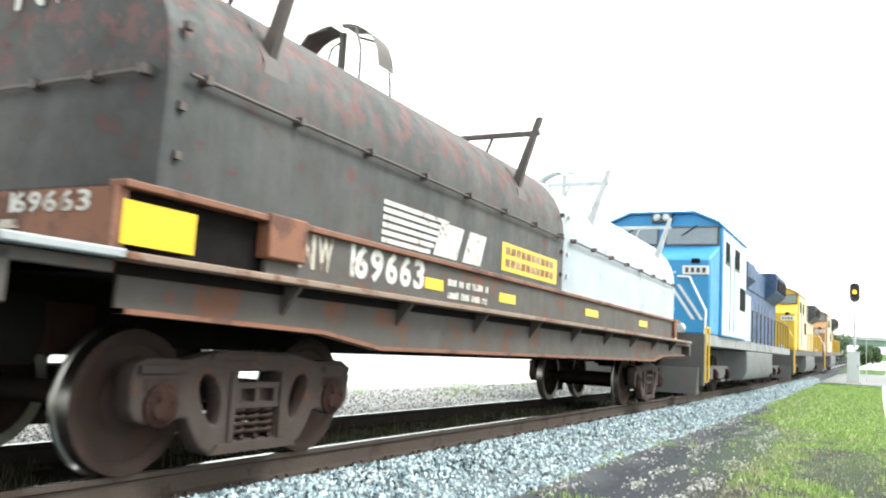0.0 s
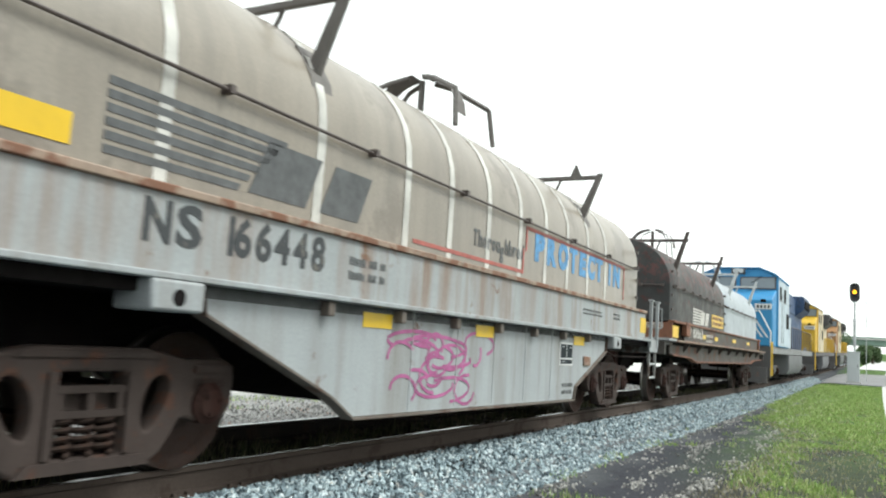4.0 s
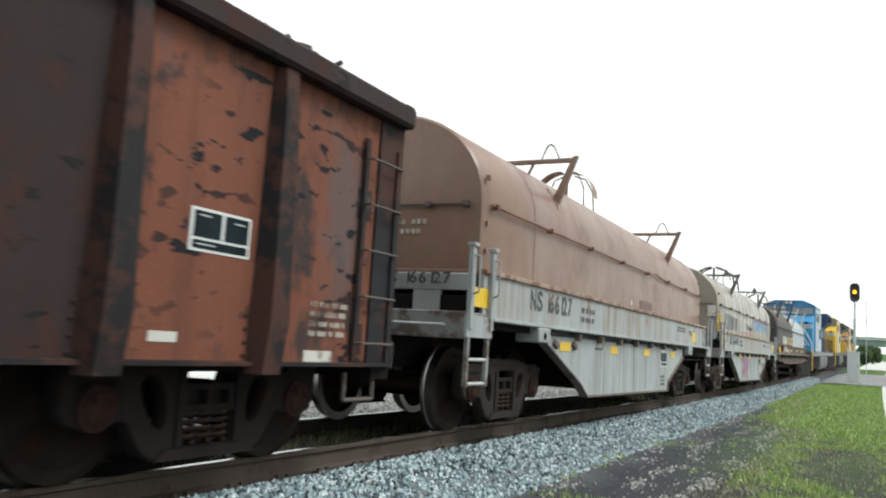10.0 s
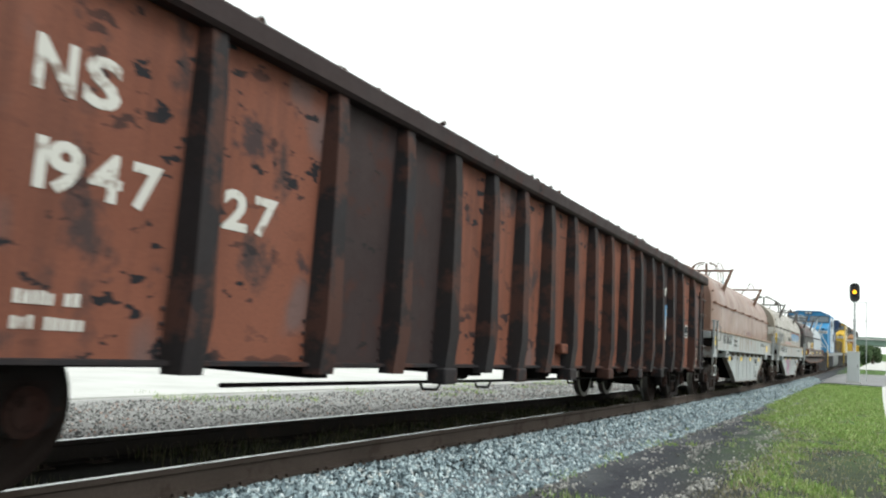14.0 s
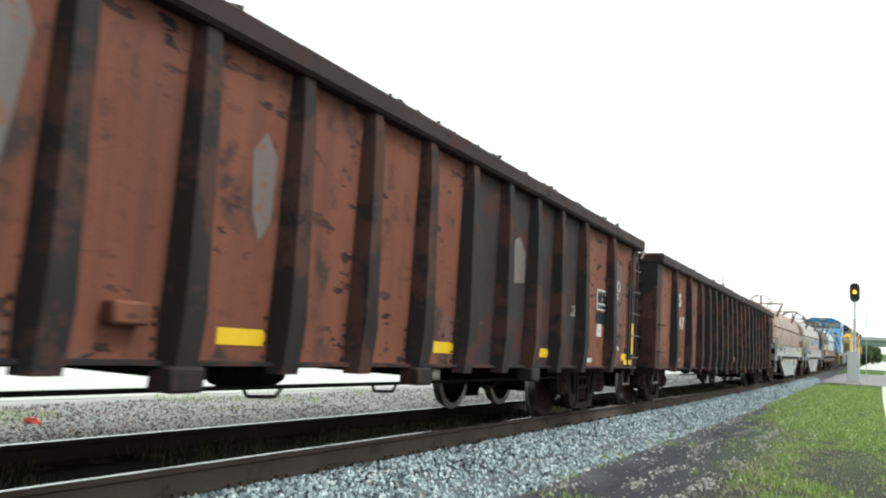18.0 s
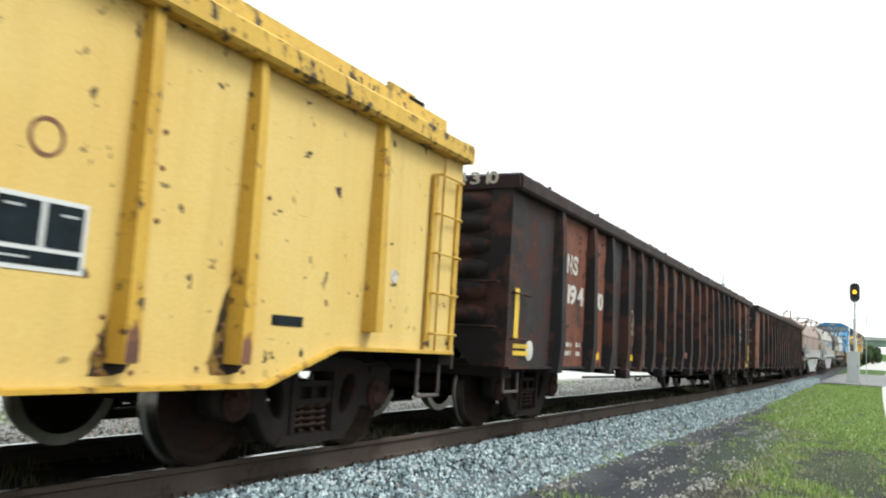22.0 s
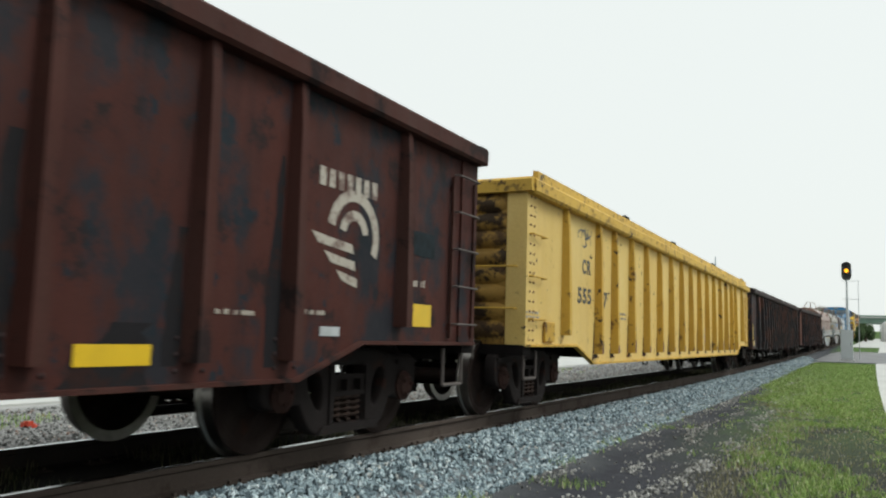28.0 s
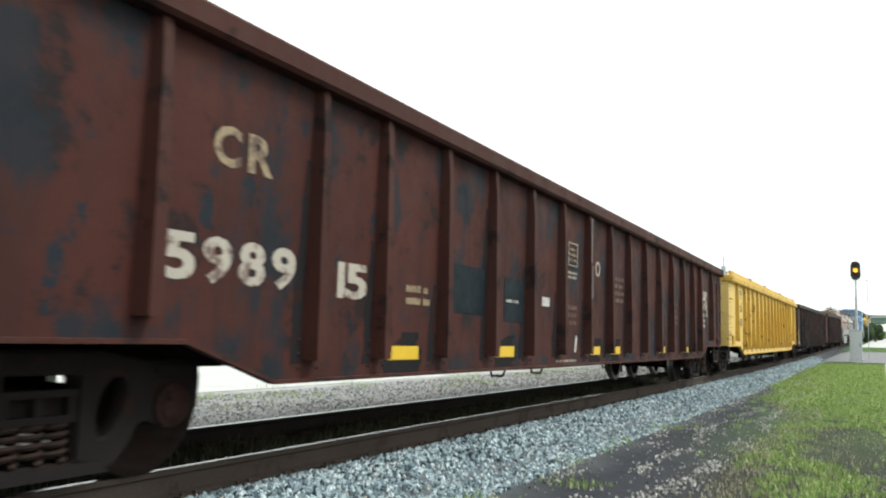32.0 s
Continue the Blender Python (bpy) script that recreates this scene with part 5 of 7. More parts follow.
stencil(g4, -46.8 - m4, -46.4 - m4, 0.86, 1.1, M_DECAL_W, 1.362, 2, 8)
end_marks(g4, "194727", 0.45, 2.742, 0.7, 0.2, M_DECAL_W, -h4 - 0.076)
load("scrap_load", "heaped rusty scrap metal filling the gondola", m4, h4, 2.93, 3, 0.16, 60, 0.2, rim=420)
g5, m5, h5 = gondola("gondola", "rust-brown open gondola wagon with black stained panels", -50.16, -70.2, (-51.93, -68.7), RIBS_C5, None, (M_GON_RUST, M_GON_RIB, M_GON_DARK), 0.24, 1.25, by_spans(((-56.8, -53.22), (-66.46, -63.85), (-70.3, -68.72)), M_GON_SLATE), 2.9, feet=(3, 6, 9, 12, 15))
marks(g5, m5, "NS", -68.3, 1.92, 0.45, 0.34, M_DECAL_W)
marks(g5, m5, "194", -68.32, 1.52, 0.78, 0.34, M_DECAL_W)
marks(g5, m5, "310", -67.3, 1.52, 0.68, 0.33, M_DECAL_W)
stencil(g5, -68.3 - m5, -67.95 - m5, 0.87, 1.1, M_DECAL_W, 1.362, 2, 9)
stencil(g5, -67.8 - m5, -67.6 - m5, 0.87, 1.1, M_DECAL_W, 1.362, 2, 10)
reflectors(g5, m5, (-66.96, -65.0, -62.5, -59.88, -57.1, -54.55, -50.75), 0.9, 1.362, 0.44)
bars("safety_stripe", [(-70.05 - m5, -69.93 - m5, 1.06, 1.62), (-70.05 - m5, -69.6 - m5, 0.95, 1.0), (-70.05 - m5, -69.6 - m5, 0.87, 0.92)], M_DECAL_Y, g5, 1.385, "yellow reflective stripe at the corner")
bm = B()
lathe(bm, [(0.12, 0), (0.11, 0.004), (0.001, 0.005)], "x", (1.362, -69.5 - m5, 0.93), 24)
part("white_disc", bm, M_DECAL_W, g5, "white painted disc")
bars("safety_stripe", [(-50.46 - m5, -50.35 - m5, 0.95, 1.46), (-50.9 - m5, -50.42 - m5, 0.78, 0.86)], M_DECAL_Y, g5, 1.385, "yellow reflective stripe by the ladder")
data_plate(g5, -52.14 - m5, 1.72, 0.46, 0.3, 1.362)
bars("green_plate", [(-52.4 - m5, -51.97 - m5, 1.37, 1.54)], M_BLUEPLATE, g5, 1.362, "dark green lower panel")
bars("paper_note", [(-52.35 - m5, -52.12 - m5, 1.18, 1.36)], M_DECAL_W, g5, 1.364, "small white paper card")
bars("plate", [(-52.77 - m5, -52.54 - m5, 0.8, 0.86)], M_DECAL_W, g5, 1.362, "small white panel")
stencil(g5, -51.48 - m5, -51.04 - m5, 0.98, 1.09, M_DECAL_W, 1.362, 1, 19)
scrawl("graffiti", g5, -65.35 - m5, -64.65 - m5, 1.02, 1.75, M_BUFF, 1.362, 22, 5, 0.014, "buff sprayed scrawl")
scrawl("graffiti", g5, -64.6 - m5, -63.88 - m5, 0.8, 1.65, M_BUFF, 1.362, 20, 6, 0.012, "buff sprayed scrawl")
scrawl("chalk_mark", g5, -53.62 - m5, -53.23 - m5, 1.38, 1.55, M_DECAL_C, 1.362, 5, 7, 0.01, "faint chalk scrawl")
scrawl("chalk_mark", g5, -51.45 - m5, -51.08 - m5, 1.78, 2.18, M_DECAL_W, 1.362, 9, 12, 0.012, "faint chalk scrawl")
part("jack_bracket", mbox(1.36, 1.46, -60.95 - m5, -60.7 - m5, 0.93, 1.06), M_GON_RUST, g5, bevel=0.02)
end_marks(g5, "194310", 0.45, 2.742, 0.75, 0.2, M_DECAL_C, -h5 - 0.076)
for corners in (((-55.59, 2.12), (-55.4, 2.2), (-55.22, 2.03), (-55.2, 1.69), (-55.57, 1.65)), ((-61.9, 2.25), (-61.6, 2.5), (-61.5, 2.3), (-61.55, 1.9), (-61.62, 1.45), (-61.8, 1.4), (-61.86, 1.8)), ((-59.92, 2.1), (-59.8, 2.25), (-59.68, 2.1), (-59.7, 1.65), (-59.8, 1.52), (-59.88, 1.7))):
    bm = B()
    prism(bm, [(u - m5, z) for u, z in corners], "x", 1.36, 1.3615)
    part("faded_patch", bm, M_FADED, g5, "faded grey patch of paint", smooth=0)
load("scrap_load", "heaped rusty scrap metal filling the gondola", m5, h5, 2.93, 5, 0.15, 60, 0.2, rim=420)
for gg, mm, u in ((g4, m4, -29.72), (g5, m5, -50.72)):
    bm = B()
    lathe(bm, [(0.085, 0), (0.075, 0.004), (0.001, 0.005)], "x", (1.361, u - mm, 2.0), 16)
    part("black_disc", bm, M_DECAL_K, gg, "black round patch beside the ladder")
    for z in (0.95, 2.0):
        part("wear_patch", mbox(1.355, 1.3625, u - mm - 0.09, u - mm + 0.1, z - 0.14, z + 0.1), M_GON_DARK, gg)
for gg, yy in ((g4, RIBS_C4), (g5, RIBS_C5)):
    rivets(gg, [v for v in yy], 0.78, RIVET_ME, 4, 0.085)
BELLY = (7.55, 8.35, 0.58, 0.84)
g6, m6, h6 = gondola("gondola", "chipped yellow open gondola wagon with rusty ribs", -71.58, -91.98, (-73.23, -91.0), RIBS_YELLOW, BELLY, (M_YEL, M_YEL_RIB, M_YEL_CHORD), 0.14, 1.0, None, 2.86, True, end_z=0.84)
marks(g6, m6, "CR", -89.82, 1.83, 0.4, 0.28, M_DECAL_K)
marks(g6, m6, "555", -90.02, 1.4, 0.64, 0.3, M_DECAL_K)
marks(g6, m6, "7", -88.76, 1.38, 0.22, 0.32, M_DECAL_K)
scrawl("faded_emblem", g6, -90.15 - m6, -89.4 - m6, 2.2, 2.58, M_DECAL_G, 1.362, 7, 2, 0.012, "worn grey emblem strokes")
data_plate(g6, -75.93 - m6, 1.34, 0.52, 0.36, 1.362)
bm = B()
lathe(bm, [(0.1, 0), (0.1, 0.004), (0.08, 0.004), (0.08, 0)], "x", (1.361, -75.95 - m6, 1.81), 24, False)
part("round_mark", bm, M_RUSTPL, g6, "thin brown ring mark")
bars("plate", [(-74.18 - m6, -73.85 - m6, 0.99, 1.06)], M_BLUEPLATE, g6, 1.362, "small dark plate")
stencil(g6, -87.98 - m6, -87.37 - m6, 1.26, 1.41, M_DECAL_C, 1.362, 2, 14)
stencil(g6, -92.0 - m6, -91.57 - m6, 1.17, 1.28, M_DECAL_C, 1.385, 2, 15)
scrawl("chalk_mark", g6, -79.9 - m6, -79.55 - m6, 0.85, 1.3, M_DECAL_W, 1.362, 6, 16, 0.013, "pale blue chalk scrawl")
part("tack_board", mbox(1.37, 1.40, -91.39 - m6, -91.03 - m6, 0.9, 1.15), M_YEL_RIB, g6, bevel=0.01)
for u in (-78.4, -72.5, -83.5, -87.4):
    part("lashing_block", mbox(1.3, 1.38, u - m6 - 0.14, u - m6 + 0.14, 2.95, 3.05), M_UNDER, g6, "black block on the top edge", bevel=0.02)
part("raised_plate", mbox(1.33, 1.37, -72.95 - m6, -72.52 - m6, 2.86, 3.07), M_YEL_CHORD, g6, "yellow plate standing on the top edge", bevel=0.01)
bm = B()
lathe(bm, [(0.06, 0), (0.055, 0.004), (0.001, 0.005)], "x", (1.361, -72.66 - m6, 1.47), 20)
part("white_disc", bm, M_DECAL_W, g6, "small white disc")
for k, y0 in enumerate(v for v in RIBS_YELLOW if abs(v) < 7.5):
    blotch(g6, y0 - 0.12 - 0.05 * (k % 3), y0 + 0.02, 0.66, 0.95 + 0.13 * (k * 7 % 4), M_YEL_END, 1.3604, 400 + k, "brown rust stain at the foot of the rib")
rivets(g6, [v for v in RIBS_YELLOW if abs(v) < 7.5], 0.68, RIVET_DARK_ME, 4, 0.095, 0.11)
rnd = random.Random(77)
for y0 in [v for v in RIBS_YELLOW if v < 8]:
    zs = [0.95 + 0.28 * k for k in range(6)]
    for z in zs:
        if rnd.random() < 0.55:
            part("rivet", RIVET_DARK_ME, None, g6, at=pose(1.36, y0 + rnd.choice((0.18, 0.22, 0.34)), z + rnd.uniform(-0.05, 0.05)))
for k in range(16):
    for dy in (0.08, 0.2):
        part("rivet", RIVET_DARK_ME, None, g6, at=pose(1.381, -h6 + dy, 0.92 + k * 0.115))
for y0 in [v for v in RIBS_YELLOW if abs(v) < 7.5]:
    bm = B()
    w = rnd.uniform(0.07, 0.12)
    prism(bm, [(y0 - w, 0.70 + rnd.uniform(0, 0.02)), (y0 - w * 0.3, 0.66), (y0 + w * 0.7, 0.68), (y0 + w * 1.15, 0.73), (y0 + w * 0.2, 0.745), (y0 - w * 0.6, 0.74)], "x", 1.36, 1.3625)
    part("rust_stain", bm, M_GON_RIB, g6, "black rust stain under the rib", smooth=0)
    h = rnd.uniform(0.1, 0.28)
    bm = B()
    prism(bm, [(y0 - 0.045, 0.735), (y0 + 0.04, 0.735), (y0 + 0.045, 0.735 + h * 0.5), (y0 + 0.01, 0.735 + h), (y0 - 0.02, 0.735 + h * 0.7), (y0 - 0.04, 0.735 + h * 0.9)], "x", 1.477, 1.4805)
    part("rust_stain", bm, M_RUSTPL, g6, "rust eaten into the foot of the rib", smooth=0)
load("scrap_load", "dark scrap metal lying in the yellow gondola", m6, h6, 2.7, 9, 0.1, 50, 0.25)
g7, m7, h7 = gondola("gondola", "dark red-brown open gondola wagon with patched paint", -93.51, -114.3, (-95.2, -112.9), RIBS_BROWN, BELLY, (M_CR, M_CR_RIB, M_CR_RIB), 0.14, 1.0, None, 2.86, end_z=0.86)
marks(g7, m7, "5989", -112.45, 1.15, 1.2, 0.37, M_DECAL_C)
marks(g7, m7, "15", -110.86, 1.13, 0.5, 0.36, M_DECAL_C)
marks(g7, m7, "CR", -112.1, 1.88, 0.54, 0.34, M_BUFF)
reflectors(g7, m7, (-109.75, -107.6, -104.37, -103.3, -100.12, -97.89), 0.775, 1.362, 0.5, 0.115)
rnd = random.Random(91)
# each strip paints soot and the shaded side of its rib as one mark
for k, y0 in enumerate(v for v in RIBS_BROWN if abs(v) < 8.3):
    blotch(g7, y0 - rnd.uniform(0.19, 0.27), y0 - 0.06, 0.66 + 0.05 * rnd.random(), rnd.uniform(1.3, 2.3), M_SOOT_SHADE, 1.3605, 200 + k, "black soot stain with the rib's shade painted in")
for k, u in enumerate((-109.75, -107.6, -104.37, -103.3, -100.12, -97.89)):
    blotch(g7, u - m7 - 0.38, u - m7 + 0.34, 0.60, 0.95, M_SOOT_SHADE, 1.361, 300 + k, "dark stain round the reflector")
rib_y = RIBS_BROWN[RIBS_B.index(-1.07)]
bm = B()
for z0, z1, dep in ((2.0, 2.62, 0.092), (1.5, 1.95, 0.104)):
    box(bm, 1.36 + dep, 1.362 + dep + 0.004, rib_y - 0.03, rib_y + 0.025, z0, z1)
part("bleached_streak", bm, M_FADED, g7, "pale bleached paint on a rib")
bars("reflector", [(-94.85 - m7, -94.38 - m7, 1.0, 1.2)], M_DECAL_Y, g7, 1.362, "yellow reflective panel")
bars("reflector", [(-114.25 - m7, -113.85 - m7, 0.95, 1.2)], M_DECAL_Y, g7, 1.385, "yellow reflective panel")
bm = B()
yc, zc = -95.68 - m7, 1.68
n = 14
for r0, r1, a0, a1 in ((0.27, 0.36, -25, 170), (0.12, 0.2, 10, 170)):
    strip(bm, [[(1.363, yc + r * math.cos(radians(a0 + (a1 - a0) * k / n)), zc + r * math.sin(radians(a0 + (a1 - a0) * k / n))) for k in range(n + 1)] for r in (r0, r1)])
for k in range(3):
    prism(bm, [(yc - 0.55 + 0.16 * k, zc - 0.02 - 0.13 * k), (yc - 0.02 + 0.04 * k, zc - 0.07 - 0.13 * k), (yc + 0.0 + 0.03 * k, zc - 0.14 - 0.13 * k), (yc - 0.46 + 0.16 * k, zc - 0.10 - 0.13 * k)], "x", 1.36, 1.363)
part("wheel_emblem", bm, M_DECAL_C, g7, "worn cream half-wheel emblem", smooth=0)
bars("lettering_bar", [(-96.16 - m7 + 0.118 * k, -96.085 - m7 + 0.118 * k, 2.01, 2.15) for k in range(7)], M_DECAL_C, g7, 1.362, "worn cream name in block bars")
stencil(g7, -97.16 - m7, -96.79 - m7, 1.01, 1.07, M_DECAL_C, 1.362, 1, 31)
stencil(g7, -96.39 - m7, -96.02 - m7, 1.04, 1.1, M_DECAL_C, 1.362, 1, 30)
stencil(g7, -94.73 - m7, -94.47 - m7, 1.33, 1.44, M_DECAL_C, 1.362, 1, 32)
bars("paint_patch", [(-109.0 - m7, -108.15 - m7, 1.15, 1.62), (-107.65 - m7, -107.12 - m7, 1.1, 1.58), (-94.84 - m7, -94.34 - m7, 1.63, 1.85)], M_BLUEPLATE, g7, 1.361, "dark patch of fresh paint over old marks")
stencil(g7, -109.74 - m7, -109.3 - m7, 1.17, 1.38, M_BUFF, 1.362, 2, 33)
y0, y1 = -105.56 - m7, -105.19 - m7
bars("outline_bar", [(y0, y1, 2.2, 2.215), (y0, y1, 1.9, 1.912), (y0, y0 + 0.012, 1.915, 2.197), (y1 - 0.012, y1, 1.915, 2.197)], M_DECAL_C, g7, 1.362, "thin cream outline of a data panel")
stencil(g7, y0 + 0.04, y1 - 0.05, 1.95, 2.16, M_BUFF, 1.362, 3, 34)
stencil(g7, y0, y1, 1.72, 1.84, M_DECAL_C, 1.362, 2, 74)
stencil(g7, -105.9 - m7, -105.2 - m7, 1.1, 1.4, M_GHOST, 1.362, 3, 44)
stencil(g7, -107.6 - m7, -107.25 - m7, 1.3, 1.36, M_DECAL_W, 1.366, 1, 35)
bars("paper_note", [(-106.5 - m7, -106.25 - m7, 1.32, 1.43)], M_DECAL_W, g7, 1.362, "small torn white label")
bm = B()
prism(bm, [(-105.27 - m7, 0.75), (-105.2 - m7, 0.77), (-105.16 - m7, 0.95), (-105.21 - m7, 0.99), (-105.25 - m7, 0.9)], "x", 1.36, 1.362)
part("paint_smear", bm, M_DECAL_W, g7, "pale smear of paint", smooth=0)
stencil(g7, -103.5 - m7, -102.85 - m7, 1.5, 1.95, M_GHOST, 1.362, 4, 36)
stencil(g7, -99.3 - m7, -98.8 - m7, 1.25, 1.75, M_GHOST, 1.362, 4, 37)
stencil(g7, -106.0 - m7, -105.2 - m7, 0.62, 0.68, M_DECAL_C, 1.362, 1, 38)
bm = B()
lathe(bm, [(0.11, 0), (0.11, 0.004), (0.075, 0.004), (0.075, 0)], "x", (1.361, -104.26 - m7, 1.96), 20, False)
part("round_mark", bm, M_DECAL_C, g7, "cream ring mark")
bars("plate", [(-96.08 - m7, -95.83 - m7, 0.9, 0.97)], M_GALV, g7, 1.362, "small metal plate")
rivets(g7, [v for v in RIBS_BROWN if abs(v) < 7.5], 0.68, RIVET_ME, 3, 0.095, 0.11)
# ---------------------------------------------------------------- coil wagons
def hood_profile(hw, z0, ridge, crown, n=18):
    pts = [(hw, z0), (hw, ridge)]
    for k in range(1, n):
        a = math.pi * k / n
        pts.append((hw * math.cos(a), ridge + (crown - ridge) * math.sin(a) ** 0.92))
    return pts + [(-hw, ridge), (-hw, z0)]


def hood(car, y0, y1, material, hw=1.24, z0=1.71, ridge=2.45, crown=3.53, brackets=(), ear=None, frame_m=None, name="hood", label="", kink=None):
    prof = hood_profile(hw, z0, ridge, crown)
    bm = B()
    ys = [y0, y0 + 0.03] + [y0 + (y1 - y0) * k / 8 for k in range(1, 8)] + [y1 - 0.03, y1]
    rows = []
    for k, y in enumerate(ys):
        f = 0.985 if k in (0, len(ys) - 1) else 1.0
        rows.append([(x * f, y, z0 + (z - z0) * f) for x, z in prof])
    strip(bm, rows)
    bm.verts.ensure_lookup_table()
    n = len(prof)
    bm.faces.new([bm.verts[i] for i in range(n)])
    bm.faces.new([bm.verts[len(bm.verts) - n + i] for i in range(n)])
    hd = part(name, bm, material, car, label, smooth=40)
    part("base_rim", mbox(-hw - 0.04, hw + 0.04, y0 - 0.03, y1 + 0.03, z0 - 0.05, z0 + 0.03), M_SILLTOP if material in (M_HOOD_TAN,) else material, hd, bevel=0.01)
    fm = frame_m or material
    pipe_m = M_RUSTPL if material is M_HOOD_BROWN else M_PIPE
    for sx in (1, -1):
        bm = B()
        pts = [(sx * (hw + 0.045), y0 + 0.12, ridge)]
        if kink:
            pts += [(sx * (hw + 0.045), kink - 0.3, ridge), (sx * (hw + 0.04), kink, ridge + 0.06), (sx * (hw + 0.045), kink + 0.6, ridge)]
        pts.append((sx * (hw + 0.045), y1 - 0.12, ridge - 0.02))
        pipe(bm, pts, 0.014, 8)
        part("conduit", bm, pipe_m, hd, "thin dark pipe along the side")
        for k in range(8):
            y = y0 + 0.25 + (y1 - y0 - 0.5) * k / 7
            part("pipe_clip", mbox(sx * hw, sx * (hw + 0.08), y - 0.024, y + 0.024, ridge - 0.028, ridge + 0.028), pipe_m, hd) if sx > 0 else part("pipe_clip", mbox(-hw - 0.08, -hw, y - 0.024, y + 0.024, ridge - 0.028, ridge + 0.028), pipe_m, hd)
    for y, s in ((y0, -1), (y1, 1)):
        bm = B()
        pipe(bm, [(-hw + 0.15, y + s * 0.05, ridge), (hw - 0.15, y + s * 0.05, ridge)], 0.016, 8)
        for x in (-1.1, -0.55, 0.05, 0.6, 1.05):
            box(bm, x - 0.03, x + 0.03, min(y, y + s * 0.08), max(y, y + s * 0.08), ridge - 0.03, ridge + 0.03)
        part("end_conduit", bm, M_PIPE, hd)
        for z in (1.95, 2.25, 2.75):
            part("corner_lug", mbox(hw - 0.02, hw + 0.03, y - s * 0.1 - 0.025, y - s * 0.1 + 0.025, z - 0.025, z + 0.025), fm, hd)

    def crown_at(x):
        return ridge + (crown - ridge) * max(0.0, 1 - (x / hw) ** 2) ** 0.46

    tall = 3.72 if material in (M_HOOD_BLACK, M_HOOD_WHITE) else 3.58
    for y in brackets:
        fr = part("lifting_frame", mbox(-1.36, 1.36, y - 0.03, y + 0.03, 3.50, 3.56), fm, hd, "dark steel lifting frame over the hood", bevel=0.006)
        for sx in (1, -1):
            bm = B()
            prism(bm, [(sx * 1.04, crown_at(1.06) - 0.08), (sx * 1.12, crown_at(1.12) - 0.08), (sx * 1.385, tall), (sx * 1.32, tall)], "y", y - 0.035, y + 0.035)
            part("upright", bm, fm, fr)
            bm = B()
            prism(bm, [(sx * 0.98, crown_at(0.98) - 0.05), (sx * 1.0, crown_at(1.0) + 0.02), (sx * 1.17, crown_at(1.17) + 0.03), (sx * 1.2, crown_at(1.2) - 0.05)], "y", y - 0.13, y + 0.13)
            part("foot", bm, fm, fr)
            bm = B()
            rod(bm, (sx * 0.74, y, 3.51), (sx * 0.66, y, crown_at(0.66) - 0.03), 0.02)
            part("strut", bm, fm, fr)
        bm = B()
        if material is M_HOOD_BROWN:
            pipe(bm, [(0.85, y, 3.55), (0.93, y, 3.74), (0.98, y, 3.77), (1.03, y, 3.74), (1.12, y, 3.55)], 0.012)
            part("guide", bm, fm, fr)
        elif material is M_HOOD_TAN:
            prism(bm, [(0.88, 3.55), (1.06, 3.55), (0.98, 3.73), (0.96, 3.73)], "y", y - 0.008, y + 0.008)
            part("guide", bm, fm, fr)
    if ear is not None:
        y = ear
        e = part("lifting_eye", mbox(-0.28, 0.28, y - 0.2, y + 0.2, crown - 0.03, crown + 0.03), fm, hd, "arched steel lifting eye on the crown", bevel=0.01)
        bm = B()
        for sx in (1, -1):
            rows = []
            for k in range(8):
                a = radians(12 * k)
                rows.append([(sx * (0.06 + 0.5 * math.sin(a)), y + w, crown + 0.02 + 0.62 * math.cos(a) ** 0.7 - 0.02 * abs(w)) for w in (-0.15, 0.15)])
            strip(bm, rows)
        part("saddle", bm, fm, e)
        for sx in (1, -1):
            for dy in (-0.3, 0.3):
                bm = B()
                wide, thick = (1.7, 0.032) if material is M_HOOD_TAN else (1.0, 0.014)
                pipe(bm, [(sx * 0.45 * wide, y + dy * wide, crown - 0.15), (sx * 0.42 * wide, y + dy * wide * 0.9, crown + 0.3), (sx * 0.3, y + dy * 0.7, crown + 0.54), (sx * 0.1, y + dy * 0.5, crown + 0.6)], thick)
                part("hoop", bm, fm, e)
        bm = B()
        rod(bm, (0, y, crown), (0, y, crown + 0.6), 0.04)
        part("post", bm, fm, e)
    return hd


def straps(hd, ys, hw=1.24, z0=1.71, ridge=2.45, crown=3.53):
    prof = [(x * 1.004, z + 0.004) for x, z in hood_profile(hw, z0, ridge, crown)]
    for k, y in enumerate(ys):
        bm = B()
        w = 0.05
        strip(bm, [[(x, y + dy + 0.01 * noise.noise((k, z * 3, 0)), z) for x, z in prof[:14]] for dy in (-w, w)])
        part("sealing_strap", bm, M_STRAP, hd, "pale tape strap over the hood", smooth=60)


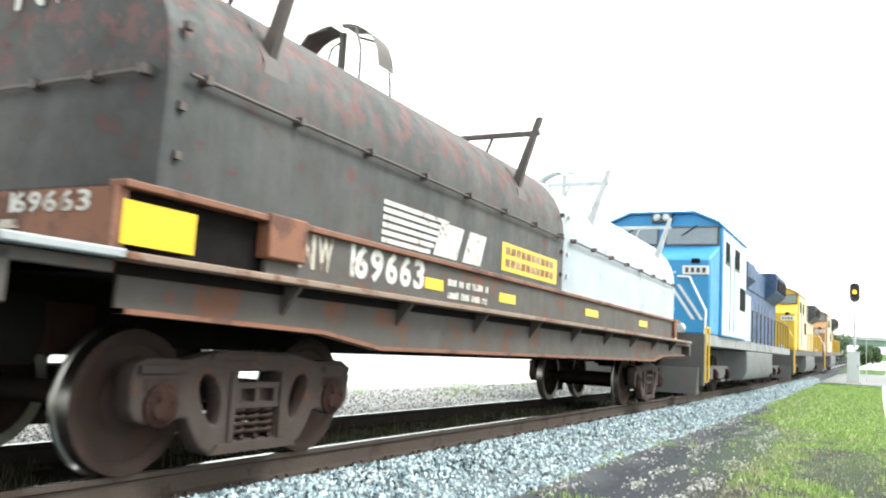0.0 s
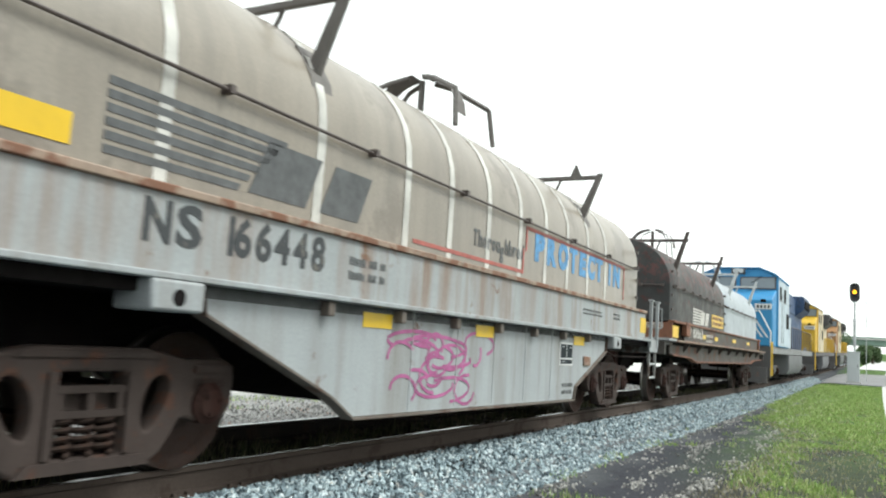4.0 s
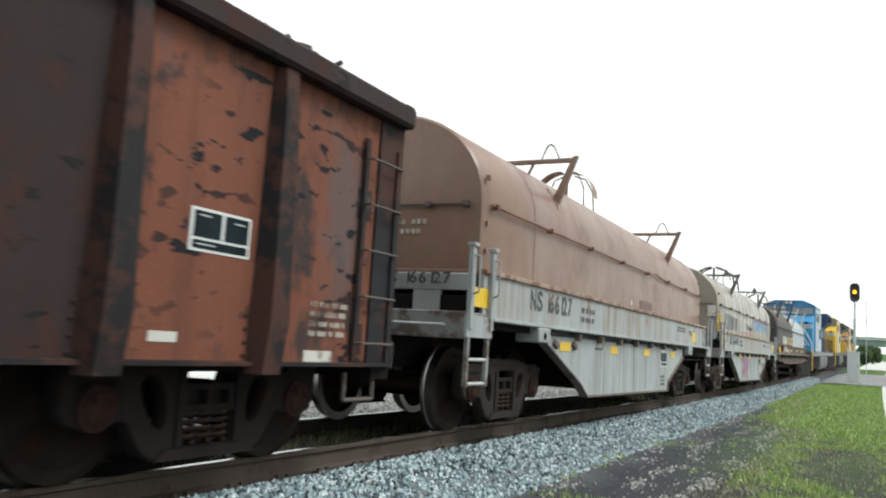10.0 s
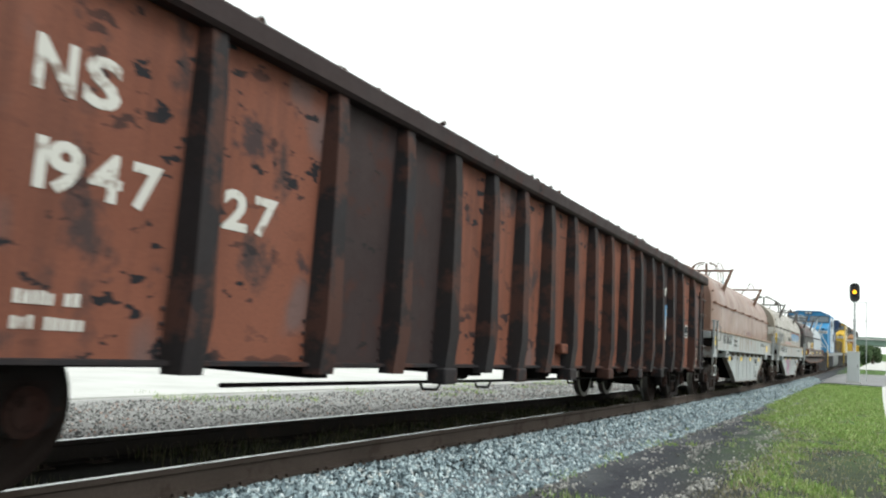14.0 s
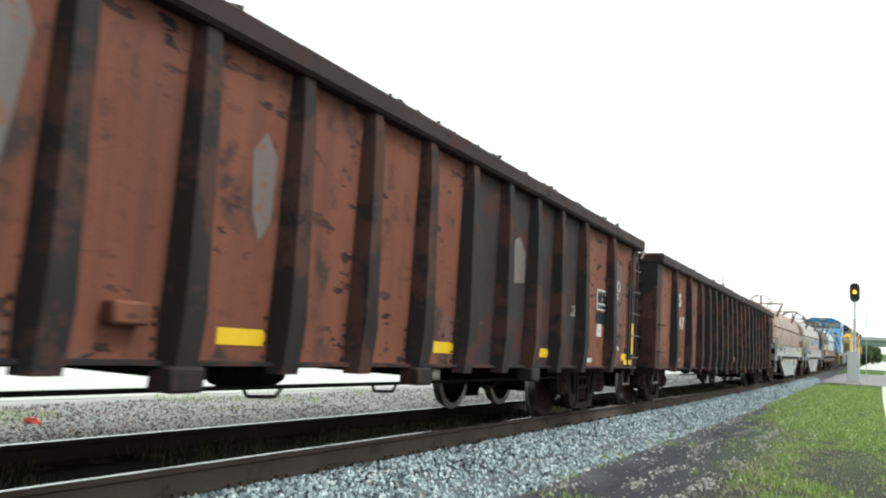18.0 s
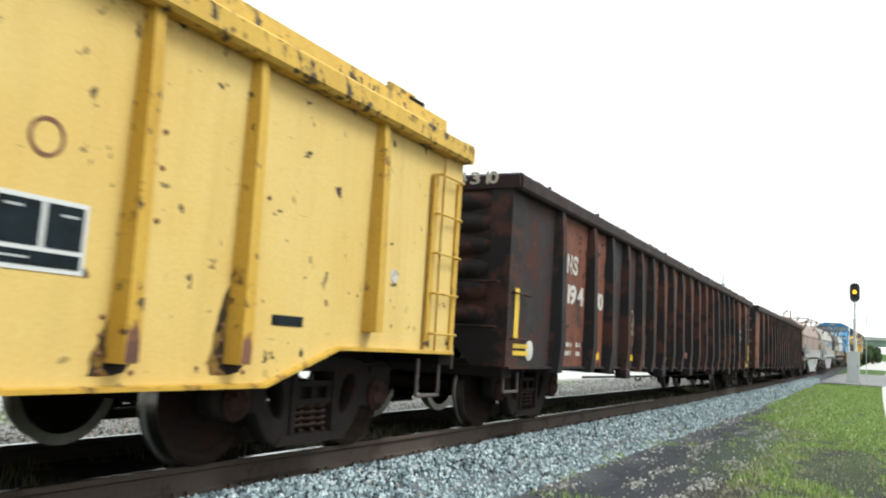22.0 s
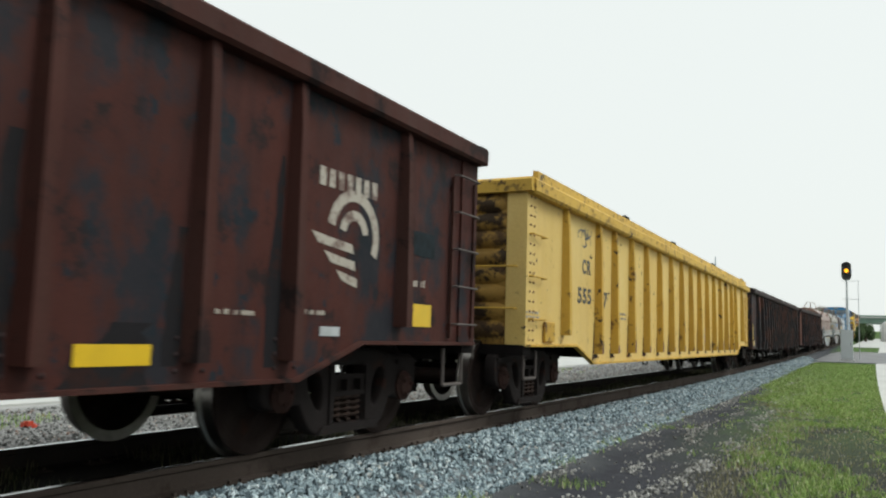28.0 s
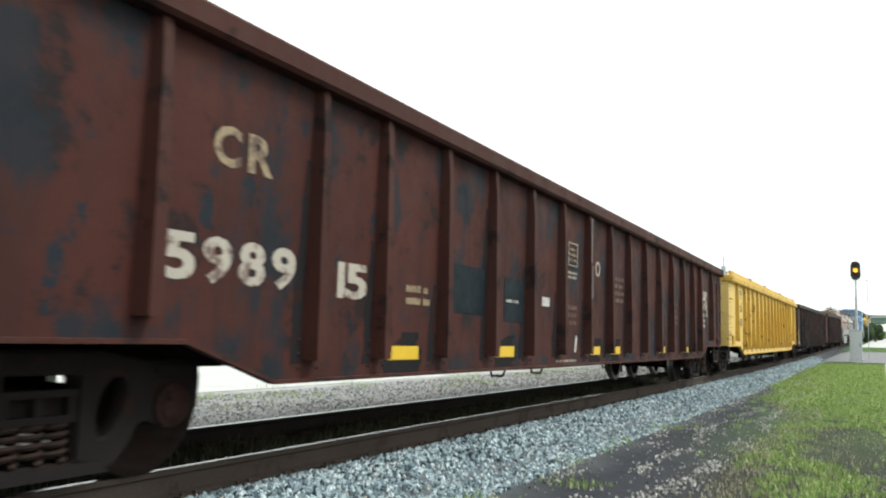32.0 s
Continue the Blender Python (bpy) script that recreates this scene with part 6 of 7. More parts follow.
def platform_end(car, s, y_end, y_hood, m, x=1.37, posts=True):
    """End platform with posts, steps and end sill."""
    y0, y1 = sorted((y_end, y_hood))
    part("end_platform", mbox(-x, x, y0, y1, 1.20, 1.27), m if m is M_FLAT else M_PLATFORM, car, bevel=0.008)
    part("end_sill", mbox(-x, x, min(y_end, y_end - s * 0.12), max(y_end, y_end - s * 0.12), 1.0, 1.26), m if m is M_FLAT else M_PLATFORM, car, bevel=0.012)
    part("draft_sill", mbox(-0.4, 0.4, min(y_end, y_end - s * 1.4), max(y_end, y_end - s * 1.4), 0.72, 1.05), M_BEAR, car)
    for sx in (1, -1):
        for dy in (0.06, 0.55) if posts else ():
            y = y_end - s * dy
            bm = B()
            prism(bm, [(sx * x, 1.1), (sx * (x + 0.05), 1.1), (sx * (x + 0.05), 1.92), (sx * x, 1.92)], "y", y - 0.04, y + 0.04)
            box(bm, min(sx * (x - 0.02), sx * (x + 0.07)), max(sx * (x - 0.02), sx * (x + 0.07)), y - 0.05, y + 0.05, 1.92, 1.96)
            post = part("handrail_post", bm, m, car, bevel=0.006)
            bm = B()
            pipe(bm, [(sx * (x + 0.05), y, 1.45), (sx * (x + 0.11), y, 1.47), (sx * (x + 0.11), y, 1.82), (sx * (x + 0.05), y, 1.84)], 0.011, 6)
            part("handle", bm, m, post)
        if not posts:
            continue
        part("step_plate", mbox(min(sx * x, sx * (x + 0.03)), max(sx * x, sx * (x + 0.03)), min(y_end, y_end - s * 0.6), max(y_end, y_end - s * 0.6), 1.02, 1.24), m, car)
        lad = part("ladder", mbox(min(sx * (x - 0.02), sx * (x + 0.02)), max(sx * (x - 0.02), sx * (x + 0.02)), y_end - s * 0.08 - 0.025, y_end - s * 0.08 + 0.025, 0.53, 1.05), M_PLATFORM, car)
        part("stile", mbox(min(sx * (x - 0.02), sx * (x + 0.02)), max(sx * (x - 0.02), sx * (x + 0.02)), y_end - s * 0.54 - 0.025, y_end - s * 0.54 + 0.025, 0.53, 1.05), M_PLATFORM, lad)
        for z in (0.56, 0.80):
            bm = B()
            rod(bm, (sx * x, y_end - s * 0.08, z), (sx * x, y_end - s * 0.54, z), 0.018, 8)
            part("rung", bm, M_GALV, lad)
        bm = B()
        pipe(bm, [(sx * 0.6, y_end + s * 0.0, 1.13), (sx * 0.6, y_end + s * 0.07, 1.13), (sx * 1.15, y_end + s * 0.07, 1.13), (sx * 1.15, y_end, 1.13)], 0.014)
        part("grab_iron", bm, M_GALV, car)


def coil_car(name, label, front, rear, hood_span, trucks, belly, hood_m, frame_m, brackets, ear, kink=None):
    mid, half = (front + rear) / 2, (front - rear) / 2
    car = thing(name, label, "coil wagon", "wagons of the train")
    MOVING.append((car, mid))
    x = 1.37
    fb0, fb1, ft0, ft1 = (v - mid for v in belly)
    for sx in (1, -1):
        bm = B()
        prism(bm, [(sx * (x - 0.06), 1.24), (sx * x, 1.24), (sx * x, 1.68), (sx * (x - 0.06), 1.68)], "y", hood_span[1] - mid - 0.15, hood_span[0] - mid + 0.15)
        part("side_sill", bm, M_SILL, car)
        part("sill_lip", mbox(min(sx * (x - 0.10), sx * (x + 0.03)), max(sx * (x - 0.10), sx * (x + 0.03)), hood_span[1] - mid - 0.15, hood_span[0] - mid + 0.15, 1.68, 1.735), M_SILLTOP, car, "rusty lip under the hood", bevel=0.01)
        part("sill_flange", mbox(min(sx * (x - 0.1), sx * (x + 0.05)), max(sx * (x - 0.1), sx * (x + 0.05)), -half + 0.6, half - 0.6, 1.20, 1.24), M_GREY, car, bevel=0.008)
        bm = B()
        prism(bm, [(ft0, 1.2), (ft0 + 0.03, 1.03), (fb0 - 0.32, 0.51), (fb0, 0.33), (fb1, 0.30), (fb1 + 0.06, 0.48), (ft1 - 0.03, 0.98), (ft1, 1.2)], "x", sx * (x - 0.075), sx * (x - 0.06))
        part("belly_plate", bm, M_GREY, car, smooth=0)
        bm = B()
        rows = [[(sx * (x - 0.14), y, z), (sx * (x - 0.02), y, z), (sx * (x - 0.02), y, z - 0.02), (sx * (x - 0.14), y, z - 0.02)] for y, z in ((ft0, 1.17), (ft0 + 0.03, 1.03), (fb0 - 0.32, 0.505), (fb0, 0.325), (fb1, 0.295), (fb1 + 0.06, 0.475), (ft1 - 0.03, 0.975), (ft1, 1.17))]
        strip(bm, rows)
        part("belly_flange", bm, M_EDGE, car)
        for k in range(8):
            y = ft1 - 1.0 - k * 1.045
            if y < ft0 + 0.6:
                continue
            part("stake_pocket", mbox(min(sx * (x - 0.07), sx * (x + 0.02)), max(sx * (x - 0.07), sx * (x + 0.02)), y - 0.04, y + 0.04, 1.085, 1.19), M_EDGE, car, "small rust-stained stake pocket", bevel=0.01)
        for k in range(1, 6):
            y = fb0 + (fb1 - fb0) * k / 6
            part("weld_seam", mbox(min(sx * (x - 0.065), sx * (x - 0.055)), max(sx * (x - 0.065), sx * (x - 0.055)), y - 0.012, y + 0.012, 0.34, 1.2), M_GREY, car)
        for y in (ft0 - 0.28, ft1 + 0.28):
            bm = B()
            box(bm, min(sx * (x - 0.25), sx * (x + 0.06)), max(sx * (x - 0.25), sx * (x + 0.06)), y - 0.2, y + 0.2, 1.02, 1.2)
            jk = part("jacking_pad", bm, M_GREY, car, bevel=0.02)
            bm = B()
            lathe(bm, [(0.05, 0), (0.05, 0.004)], "x", (sx * (x + 0.058), y, 1.1), 12)
            part("socket", bm, M_UNDER, jk)
    part("trough", mbox(-x + 0.1, x - 0.1, fb0 + 0.3, fb1 - 0.3, 0.4, 1.6), M_UNDER, car)
    part("deck", mbox(-x + 0.06, x - 0.06, -half + 0.2, half - 0.2, 1.12, 1.2), M_UNDER, car)
    part("centre_sill", mbox(-0.36, 0.36, -half + 0.2, half - 0.2, 0.75, 1.12), M_UNDER, car)
    for s, e, hs in ((1, half, hood_span[0] - mid), (-1, -half, hood_span[1] - mid)):
        platform_end(car, s, e, hs, M_GREY)
        part("end_bulkhead", mbox(-x + 0.02, x - 0.02, min(hs + s * 0.16, hs + s * 0.22), max(hs + s * 0.16, hs + s * 0.22), 1.27, 1.45), M_UNDER, car)
        part("name_board", mbox(-x + 0.25, x - 0.1, min(hs + s * 0.17, hs + s * 0.25), max(hs + s * 0.17, hs + s * 0.25), 1.5, 1.68), M_GREY, car, bevel=0.01)
        for sx in (1, -1):
            part("board_leg", mbox(sx * 0.75 - 0.16, sx * 0.75 + 0.16, min(hs + s * 0.18, hs + s * 0.24), max(hs + s * 0.18, hs + s * 0.24), 1.2, 1.5), M_GREY, car)
    if kink:
        bm = B()
        lathe(bm, [(0.245, -0.02), (0.265, 0.0), (0.245, 0.02), (0.225, 0.0), (0.245, -0.02)], "y", (-0.62, -half + 0.08, 1.95), 24, False)
        lathe(bm, [(0.06, -0.03), (0.06, 0.06)], "y", (-0.62, -half + 0.08, 1.95), 12)
        for k in range(4):
            rod(bm, (-0.62, -half + 0.08, 1.95), (-0.62 + 0.26 * math.cos(k * 1.57), -half + 0.08, 1.95 + 0.26 * math.sin(k * 1.57)), 0.014)
        part("brake_wheel", bm, M_PIPE, car, "dark steel hand brake wheel")
        part("brake_stand", mbox(-0.82, -0.40, -half + 0.14, -half + 0.34, 1.27, 2.18), M_PIPE, car, bevel=0.03)
        bm = B()
        pipe(bm, [(-0.30, -half + 0.1, 1.27), (-0.30, -half + 0.1, 2.26), (-0.36, -half + 0.1, 2.32), (-0.80, -half + 0.1, 2.32)], 0.035, 8)
        part("stand_rail", bm, M_GREY, car, "bent grey rail beside the brake wheel")
    hd = hood(car, hood_span[1] - mid, hood_span[0] - mid, hood_m, brackets=[b - mid for b in brackets], ear=ear - mid, frame_m=frame_m, kink=kink - mid if kink else None, label="arched steel hood over the load")
    for y in trucks:
        running_gear(car, y - mid, hood_m is M_HOOD_TAN, True)
    end_gear(car, half)
    return car, mid, half, hd


def stripe_logo(car, y0, z_top, w, h, material, x, slope=0.0):
    """An emblem of six stripes and two slanted blocks, as plain shapes."""
    hh = h / 11
    for k in range(6):
        bm = B()
        z = z_top - 2 * k * hh
        prism(bm, [(y0, z), (y0 + w * 0.62 - 0.036 * w * k, z), (y0 + w * 0.62 - 0.036 * w * (k + 0.5) + 0.02, z - hh * 1.25), (y0, z - hh * 1.25)], "x", x - 0.001, x + 0.002)
        part("emblem_stripe", bm, material, car, smooth=0)
    for a, b in ((0.47, 0.76), (0.79, 1.04)):
        bm = B()
        prism(bm, [(y0 + w * a, z_top - h), (y0 + w * a + 0.07 * w, z_top - 0.08 * h), (y0 + w * b + 0.03 * w, z_top - 0.08 * h), (y0 + w * b - 0.04 * w, z_top - h)], "x", x - 0.001, x + 0.002)
        part("emblem_block", bm, material, car, smooth=0)


# C2
c2, m2, h2, hd2 = coil_car("coil_wagon", "grey coil wagon with a weathered tan hood", 1.4, -12.42, (0.4, -12.05), (-0.54, -10.68), (-8.5, -3.16, -10.2, -1.68), M_HOOD_TAN, M_BRACKET, (-9.02, -2.4), -5.5)
straps(hd2, [v - m2 for v in (-10.55, -9.05, -7.75, -6.9, -6.0, -5.1, -4.25, -3.4, -2.5, -1.6)])
stripe_logo(c2, -10.95 - m2, 2.27, 2.45, 0.42, M_DECAL_G, 1.243)
marks(c2, m2, "NS", -10.75, 1.34, 0.45, 0.33, M_DECAL_K, 1.372)
marks(c2, m2, "166448", -10.13, 1.34, 1.06, 0.33, M_DECAL_K, 1.372)
for words, u, w in (("P", -4.62, 0.33), ("R", -4.20, 0.36), ("O", -3.76, 0.40), ("T", -3.30, 0.34), ("E", -2.89, 0.31), ("C", -2.50, 0.37), ("T", -2.08, 0.34), ("I", -1.42, 0.10), ("N", -1.17, 0.39)):
    lettering("slogan_letter", words, 0.46, M_DECAL_B, c2, u - m2, 1.244, 1.95, width=w, label="large blue letter on the hood", heavy=3.2)
bars("red_line", [(-7.6 - m2, -4.98 - m2, 1.82, 1.86), (-4.85 - m2, -0.5 - m2, 2.36, 2.4), (-0.54 - m2, -0.5 - m2, 1.85, 2.4)], M_DECAL_R, c2, 1.244, "thin red border line")
bars("red_line", [(-5.0 - m2, -4.96 - m2, 1.82, 2.12), (-4.92 - m2, -4.88 - m2, 2.1, 2.4)], M_DECAL_R, c2, 1.244)
marks(c2, m2, "Thoroughbred", -6.36, 1.93, 1.38, 0.24, M_DECAL_G, 1.244)
stencil(c2, -3.6 - m2, -3.15 - m2, 0.36, 0.54, M_DECAL_G, 1.313, 2, 45)
part("bracket", mbox(1.31, 1.335, -2.76 - m2, -2.46 - m2, 0.75, 0.88), M_SILLTOP, c2, bevel=0.01)
bars("warning_panel", [(-11.8 - m2, -11.15 - m2, 1.83, 2.0)], M_DECAL_Y, c2, 1.243, "yellow warning panel")
stencil(c2, -8.75 - m2, -8.2 - m2, 1.36, 1.58, M_DECAL_G, 1.372, 2, 41)
stencil(c2, -3.0 - m2, -2.1 - m2, 1.46, 1.56, M_DECAL_G, 1.372, 2, 42)
stencil(c2, -1.5 - m2, -1.1 - m2, 1.46, 1.58, M_DECAL_G, 1.372, 2, 43)
reflectors(c2, m2, (-8.2, -6.1, -2.97), 1.09, 1.314, 0.44, 0.12)
bars("reflector", [(-12.27 - m2, -11.9 - m2, 1.37, 1.62), (0.18 - m2, 0.56 - m2, 1.34, 1.6)], M_DECAL_Y, c2, 1.372, "yellow reflective panel")
data_plate(c2, -3.48 - m2, 0.9, 0.52, 0.3, 1.313)
scrawl("graffiti", c2, -8.2 - m2, -5.9 - m2, 0.4, 1.05, M_PINK, 1.313, 22, 11, 0.016, "faded purple graffiti")
end_marks(c2, "NS 166448", 0.2, 1.53, 0.95, 0.17, M_DECAL_K, -12.35 - m2)
bm = B()
strip(bm, [[(0.02 + dx, -12.105 - m2, 1.75 + (3.51 - 1.75) * k / 6) for k in range(7)] for dx in (-0.06, 0.06)])
part("end_tape", bm, M_WHITE, c2, "pale tape down the hood end")
bars("paper_note", [(-12.2 - m2, -12.0 - m2, 1.95, 2.0)], M_DECAL_W, c2, 1.243)
part("card", mbox(0.98, 1.2, -12.12 - m2, -12.105 - m2, 2.12, 2.42), M_DECAL_W, c2, "white card on the hood end")
part("flag", mbox(-1.3, -1.24, -12.3 - m2, -12.24 - m2, 1.75, 2.12), M_DECAL_Y, c2, "yellow tag")
part("flag", mbox(1.3, 1.36, -12.3 - m2, -12.24 - m2, 1.75, 2.15), M_DECAL_Y, c2, "yellow tag")
# C3
c3, m3, h3, hd3 = coil_car("coil_wagon", "grey coil wagon with a red-brown hood", -13.9, -27.82, (-14.72, -27.27), (-15.93, -26.0), (-23.68, -18.44, -25.45, -16.95), M_HOOD_BROWN, M_HOOD_BROWN, (-24.65, -17.8), -21.2, -19.6)
marks(c3, m3, "NS", -26.12, 1.34, 0.41, 0.33, M_DECAL_K, 1.372)
marks(c3, m3, "166127", -25.57, 1.34, 0.95, 0.33, M_DECAL_K, 1.372)
stencil(c3, -24.2 - m3, -23.6 - m3, 1.33, 1.58, M_DECAL_G, 1.372, 2, 51)
stencil(c3, -17.9 - m3, -17.0 - m3, 1.48, 1.6, M_DECAL_G, 1.372, 2, 52)
stencil(c3, -16.6 - m3, -16.2 - m3, 1.44, 1.56, M_DECAL_G, 1.372, 2, 53)
reflectors(c3, m3, (-24.65, -22.3, -20.17, -17.95), 1.0, 1.314, 0.42, 0.12)
bars("reflector", [(-27.65 - m3, -27.27 - m3, 1.33, 1.53), (-16.27 - m3, -15.9 - m3, 1.3, 1.53)], M_DECAL_Y, c3, 1.372, "yellow reflective panel")
data_plate(c3, -18.8 - m3, 0.9, 0.52, 0.3, 1.313)
bars("darker_patch", [(-20.5 - m3, -19.6 - m3, 1.75, 1.93)], M_PURPLE, c3, 1.243, "purple-brown paint patch")
bars("white_chip", [(-21.15 - m3, -21.05 - m3, 1.8, 1.88)], M_DECAL_W, c3, 1.243)
bm = B()
prism(bm, [(-20.55 - m3, 1.5), (-20.4 - m3, 1.5), (-20.475 - m3, 1.62)], "x", 1.37, 1.373)
part("red_mark", bm, M_DECAL_R, c3, "small red triangle")
stencil(c3, -19.0 - m3, -18.67 - m3, 0.38, 0.6, M_DECAL_G, 1.313, 3, 55)
stencil(c3, -23.3 - m3, -22.9 - m3, 0.98, 1.03, M_DECAL_G, 1.316, 1, 54)
end_marks(c3, "NS 166127", 0.2, 1.53, 0.85, 0.17, M_DECAL_K, -27.56 - m3)
bm = B()
for a, b, z in ((-0.2, 0.25, 2.2), (0.4, 0.95, 2.24), (-0.2, 0.0, 2.1), (0.4, 0.95, 2.13)):
    n = int((b - a) / 0.07)
    for k in range(n):
        if (k * 7 + int(z * 100)) % 5:
            box(bm, a - 0.3 + 0.07 * k, a - 0.3 + 0.07 * k + 0.045, -27.285 - m3, -27.272 - m3, z, z + 0.055)
tagged(part("stencil", bm, M_DECAL_C, c3, "small pale stencilled lines on the hood end"), kind="stuff")
for u in (-25.75,):
    bm = B()
    strip(bm, [[(p * 1.003, u + dy - m3, z + 0.003) for p, z in hood_profile(1.24, 1.71, 2.45, 3.53)[:14]] for dy in (-0.006, 0.006)])
    part("seam", bm, M_BEAR, hd3, "darker welded seam of the hood", smooth=60)
for u in (-25.05, -24.3):
    bm = B()
    prism(bm, [(u - 0.1 - m3, 1.02), (u - 0.04 - m3, 1.08), (u + 0.05 - m3, 1.05), (u + 0.1 - m3, 0.98), (u + 0.02 - m3, 0.96)], "x", 1.3, 1.35)
    part("hook", bm, M_PIPE, c3, "dark steel tie-down hook", bevel=0.01)
for car, y in ((c2, -12.36 - m2), (c3, -27.57 - m3)):
    plate = part("data_board", mbox(-0.19, 0.15, y - 0.012, y, 1.29, 1.64), M_GREY, car, "pale board of worn stencilled lines", bevel=0.006)
    for k in range(4):
        part("text_bar", mbox(-0.13 + 0.03 * (k % 2), 0.09, y - 0.016, y - 0.0125, 1.34 + 0.075 * k, 1.37 + 0.075 * k), M_DECAL_K, plate)
part("rust_scab", mbox(1.368, 1.374, -15.05 - m3, -14.58 - m3, 1.26, 1.67), M_PLATFORM, c3, "rusted corner of the side sill")
# C1: flat frame with two hoods
FR1, RE1 = 18.55, 2.2
m1, h1 = (FR1 + RE1) / 2, (FR1 - RE1) / 2
c1 = thing("coil_wagon", "black coil wagon with one black and one silver hood", "coil wagon", "wagons of the train")
MOVING.append((c1, m1))
for sx in (1, -1):
    part("deck_edge", mbox(min(sx * 1.2, sx * 1.47), max(sx * 1.2, sx * 1.47), -h1 + 0.7, h1 - 0.4, 1.27, 1.315), M_FLANGE, c1, "rusty deck edge", bevel=0.008)
    bm = B()
    prism(bm, [(-h1 + 0.8, 1.27), (-h1 + 0.8, 1.02), (-h1 + 2.6, 0.98), (-h1 + 3.4, 0.88), (h1 - 3.4, 0.88), (h1 - 2.6, 0.98), (h1 - 0.6, 1.02), (h1 - 0.6, 1.27)], "x", sx * 1.26, sx * 1.285)
    part("side_sill", bm, M_FLAT, c1, smooth=0)
    bm = B()
    strip(bm, [[(sx * 1.24, y, z), (sx * 1.36, y, z), (sx * 1.36, y, z - 0.03), (sx * 1.24, y, z - 0.03)] for y, z in ((-h1 + 0.8, 1.02), (-h1 + 2.6, 0.98), (-h1 + 3.4, 0.88), (h1 - 3.4, 0.88), (h1 - 2.6, 0.98), (h1 - 0.6, 1.02))])
    part("sill_flange", bm, M_RUSTPL, c1)
    part("trough_side", mbox(min(sx * 1.32, sx * 1.36), max(sx * 1.32, sx * 1.36), 4.1 - m1, 17.0 - m1, 1.315, 1.66), M_FLAT, c1)
    part("trough_lip", mbox(min(sx * 1.26, sx * 1.4), max(sx * 1.26, sx * 1.4), 2.9 - m1, 17.3 - m1, 1.66, 1.705), M_RUSTPL, c1, bevel=0.008)
    for k in range(9):
        y = -h1 + 2.2 + k * (2 * h1 - 4.0) / 8
        bm = B()
        prism(bm, [(sx * 1.285, 1.26), (sx * 1.44, 1.26), (sx * 1.285, 1.06)], "y", y - 0.02, y + 0.02)
        part("gusset", bm, M_FLAT, c1)
    part("post", mbox(min(sx * 1.3, sx * 1.42), max(sx * 1.3, sx * 1.42), 4.05 - m1, 4.45 - m1, 1.42, 1.72), M_RUSTPL, c1, "rusty corner post", bevel=0.015)
    part("post", mbox(min(sx * 1.3, sx * 1.42), max(sx * 1.3, sx * 1.42), 16.6 - m1, 16.8 - m1, 1.34, 1.72), M_RUSTPL, c1, "rusty corner post", bevel=0.015)
part("deck", mbox(-1.3, 1.3, -h1 + 0.2, h1 - 0.2, 1.2, 1.29), M_UNDER, c1)
part("centre_sill", mbox(-0.36, 0.36, -h1 + 0.1, h1 - 0.1, 0.78, 1.2), M_UNDER, c1)
part("trough", mbox(-1.3, 1.3, 3.0 - m1, 17.0 - m1, 1.3, 1.7), M_UNDER, c1)
part("deck_plate", mbox(-1.46, 1.46, 2.2 - m1, 2.9 - m1, 1.275, 1.325), M_GREY, c1, "pale worn deck plate", bevel=0.01)
part("trough_end", mbox(-1.36, 1.36, 2.86 - m1, 2.95 - m1, 1.3, 1.66), M_RUSTPL, c1)
part("trough_end", mbox(-1.36, 1.36, 17.0 - m1, 17.08 - m1, 1.3, 1.66), M_RUSTPL, c1)
platform_end(c1, -1, -h1, 2.9 - m1, M_FLAT, posts=False)
platform_end(c1, 1, h1, 17.0 - m1, M_FLAT, posts=False)
hb = hood(c1, 3.27 - m1, 10.28 - m1, M_HOOD_BLACK, hw=1.22, crown=3.5, brackets=[4.25 - m1, 8.85 - m1], ear=6.6 - m1, frame_m=M_PIPE, label="black hood with peeling red-rust paint")
hw_ = hood(c1, 10.32 - m1, 17.4 - m1, M_HOOD_WHITE, hw=1.22, crown=3.5, brackets=[11.8 - m1, 16.2 - m1], ear=13.6 - m1, frame_m=M_GALV, label="silver painted hood")
stripe_logo(c1, 5.7 - m1, 2.13, 1.96, 0.36, M_DECAL_W, 1.223)
bars("warning_panel", [(8.23 - m1, 10.03 - m1, 1.8, 2.12)], M_DECAL_Y, c1, 1.223, "yellow warning panel")
bars("warning_text", [(8.33 - m1 + 0.16 * k, 8.45 - m1 + 0.16 * k, z, z + 0.09) for k in range(10) for z in (1.85, 1.99)], M_SILLTOP, c1, 1.227)
marks(c1, m1, "NW", 4.42, 1.345, 0.42, 0.34, M_DECAL_C, 1.362)
marks(c1, m1, "169663", 5.0, 1.345, 1.22, 0.34, M_DECAL_W, 1.362)
bars("reflector", [(6.25 - m1, 6.6 - m1, 1.42, 1.52), (7.9 - m1, 8.35 - m1, 1.42, 1.52), (10.9 - m1, 11.5 - m1, 1.45, 1.55), (13.9 - m1, 14.5 - m1, 1.45, 1.55)], M_DECAL_Y, c1, 1.363, "yellow reflective strips")
bars("reflector", [(2.92 - m1, 3.45 - m1, 1.36, 1.6), (16.85 - m1, 17.05 - m1, 1.3, 1.6)], M_DECAL_Y, c1, 1.363, "yellow reflective panel")
stencil(c1, 6.7 - m1, 7.6 - m1, 1.34, 1.58, M_DECAL_W, 1.363, 2, 61)
end_marks(c1, "NW", -0.35, 2.95, 0.7, 0.40, M_DECAL_W, 3.255 - m1)
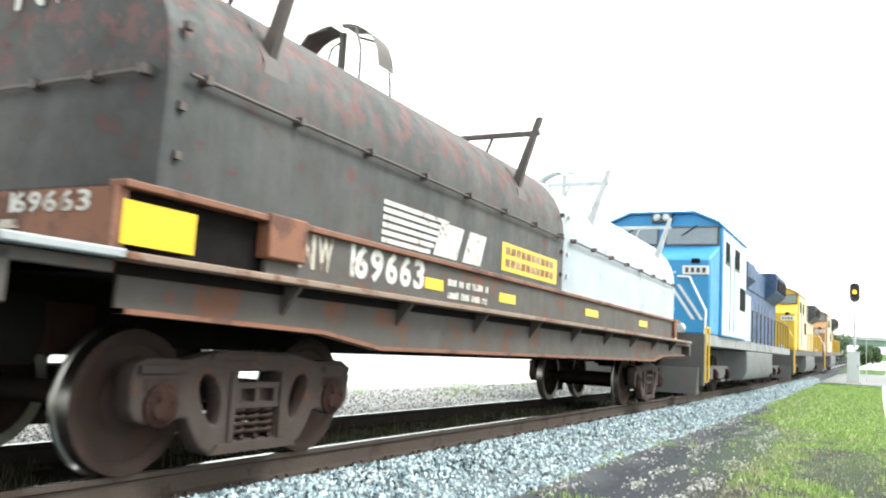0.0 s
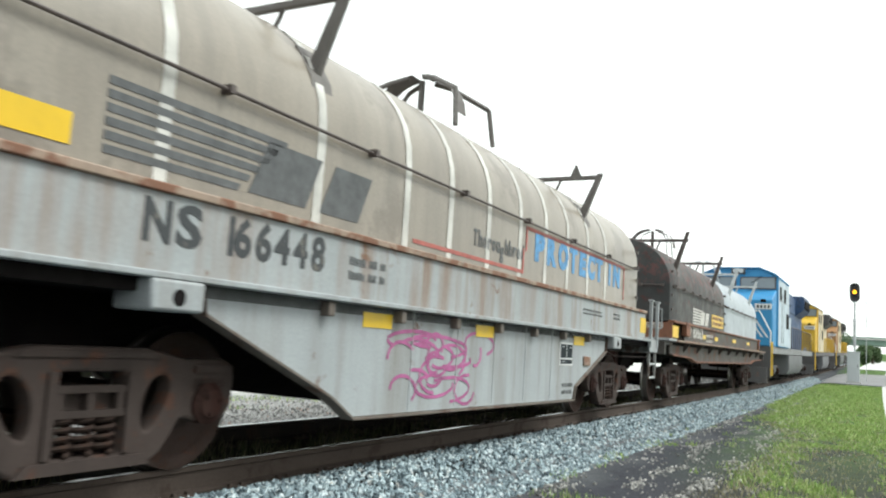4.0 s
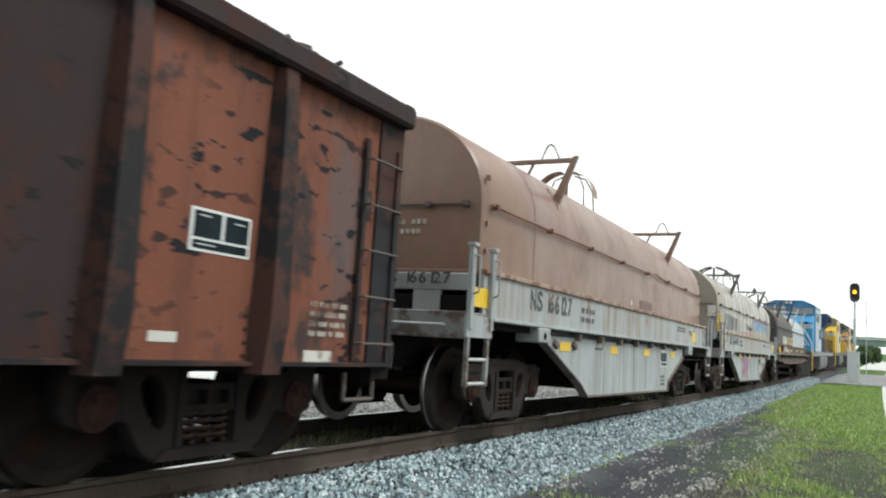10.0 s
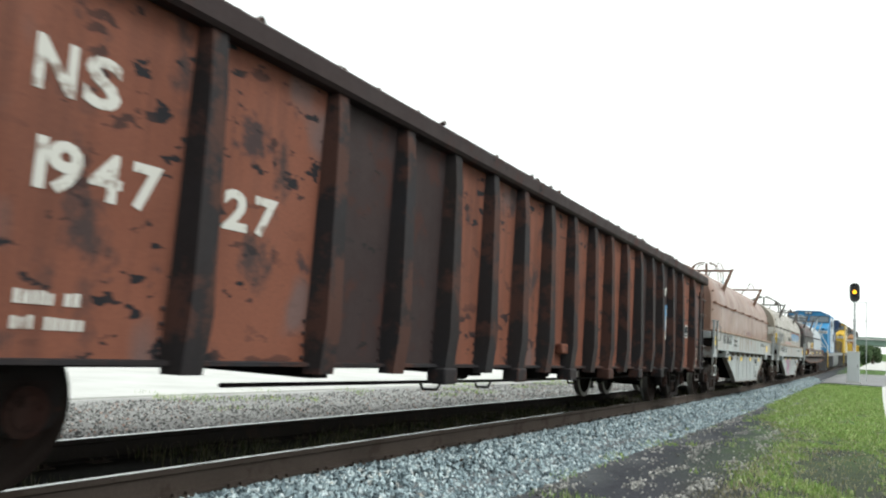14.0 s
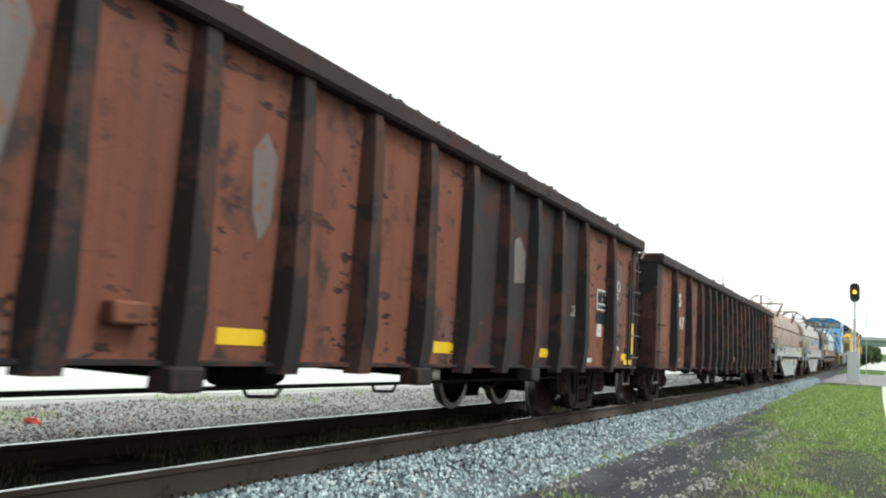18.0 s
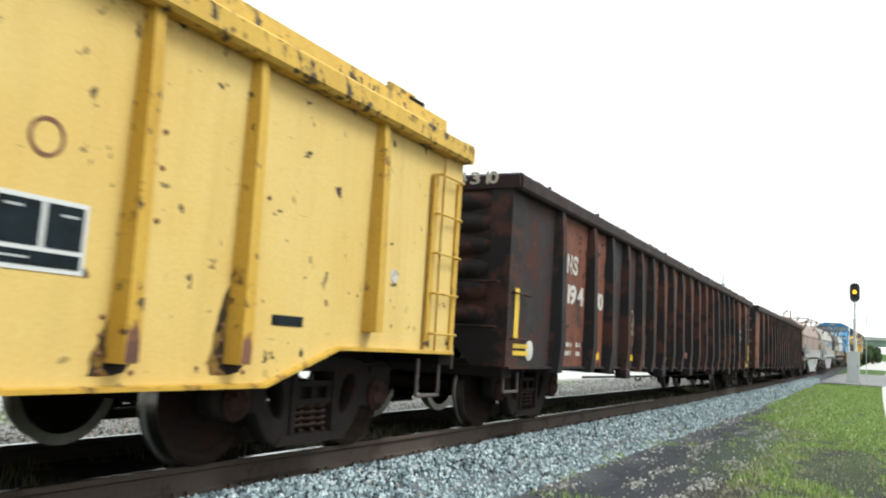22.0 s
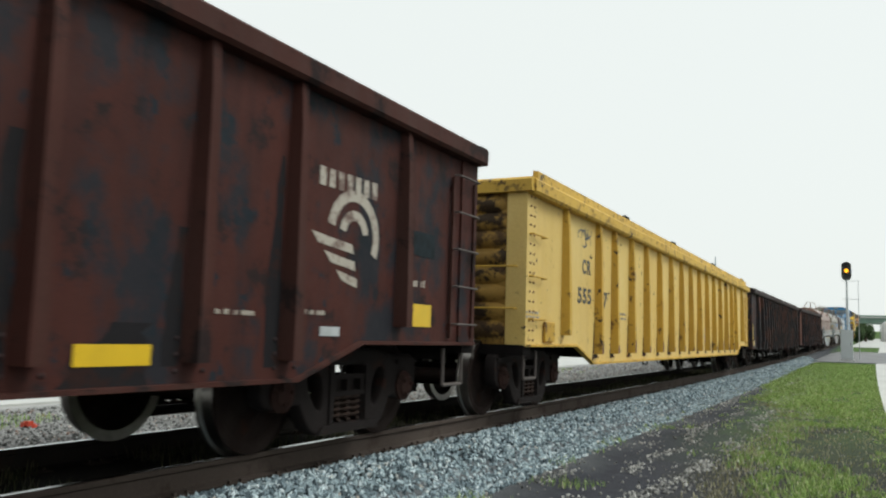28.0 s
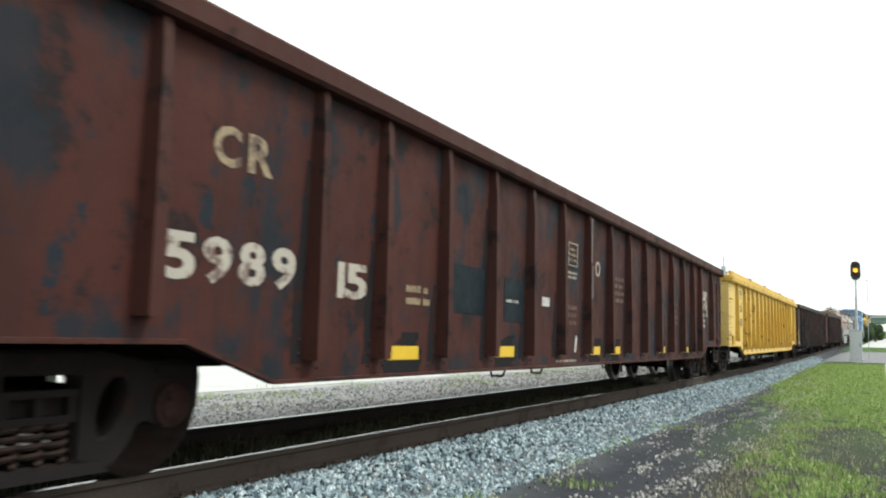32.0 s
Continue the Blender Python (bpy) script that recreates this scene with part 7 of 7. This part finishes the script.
end_marks(c1, "169663", 0.45, 1.5, 0.72, 0.16, M_DECAL_W, 2.855 - m1)
for z in (1.34, 1.44):
    part("stencil", mbox(0.0, 0.6, 2.85 - m1, 2.865 - m1, z, z + 0.05), M_DECAL_C, c1)
for y in (4.5, 16.1):
    running_gear(c1, y - m1, True)
end_gear(c1, h1)
# ---------------------------------------------------------------- locomotives, cab towards the wagons
def loco_gear(car, y):
    for sx in (1, -1):
        bm = B()
        x0, x1 = (1.02, 1.14) if sx > 0 else (-1.14, -1.02)
        prism(bm, [(-2.35, 0.78), (2.35, 0.78), (2.4, 0.55), (1.9, 0.52), (1.5, 0.42), (-1.5, 0.42), (-1.9, 0.52), (-2.4, 0.55)], "x", x0, x1)
        fr = part("side_frame", bm, M_LOCO_TRUCK, car, at=pose(0, y, 0), bevel=0.02)
        for s in (-2.03, 0, 2.03):
            part("bearing_cap", BEARING_ME, None, fr, at=pose(sx * 1.1, s, 0.53, 0, 0, 0 if sx > 0 else 180))
    for s in (-2.03, 0, 2.03):
        w = part("wheelset", LAXLE_ME, None, car, at=pose(0, y + s, 0.53))
        for e in (1, -1):
            part("wheel", LWHEEL_ME, None, w, at=pose(e * GAUGE, 0, 0, 0, 0, 0 if e > 0 else 180))
        TURNING.append((w, y + s, 0.53))


def locomotive(rear, length, label, cab_m, side_m, hood_m, roof_m, rail_m):
    """rear: where its cab end stands along the train; the long hood runs ahead of it."""
    half = length / 2
    mid = rear + half
    car = thing("locomotive", label, "locomotive", "locomotives of the train")
    MOVING.append((car, mid))
    e = -half
    roof = cab_m if cab_m is M_BLUE else roof_m
    # frame, deck and steps
    part("frame", mbox(-1.5, 1.5, e + 0.5, half - 0.5, 1.28, 1.55), M_LOCO_FRAME if side_m is M_LOCO_SIDE else M_LOCO_GRY, car, bevel=0.01)
    bm = B()
    prism(bm, [(-1.5, 0.35), (1.5, 0.35), (1.5, 1.55), (-1.5, 1.55)], "y", e + 0.35, e + 0.55)
    prism(bm, [(e + 0.05, 0.15), (e + 0.35, 0.15), (e + 0.35, 0.75), (e + 0.2, 0.75)], "x", -1.4, 1.4)
    part("pilot", bm, M_LOCO_GRY, car)
    # wide nose
    bm = B()
    prism(bm, [(e + 1.0, 1.55), (e + 1.0, 3.36), (e + 1.08, 3.45), (e + 2.32, 3.88), (e + 2.32, 1.55)], "x", -1.5, 1.5)
    part("nose", bm, cab_m, car, "wide sloped nose", bevel=0.05)
    # cab with its sheeted sides
    bm = B()
    prism(bm, [(-1.56, 1.55), (1.56, 1.55), (1.56, 4.36), (1.44, 4.48), (0.85, 4.74), (-0.85, 4.74), (-1.44, 4.48), (-1.56, 4.36)], "y", e + 2.3, e + 6.6)
    part("cab_body", bm, cab_m, car, bevel=0.03)
    bm = B()
    prism(bm, [(-1.6, 4.38), (-1.47, 4.52), (-0.85, 4.79), (0.85, 4.79), (1.47, 4.52), (1.6, 4.38), (1.56, 4.36), (1.44, 4.48), (0.85, 4.74), (-0.85, 4.74), (-1.44, 4.48), (-1.56, 4.36)], "y", e + 2.18, e + 6.65)
    part("cab_roof", bm, roof, car)
    for x0, x1 in ((-1.43, -0.12), (0.12, 1.43)):
        w = part("windscreen", mbox(x0, x1, e + 2.27, e + 2.3, 3.92, 4.36), M_GLASS_DARK, car, "pale cab windscreen", bevel=0.02)
        bm = B()
        box(bm, x0 - 0.04, x1 + 0.04, e + 2.262, e + 2.298, 4.36, 4.39)
        box(bm, x0 - 0.04, x1 + 0.04, e + 2.262, e + 2.298, 3.89, 3.92)
        box(bm, x0 - 0.04, x0, e + 2.262, e + 2.298, 3.92, 4.36)
        box(bm, x1, x1 + 0.04, e + 2.262, e + 2.298, 3.92, 4.36)
        part("window_frame", bm, M_PIPE, w)
        bm = B()
        rod(bm, ((x0 + x1) / 2 + 0.15, e + 2.25, 4.42), ((x0 + x1) / 2 - 0.25, e + 2.25, 4.15), 0.014)
        part("wiper", bm, M_UNDER, w)
    for sx in (1, -1):
        lo, hi = sorted((sx * 1.56, sx * 1.575))
        sd = part("cab_side", mbox(lo, hi, e + 2.36, e + 6.55, 1.6, 4.3), side_m, car, "pale sheeted cab side")
        lo, hi = sorted((sx * 1.57, sx * 1.585))
        for y0, y1 in ((e + 2.7, e + 3.35), (e + 4.3, e + 5.15)):
            part("side_window", mbox(lo, hi, y0, y1, 3.52, 4.05), M_UNDER, sd, "dark cab side window", bevel=0.01)
            part("sill_strip", mbox(lo, hi + 0.01 * sx if sx > 0 else hi, y0 - 0.05, y1 + 0.05, 3.46, 3.5), M_PIPE, sd)
        part("louvre", mbox(lo, hi, e + 5.3, e + 6.4, 2.4, 3.05), M_UNDER, sd, "dark louvred opening")
        part("cab_door", mbox(lo, hi, e + 3.55, e + 4.15, 1.75, 3.75), side_m, sd, bevel=0.01)
        part("door_seam", mbox(lo, hi + (0.004 if sx > 0 else 0), e + 3.5, e + 3.53, 1.75, 3.8), M_LOCO_GRY, sd)
        part("door_seam", mbox(lo, hi + (0.004 if sx > 0 else 0), e + 4.17, e + 4.2, 1.75, 3.8), M_LOCO_GRY, sd)
    nb = part("number_board", mbox(0.83, 1.46, e + 0.965, e + 1.0, 3.0, 3.22), M_WHITE, car, "white number board", bevel=0.008)
    for k in range(4):
        part("figure_bar", mbox(0.9 + 0.135 * k, 0.98 + 0.135 * k, e + 0.958, e + 0.964, 3.05, 3.17), M_DECAL_K, nb)
    for x in (-0.14, 0.14):
        bm = B()
        lathe(bm, [(0.001, -0.03), (0.075, -0.022), (0.095, 0.0), (0.095, 0.06)], "y", (x * 0.86, e + 2.17, 4.63), 16)
        part("headlight", bm, M_GALV, car, "round headlight")
    part("headlight_box", mbox(-0.27, 0.27, e + 2.19, e + 2.5, 4.5, 4.77), M_LOCO_GRY, car, bevel=0.02)
    for x in (-0.94, 0.94):
        bm = B()
        lathe(bm, [(0.001, -0.03), (0.1, -0.02), (0.13, 0.02), (0.13, 0.12)], "y", (x, e + 0.28, 1.66), 14)
        part("ditch_light", bm, M_GALV, car, "round ditch light")
    nd = part("nose_door", mbox(-0.35, 0.35, e + 0.97, e + 1.0, 1.65, 3.3), cab_m, car, bevel=0.01)
    part("door_window", mbox(-0.2, 0.2, e + 0.96, e + 0.97, 2.75, 3.1), M_GLASS_DARK, nd)
    part("nose_mark", mbox(1.04, 1.24, e + 0.985, e + 0.999, 3.28, 3.4), M_UNDER, car)
    # stair wells with grab rails
    for sx in (1, -1):
        st = part("steps", mbox(min(sx * 1.15, sx * 1.5), max(sx * 1.15, sx * 1.5), e + 0.55, e + 0.95, 0.4, 0.46), M_LOCO_GRY, car)
        for k in range(3):
            part("step", mbox(min(sx * 1.15, sx * 1.5), max(sx * 1.15, sx * 1.5), e + 0.55, e + 0.95, 0.7 + k * 0.3, 0.74 + k * 0.3), rail_m, st)
        bm = B()
        pipe(bm, [(sx * 1.48, e + 0.5, 1.55), (sx * 1.48, e + 0.6, 2.1), (sx * 1.02, e + 0.9, 2.93), (sx * 0.72, e + 0.95, 2.95)], 0.028)
        part("handrail", bm, M_LOCO_YEL if cab_m is M_LOCO_YEL else M_WHITE, car, "curved grab rail")
        bm = B()
        pipe(bm, [(sx * 1.5, e + 0.52, 0.42), (sx * 1.5, e + 0.52, 1.7), (sx * 1.5, e + 0.95, 1.7), (sx * 1.5, e + 0.95, 0.42)], 0.035)
        part("step_rail", bm, M_LOCO_YEL, car, "yellow step rail")
    # long hood
    part("hood", mbox(-0.92, 0.92, e + 6.6, half - 1.0, 1.55, 4.2), hood_m, car, bevel=0.05)
    for sx in (1, -1):
        for k in range(10):
            y = e + 8.6 + k * 1.05
            part("hood_door", mbox(min(sx * 0.92, sx * 0.94), max(sx * 0.92, sx * 0.94), y, y + 0.95, 1.75, 3.2), hood_m, car, bevel=0.01)
        part("equipment_case", mbox(min(sx * 0.9, sx * 1.5), max(sx * 0.9, sx * 1.5), e + 6.6, e + 8.3, 1.55, 3.0), side_m, car, bevel=0.03)
        bm = B()
        prism(bm, [(sx * 0.9, 3.45), (sx * 1.38, 3.85), (sx * 1.42, 4.5), (sx * 0.9, 4.55)], "y", half - 5.6, half - 1.6)
        part("radiator_flare", bm, roof_m, car, "flared radiator housing")
        part("grille", mbox(min(sx * 1.36, sx * 1.44), max(sx * 1.36, sx * 1.44), half - 5.3, half - 1.9, 3.92, 4.4), M_UNDER, car)
        bm = B()
        prism(bm, [(sx * 0.92, 3.4), (sx * 1.3, 3.75), (sx * 1.3, 4.25), (sx * 0.92, 4.35)], "y", e + 9.0, e + 11.0)
        part("blower_duct", bm, roof_m, car)
        bm = B()
        n = 14
        for k in range(n):
            y = e + 6.7 + k * (length - 7.9) / (n - 1)
            rod(bm, (sx * 1.47, y, 1.55), (sx * 1.47, y, 2.6), 0.022)
        rod(bm, (sx * 1.47, e + 6.7, 2.6), (sx * 1.47, half - 1.2, 2.6), 0.022)
        part("walkway_rail", bm, rail_m, car)
    part("roof_hatch", mbox(-0.96, 0.96, e + 7.0, half - 1.4, 3.5, 4.45), roof_m, car, bevel=0.06)
    part("radiator_top", mbox(-1.38, 1.38, half - 5.6, half - 1.6, 4.45, 4.62), roof_m, car, bevel=0.05)
    for k in range(2):
        bm = B()
        lathe(bm, [(0.55, 4.68), (0.58, 4.8), (0.5, 4.82), (0.001, 4.8)], "z", (0, half - 4.6 + k * 1.8, 0), 20)
        part("fan", bm, M_UNDER, car)
    bm = B()
    prism(bm, [(-1.35, 0.35), (1.35, 0.35), (1.5, 0.6), (1.5, 1.25), (-1.5, 1.25), (-1.5, 0.6)], "y", e + 7.6, half - 7.8)
    part("fuel_tank", bm, M_TANK, car, "grey fuel tank", bevel=0.03)
    for y in (e + 3.9, half - 4.0):
        loco_gear(car, y)
    end_gear(car, half)
    return car, mid, half


L1, ml1, hl1 = locomotive(19.2, 22.4, "bright blue diesel locomotive with its cab towards the wagons", M_BLUE, M_LOCO_SIDE, M_NAVY, M_NAVY, M_PIPE)
for dx in (0.0, 0.2):
    bm = B()
    prism(bm, [(0.50 + dx, 2.75), (0.58 + dx, 2.75), (1.16 + dx, 1.9), (1.08 + dx, 1.9)], "y", -hl1 + 0.975, -hl1 + 0.995)
    part("nose_stripe", bm, M_WHITE, L1, "white slanting stripe on the nose")
L2, ml2, hl2 = locomotive(42.6, 21.6, "yellow diesel locomotive with a grey roof", M_LOCO_YEL, M_LOCO_CREAM, M_LOCO_CREAM, M_LOCO_GRY, M_LOCO_YEL)
L3, ml3, hl3 = locomotive(65.2, 21.6, "orange and yellow diesel locomotive at the head", M_LOCO_ORG, M_LOCO_CREAM, M_LOCO_ORG, M_LOCO_GRY, M_LOCO_YEL)


# ---------------------------------------------------------------- motion of the train
def motions():
    for ob, u in MOVING:
        walk(ob, [(t, on_track(u + travelled(t))) for t in range(0, 33)])
    steps = [0.15 * k for k in range(214)] + [32.0]
    for ob, y, r in TURNING:
        walk(ob, [(t, pose(0, y, r) @ Matrix.Rotation(-travelled(t) / r, 4, "X")) for t in steps])


motions()
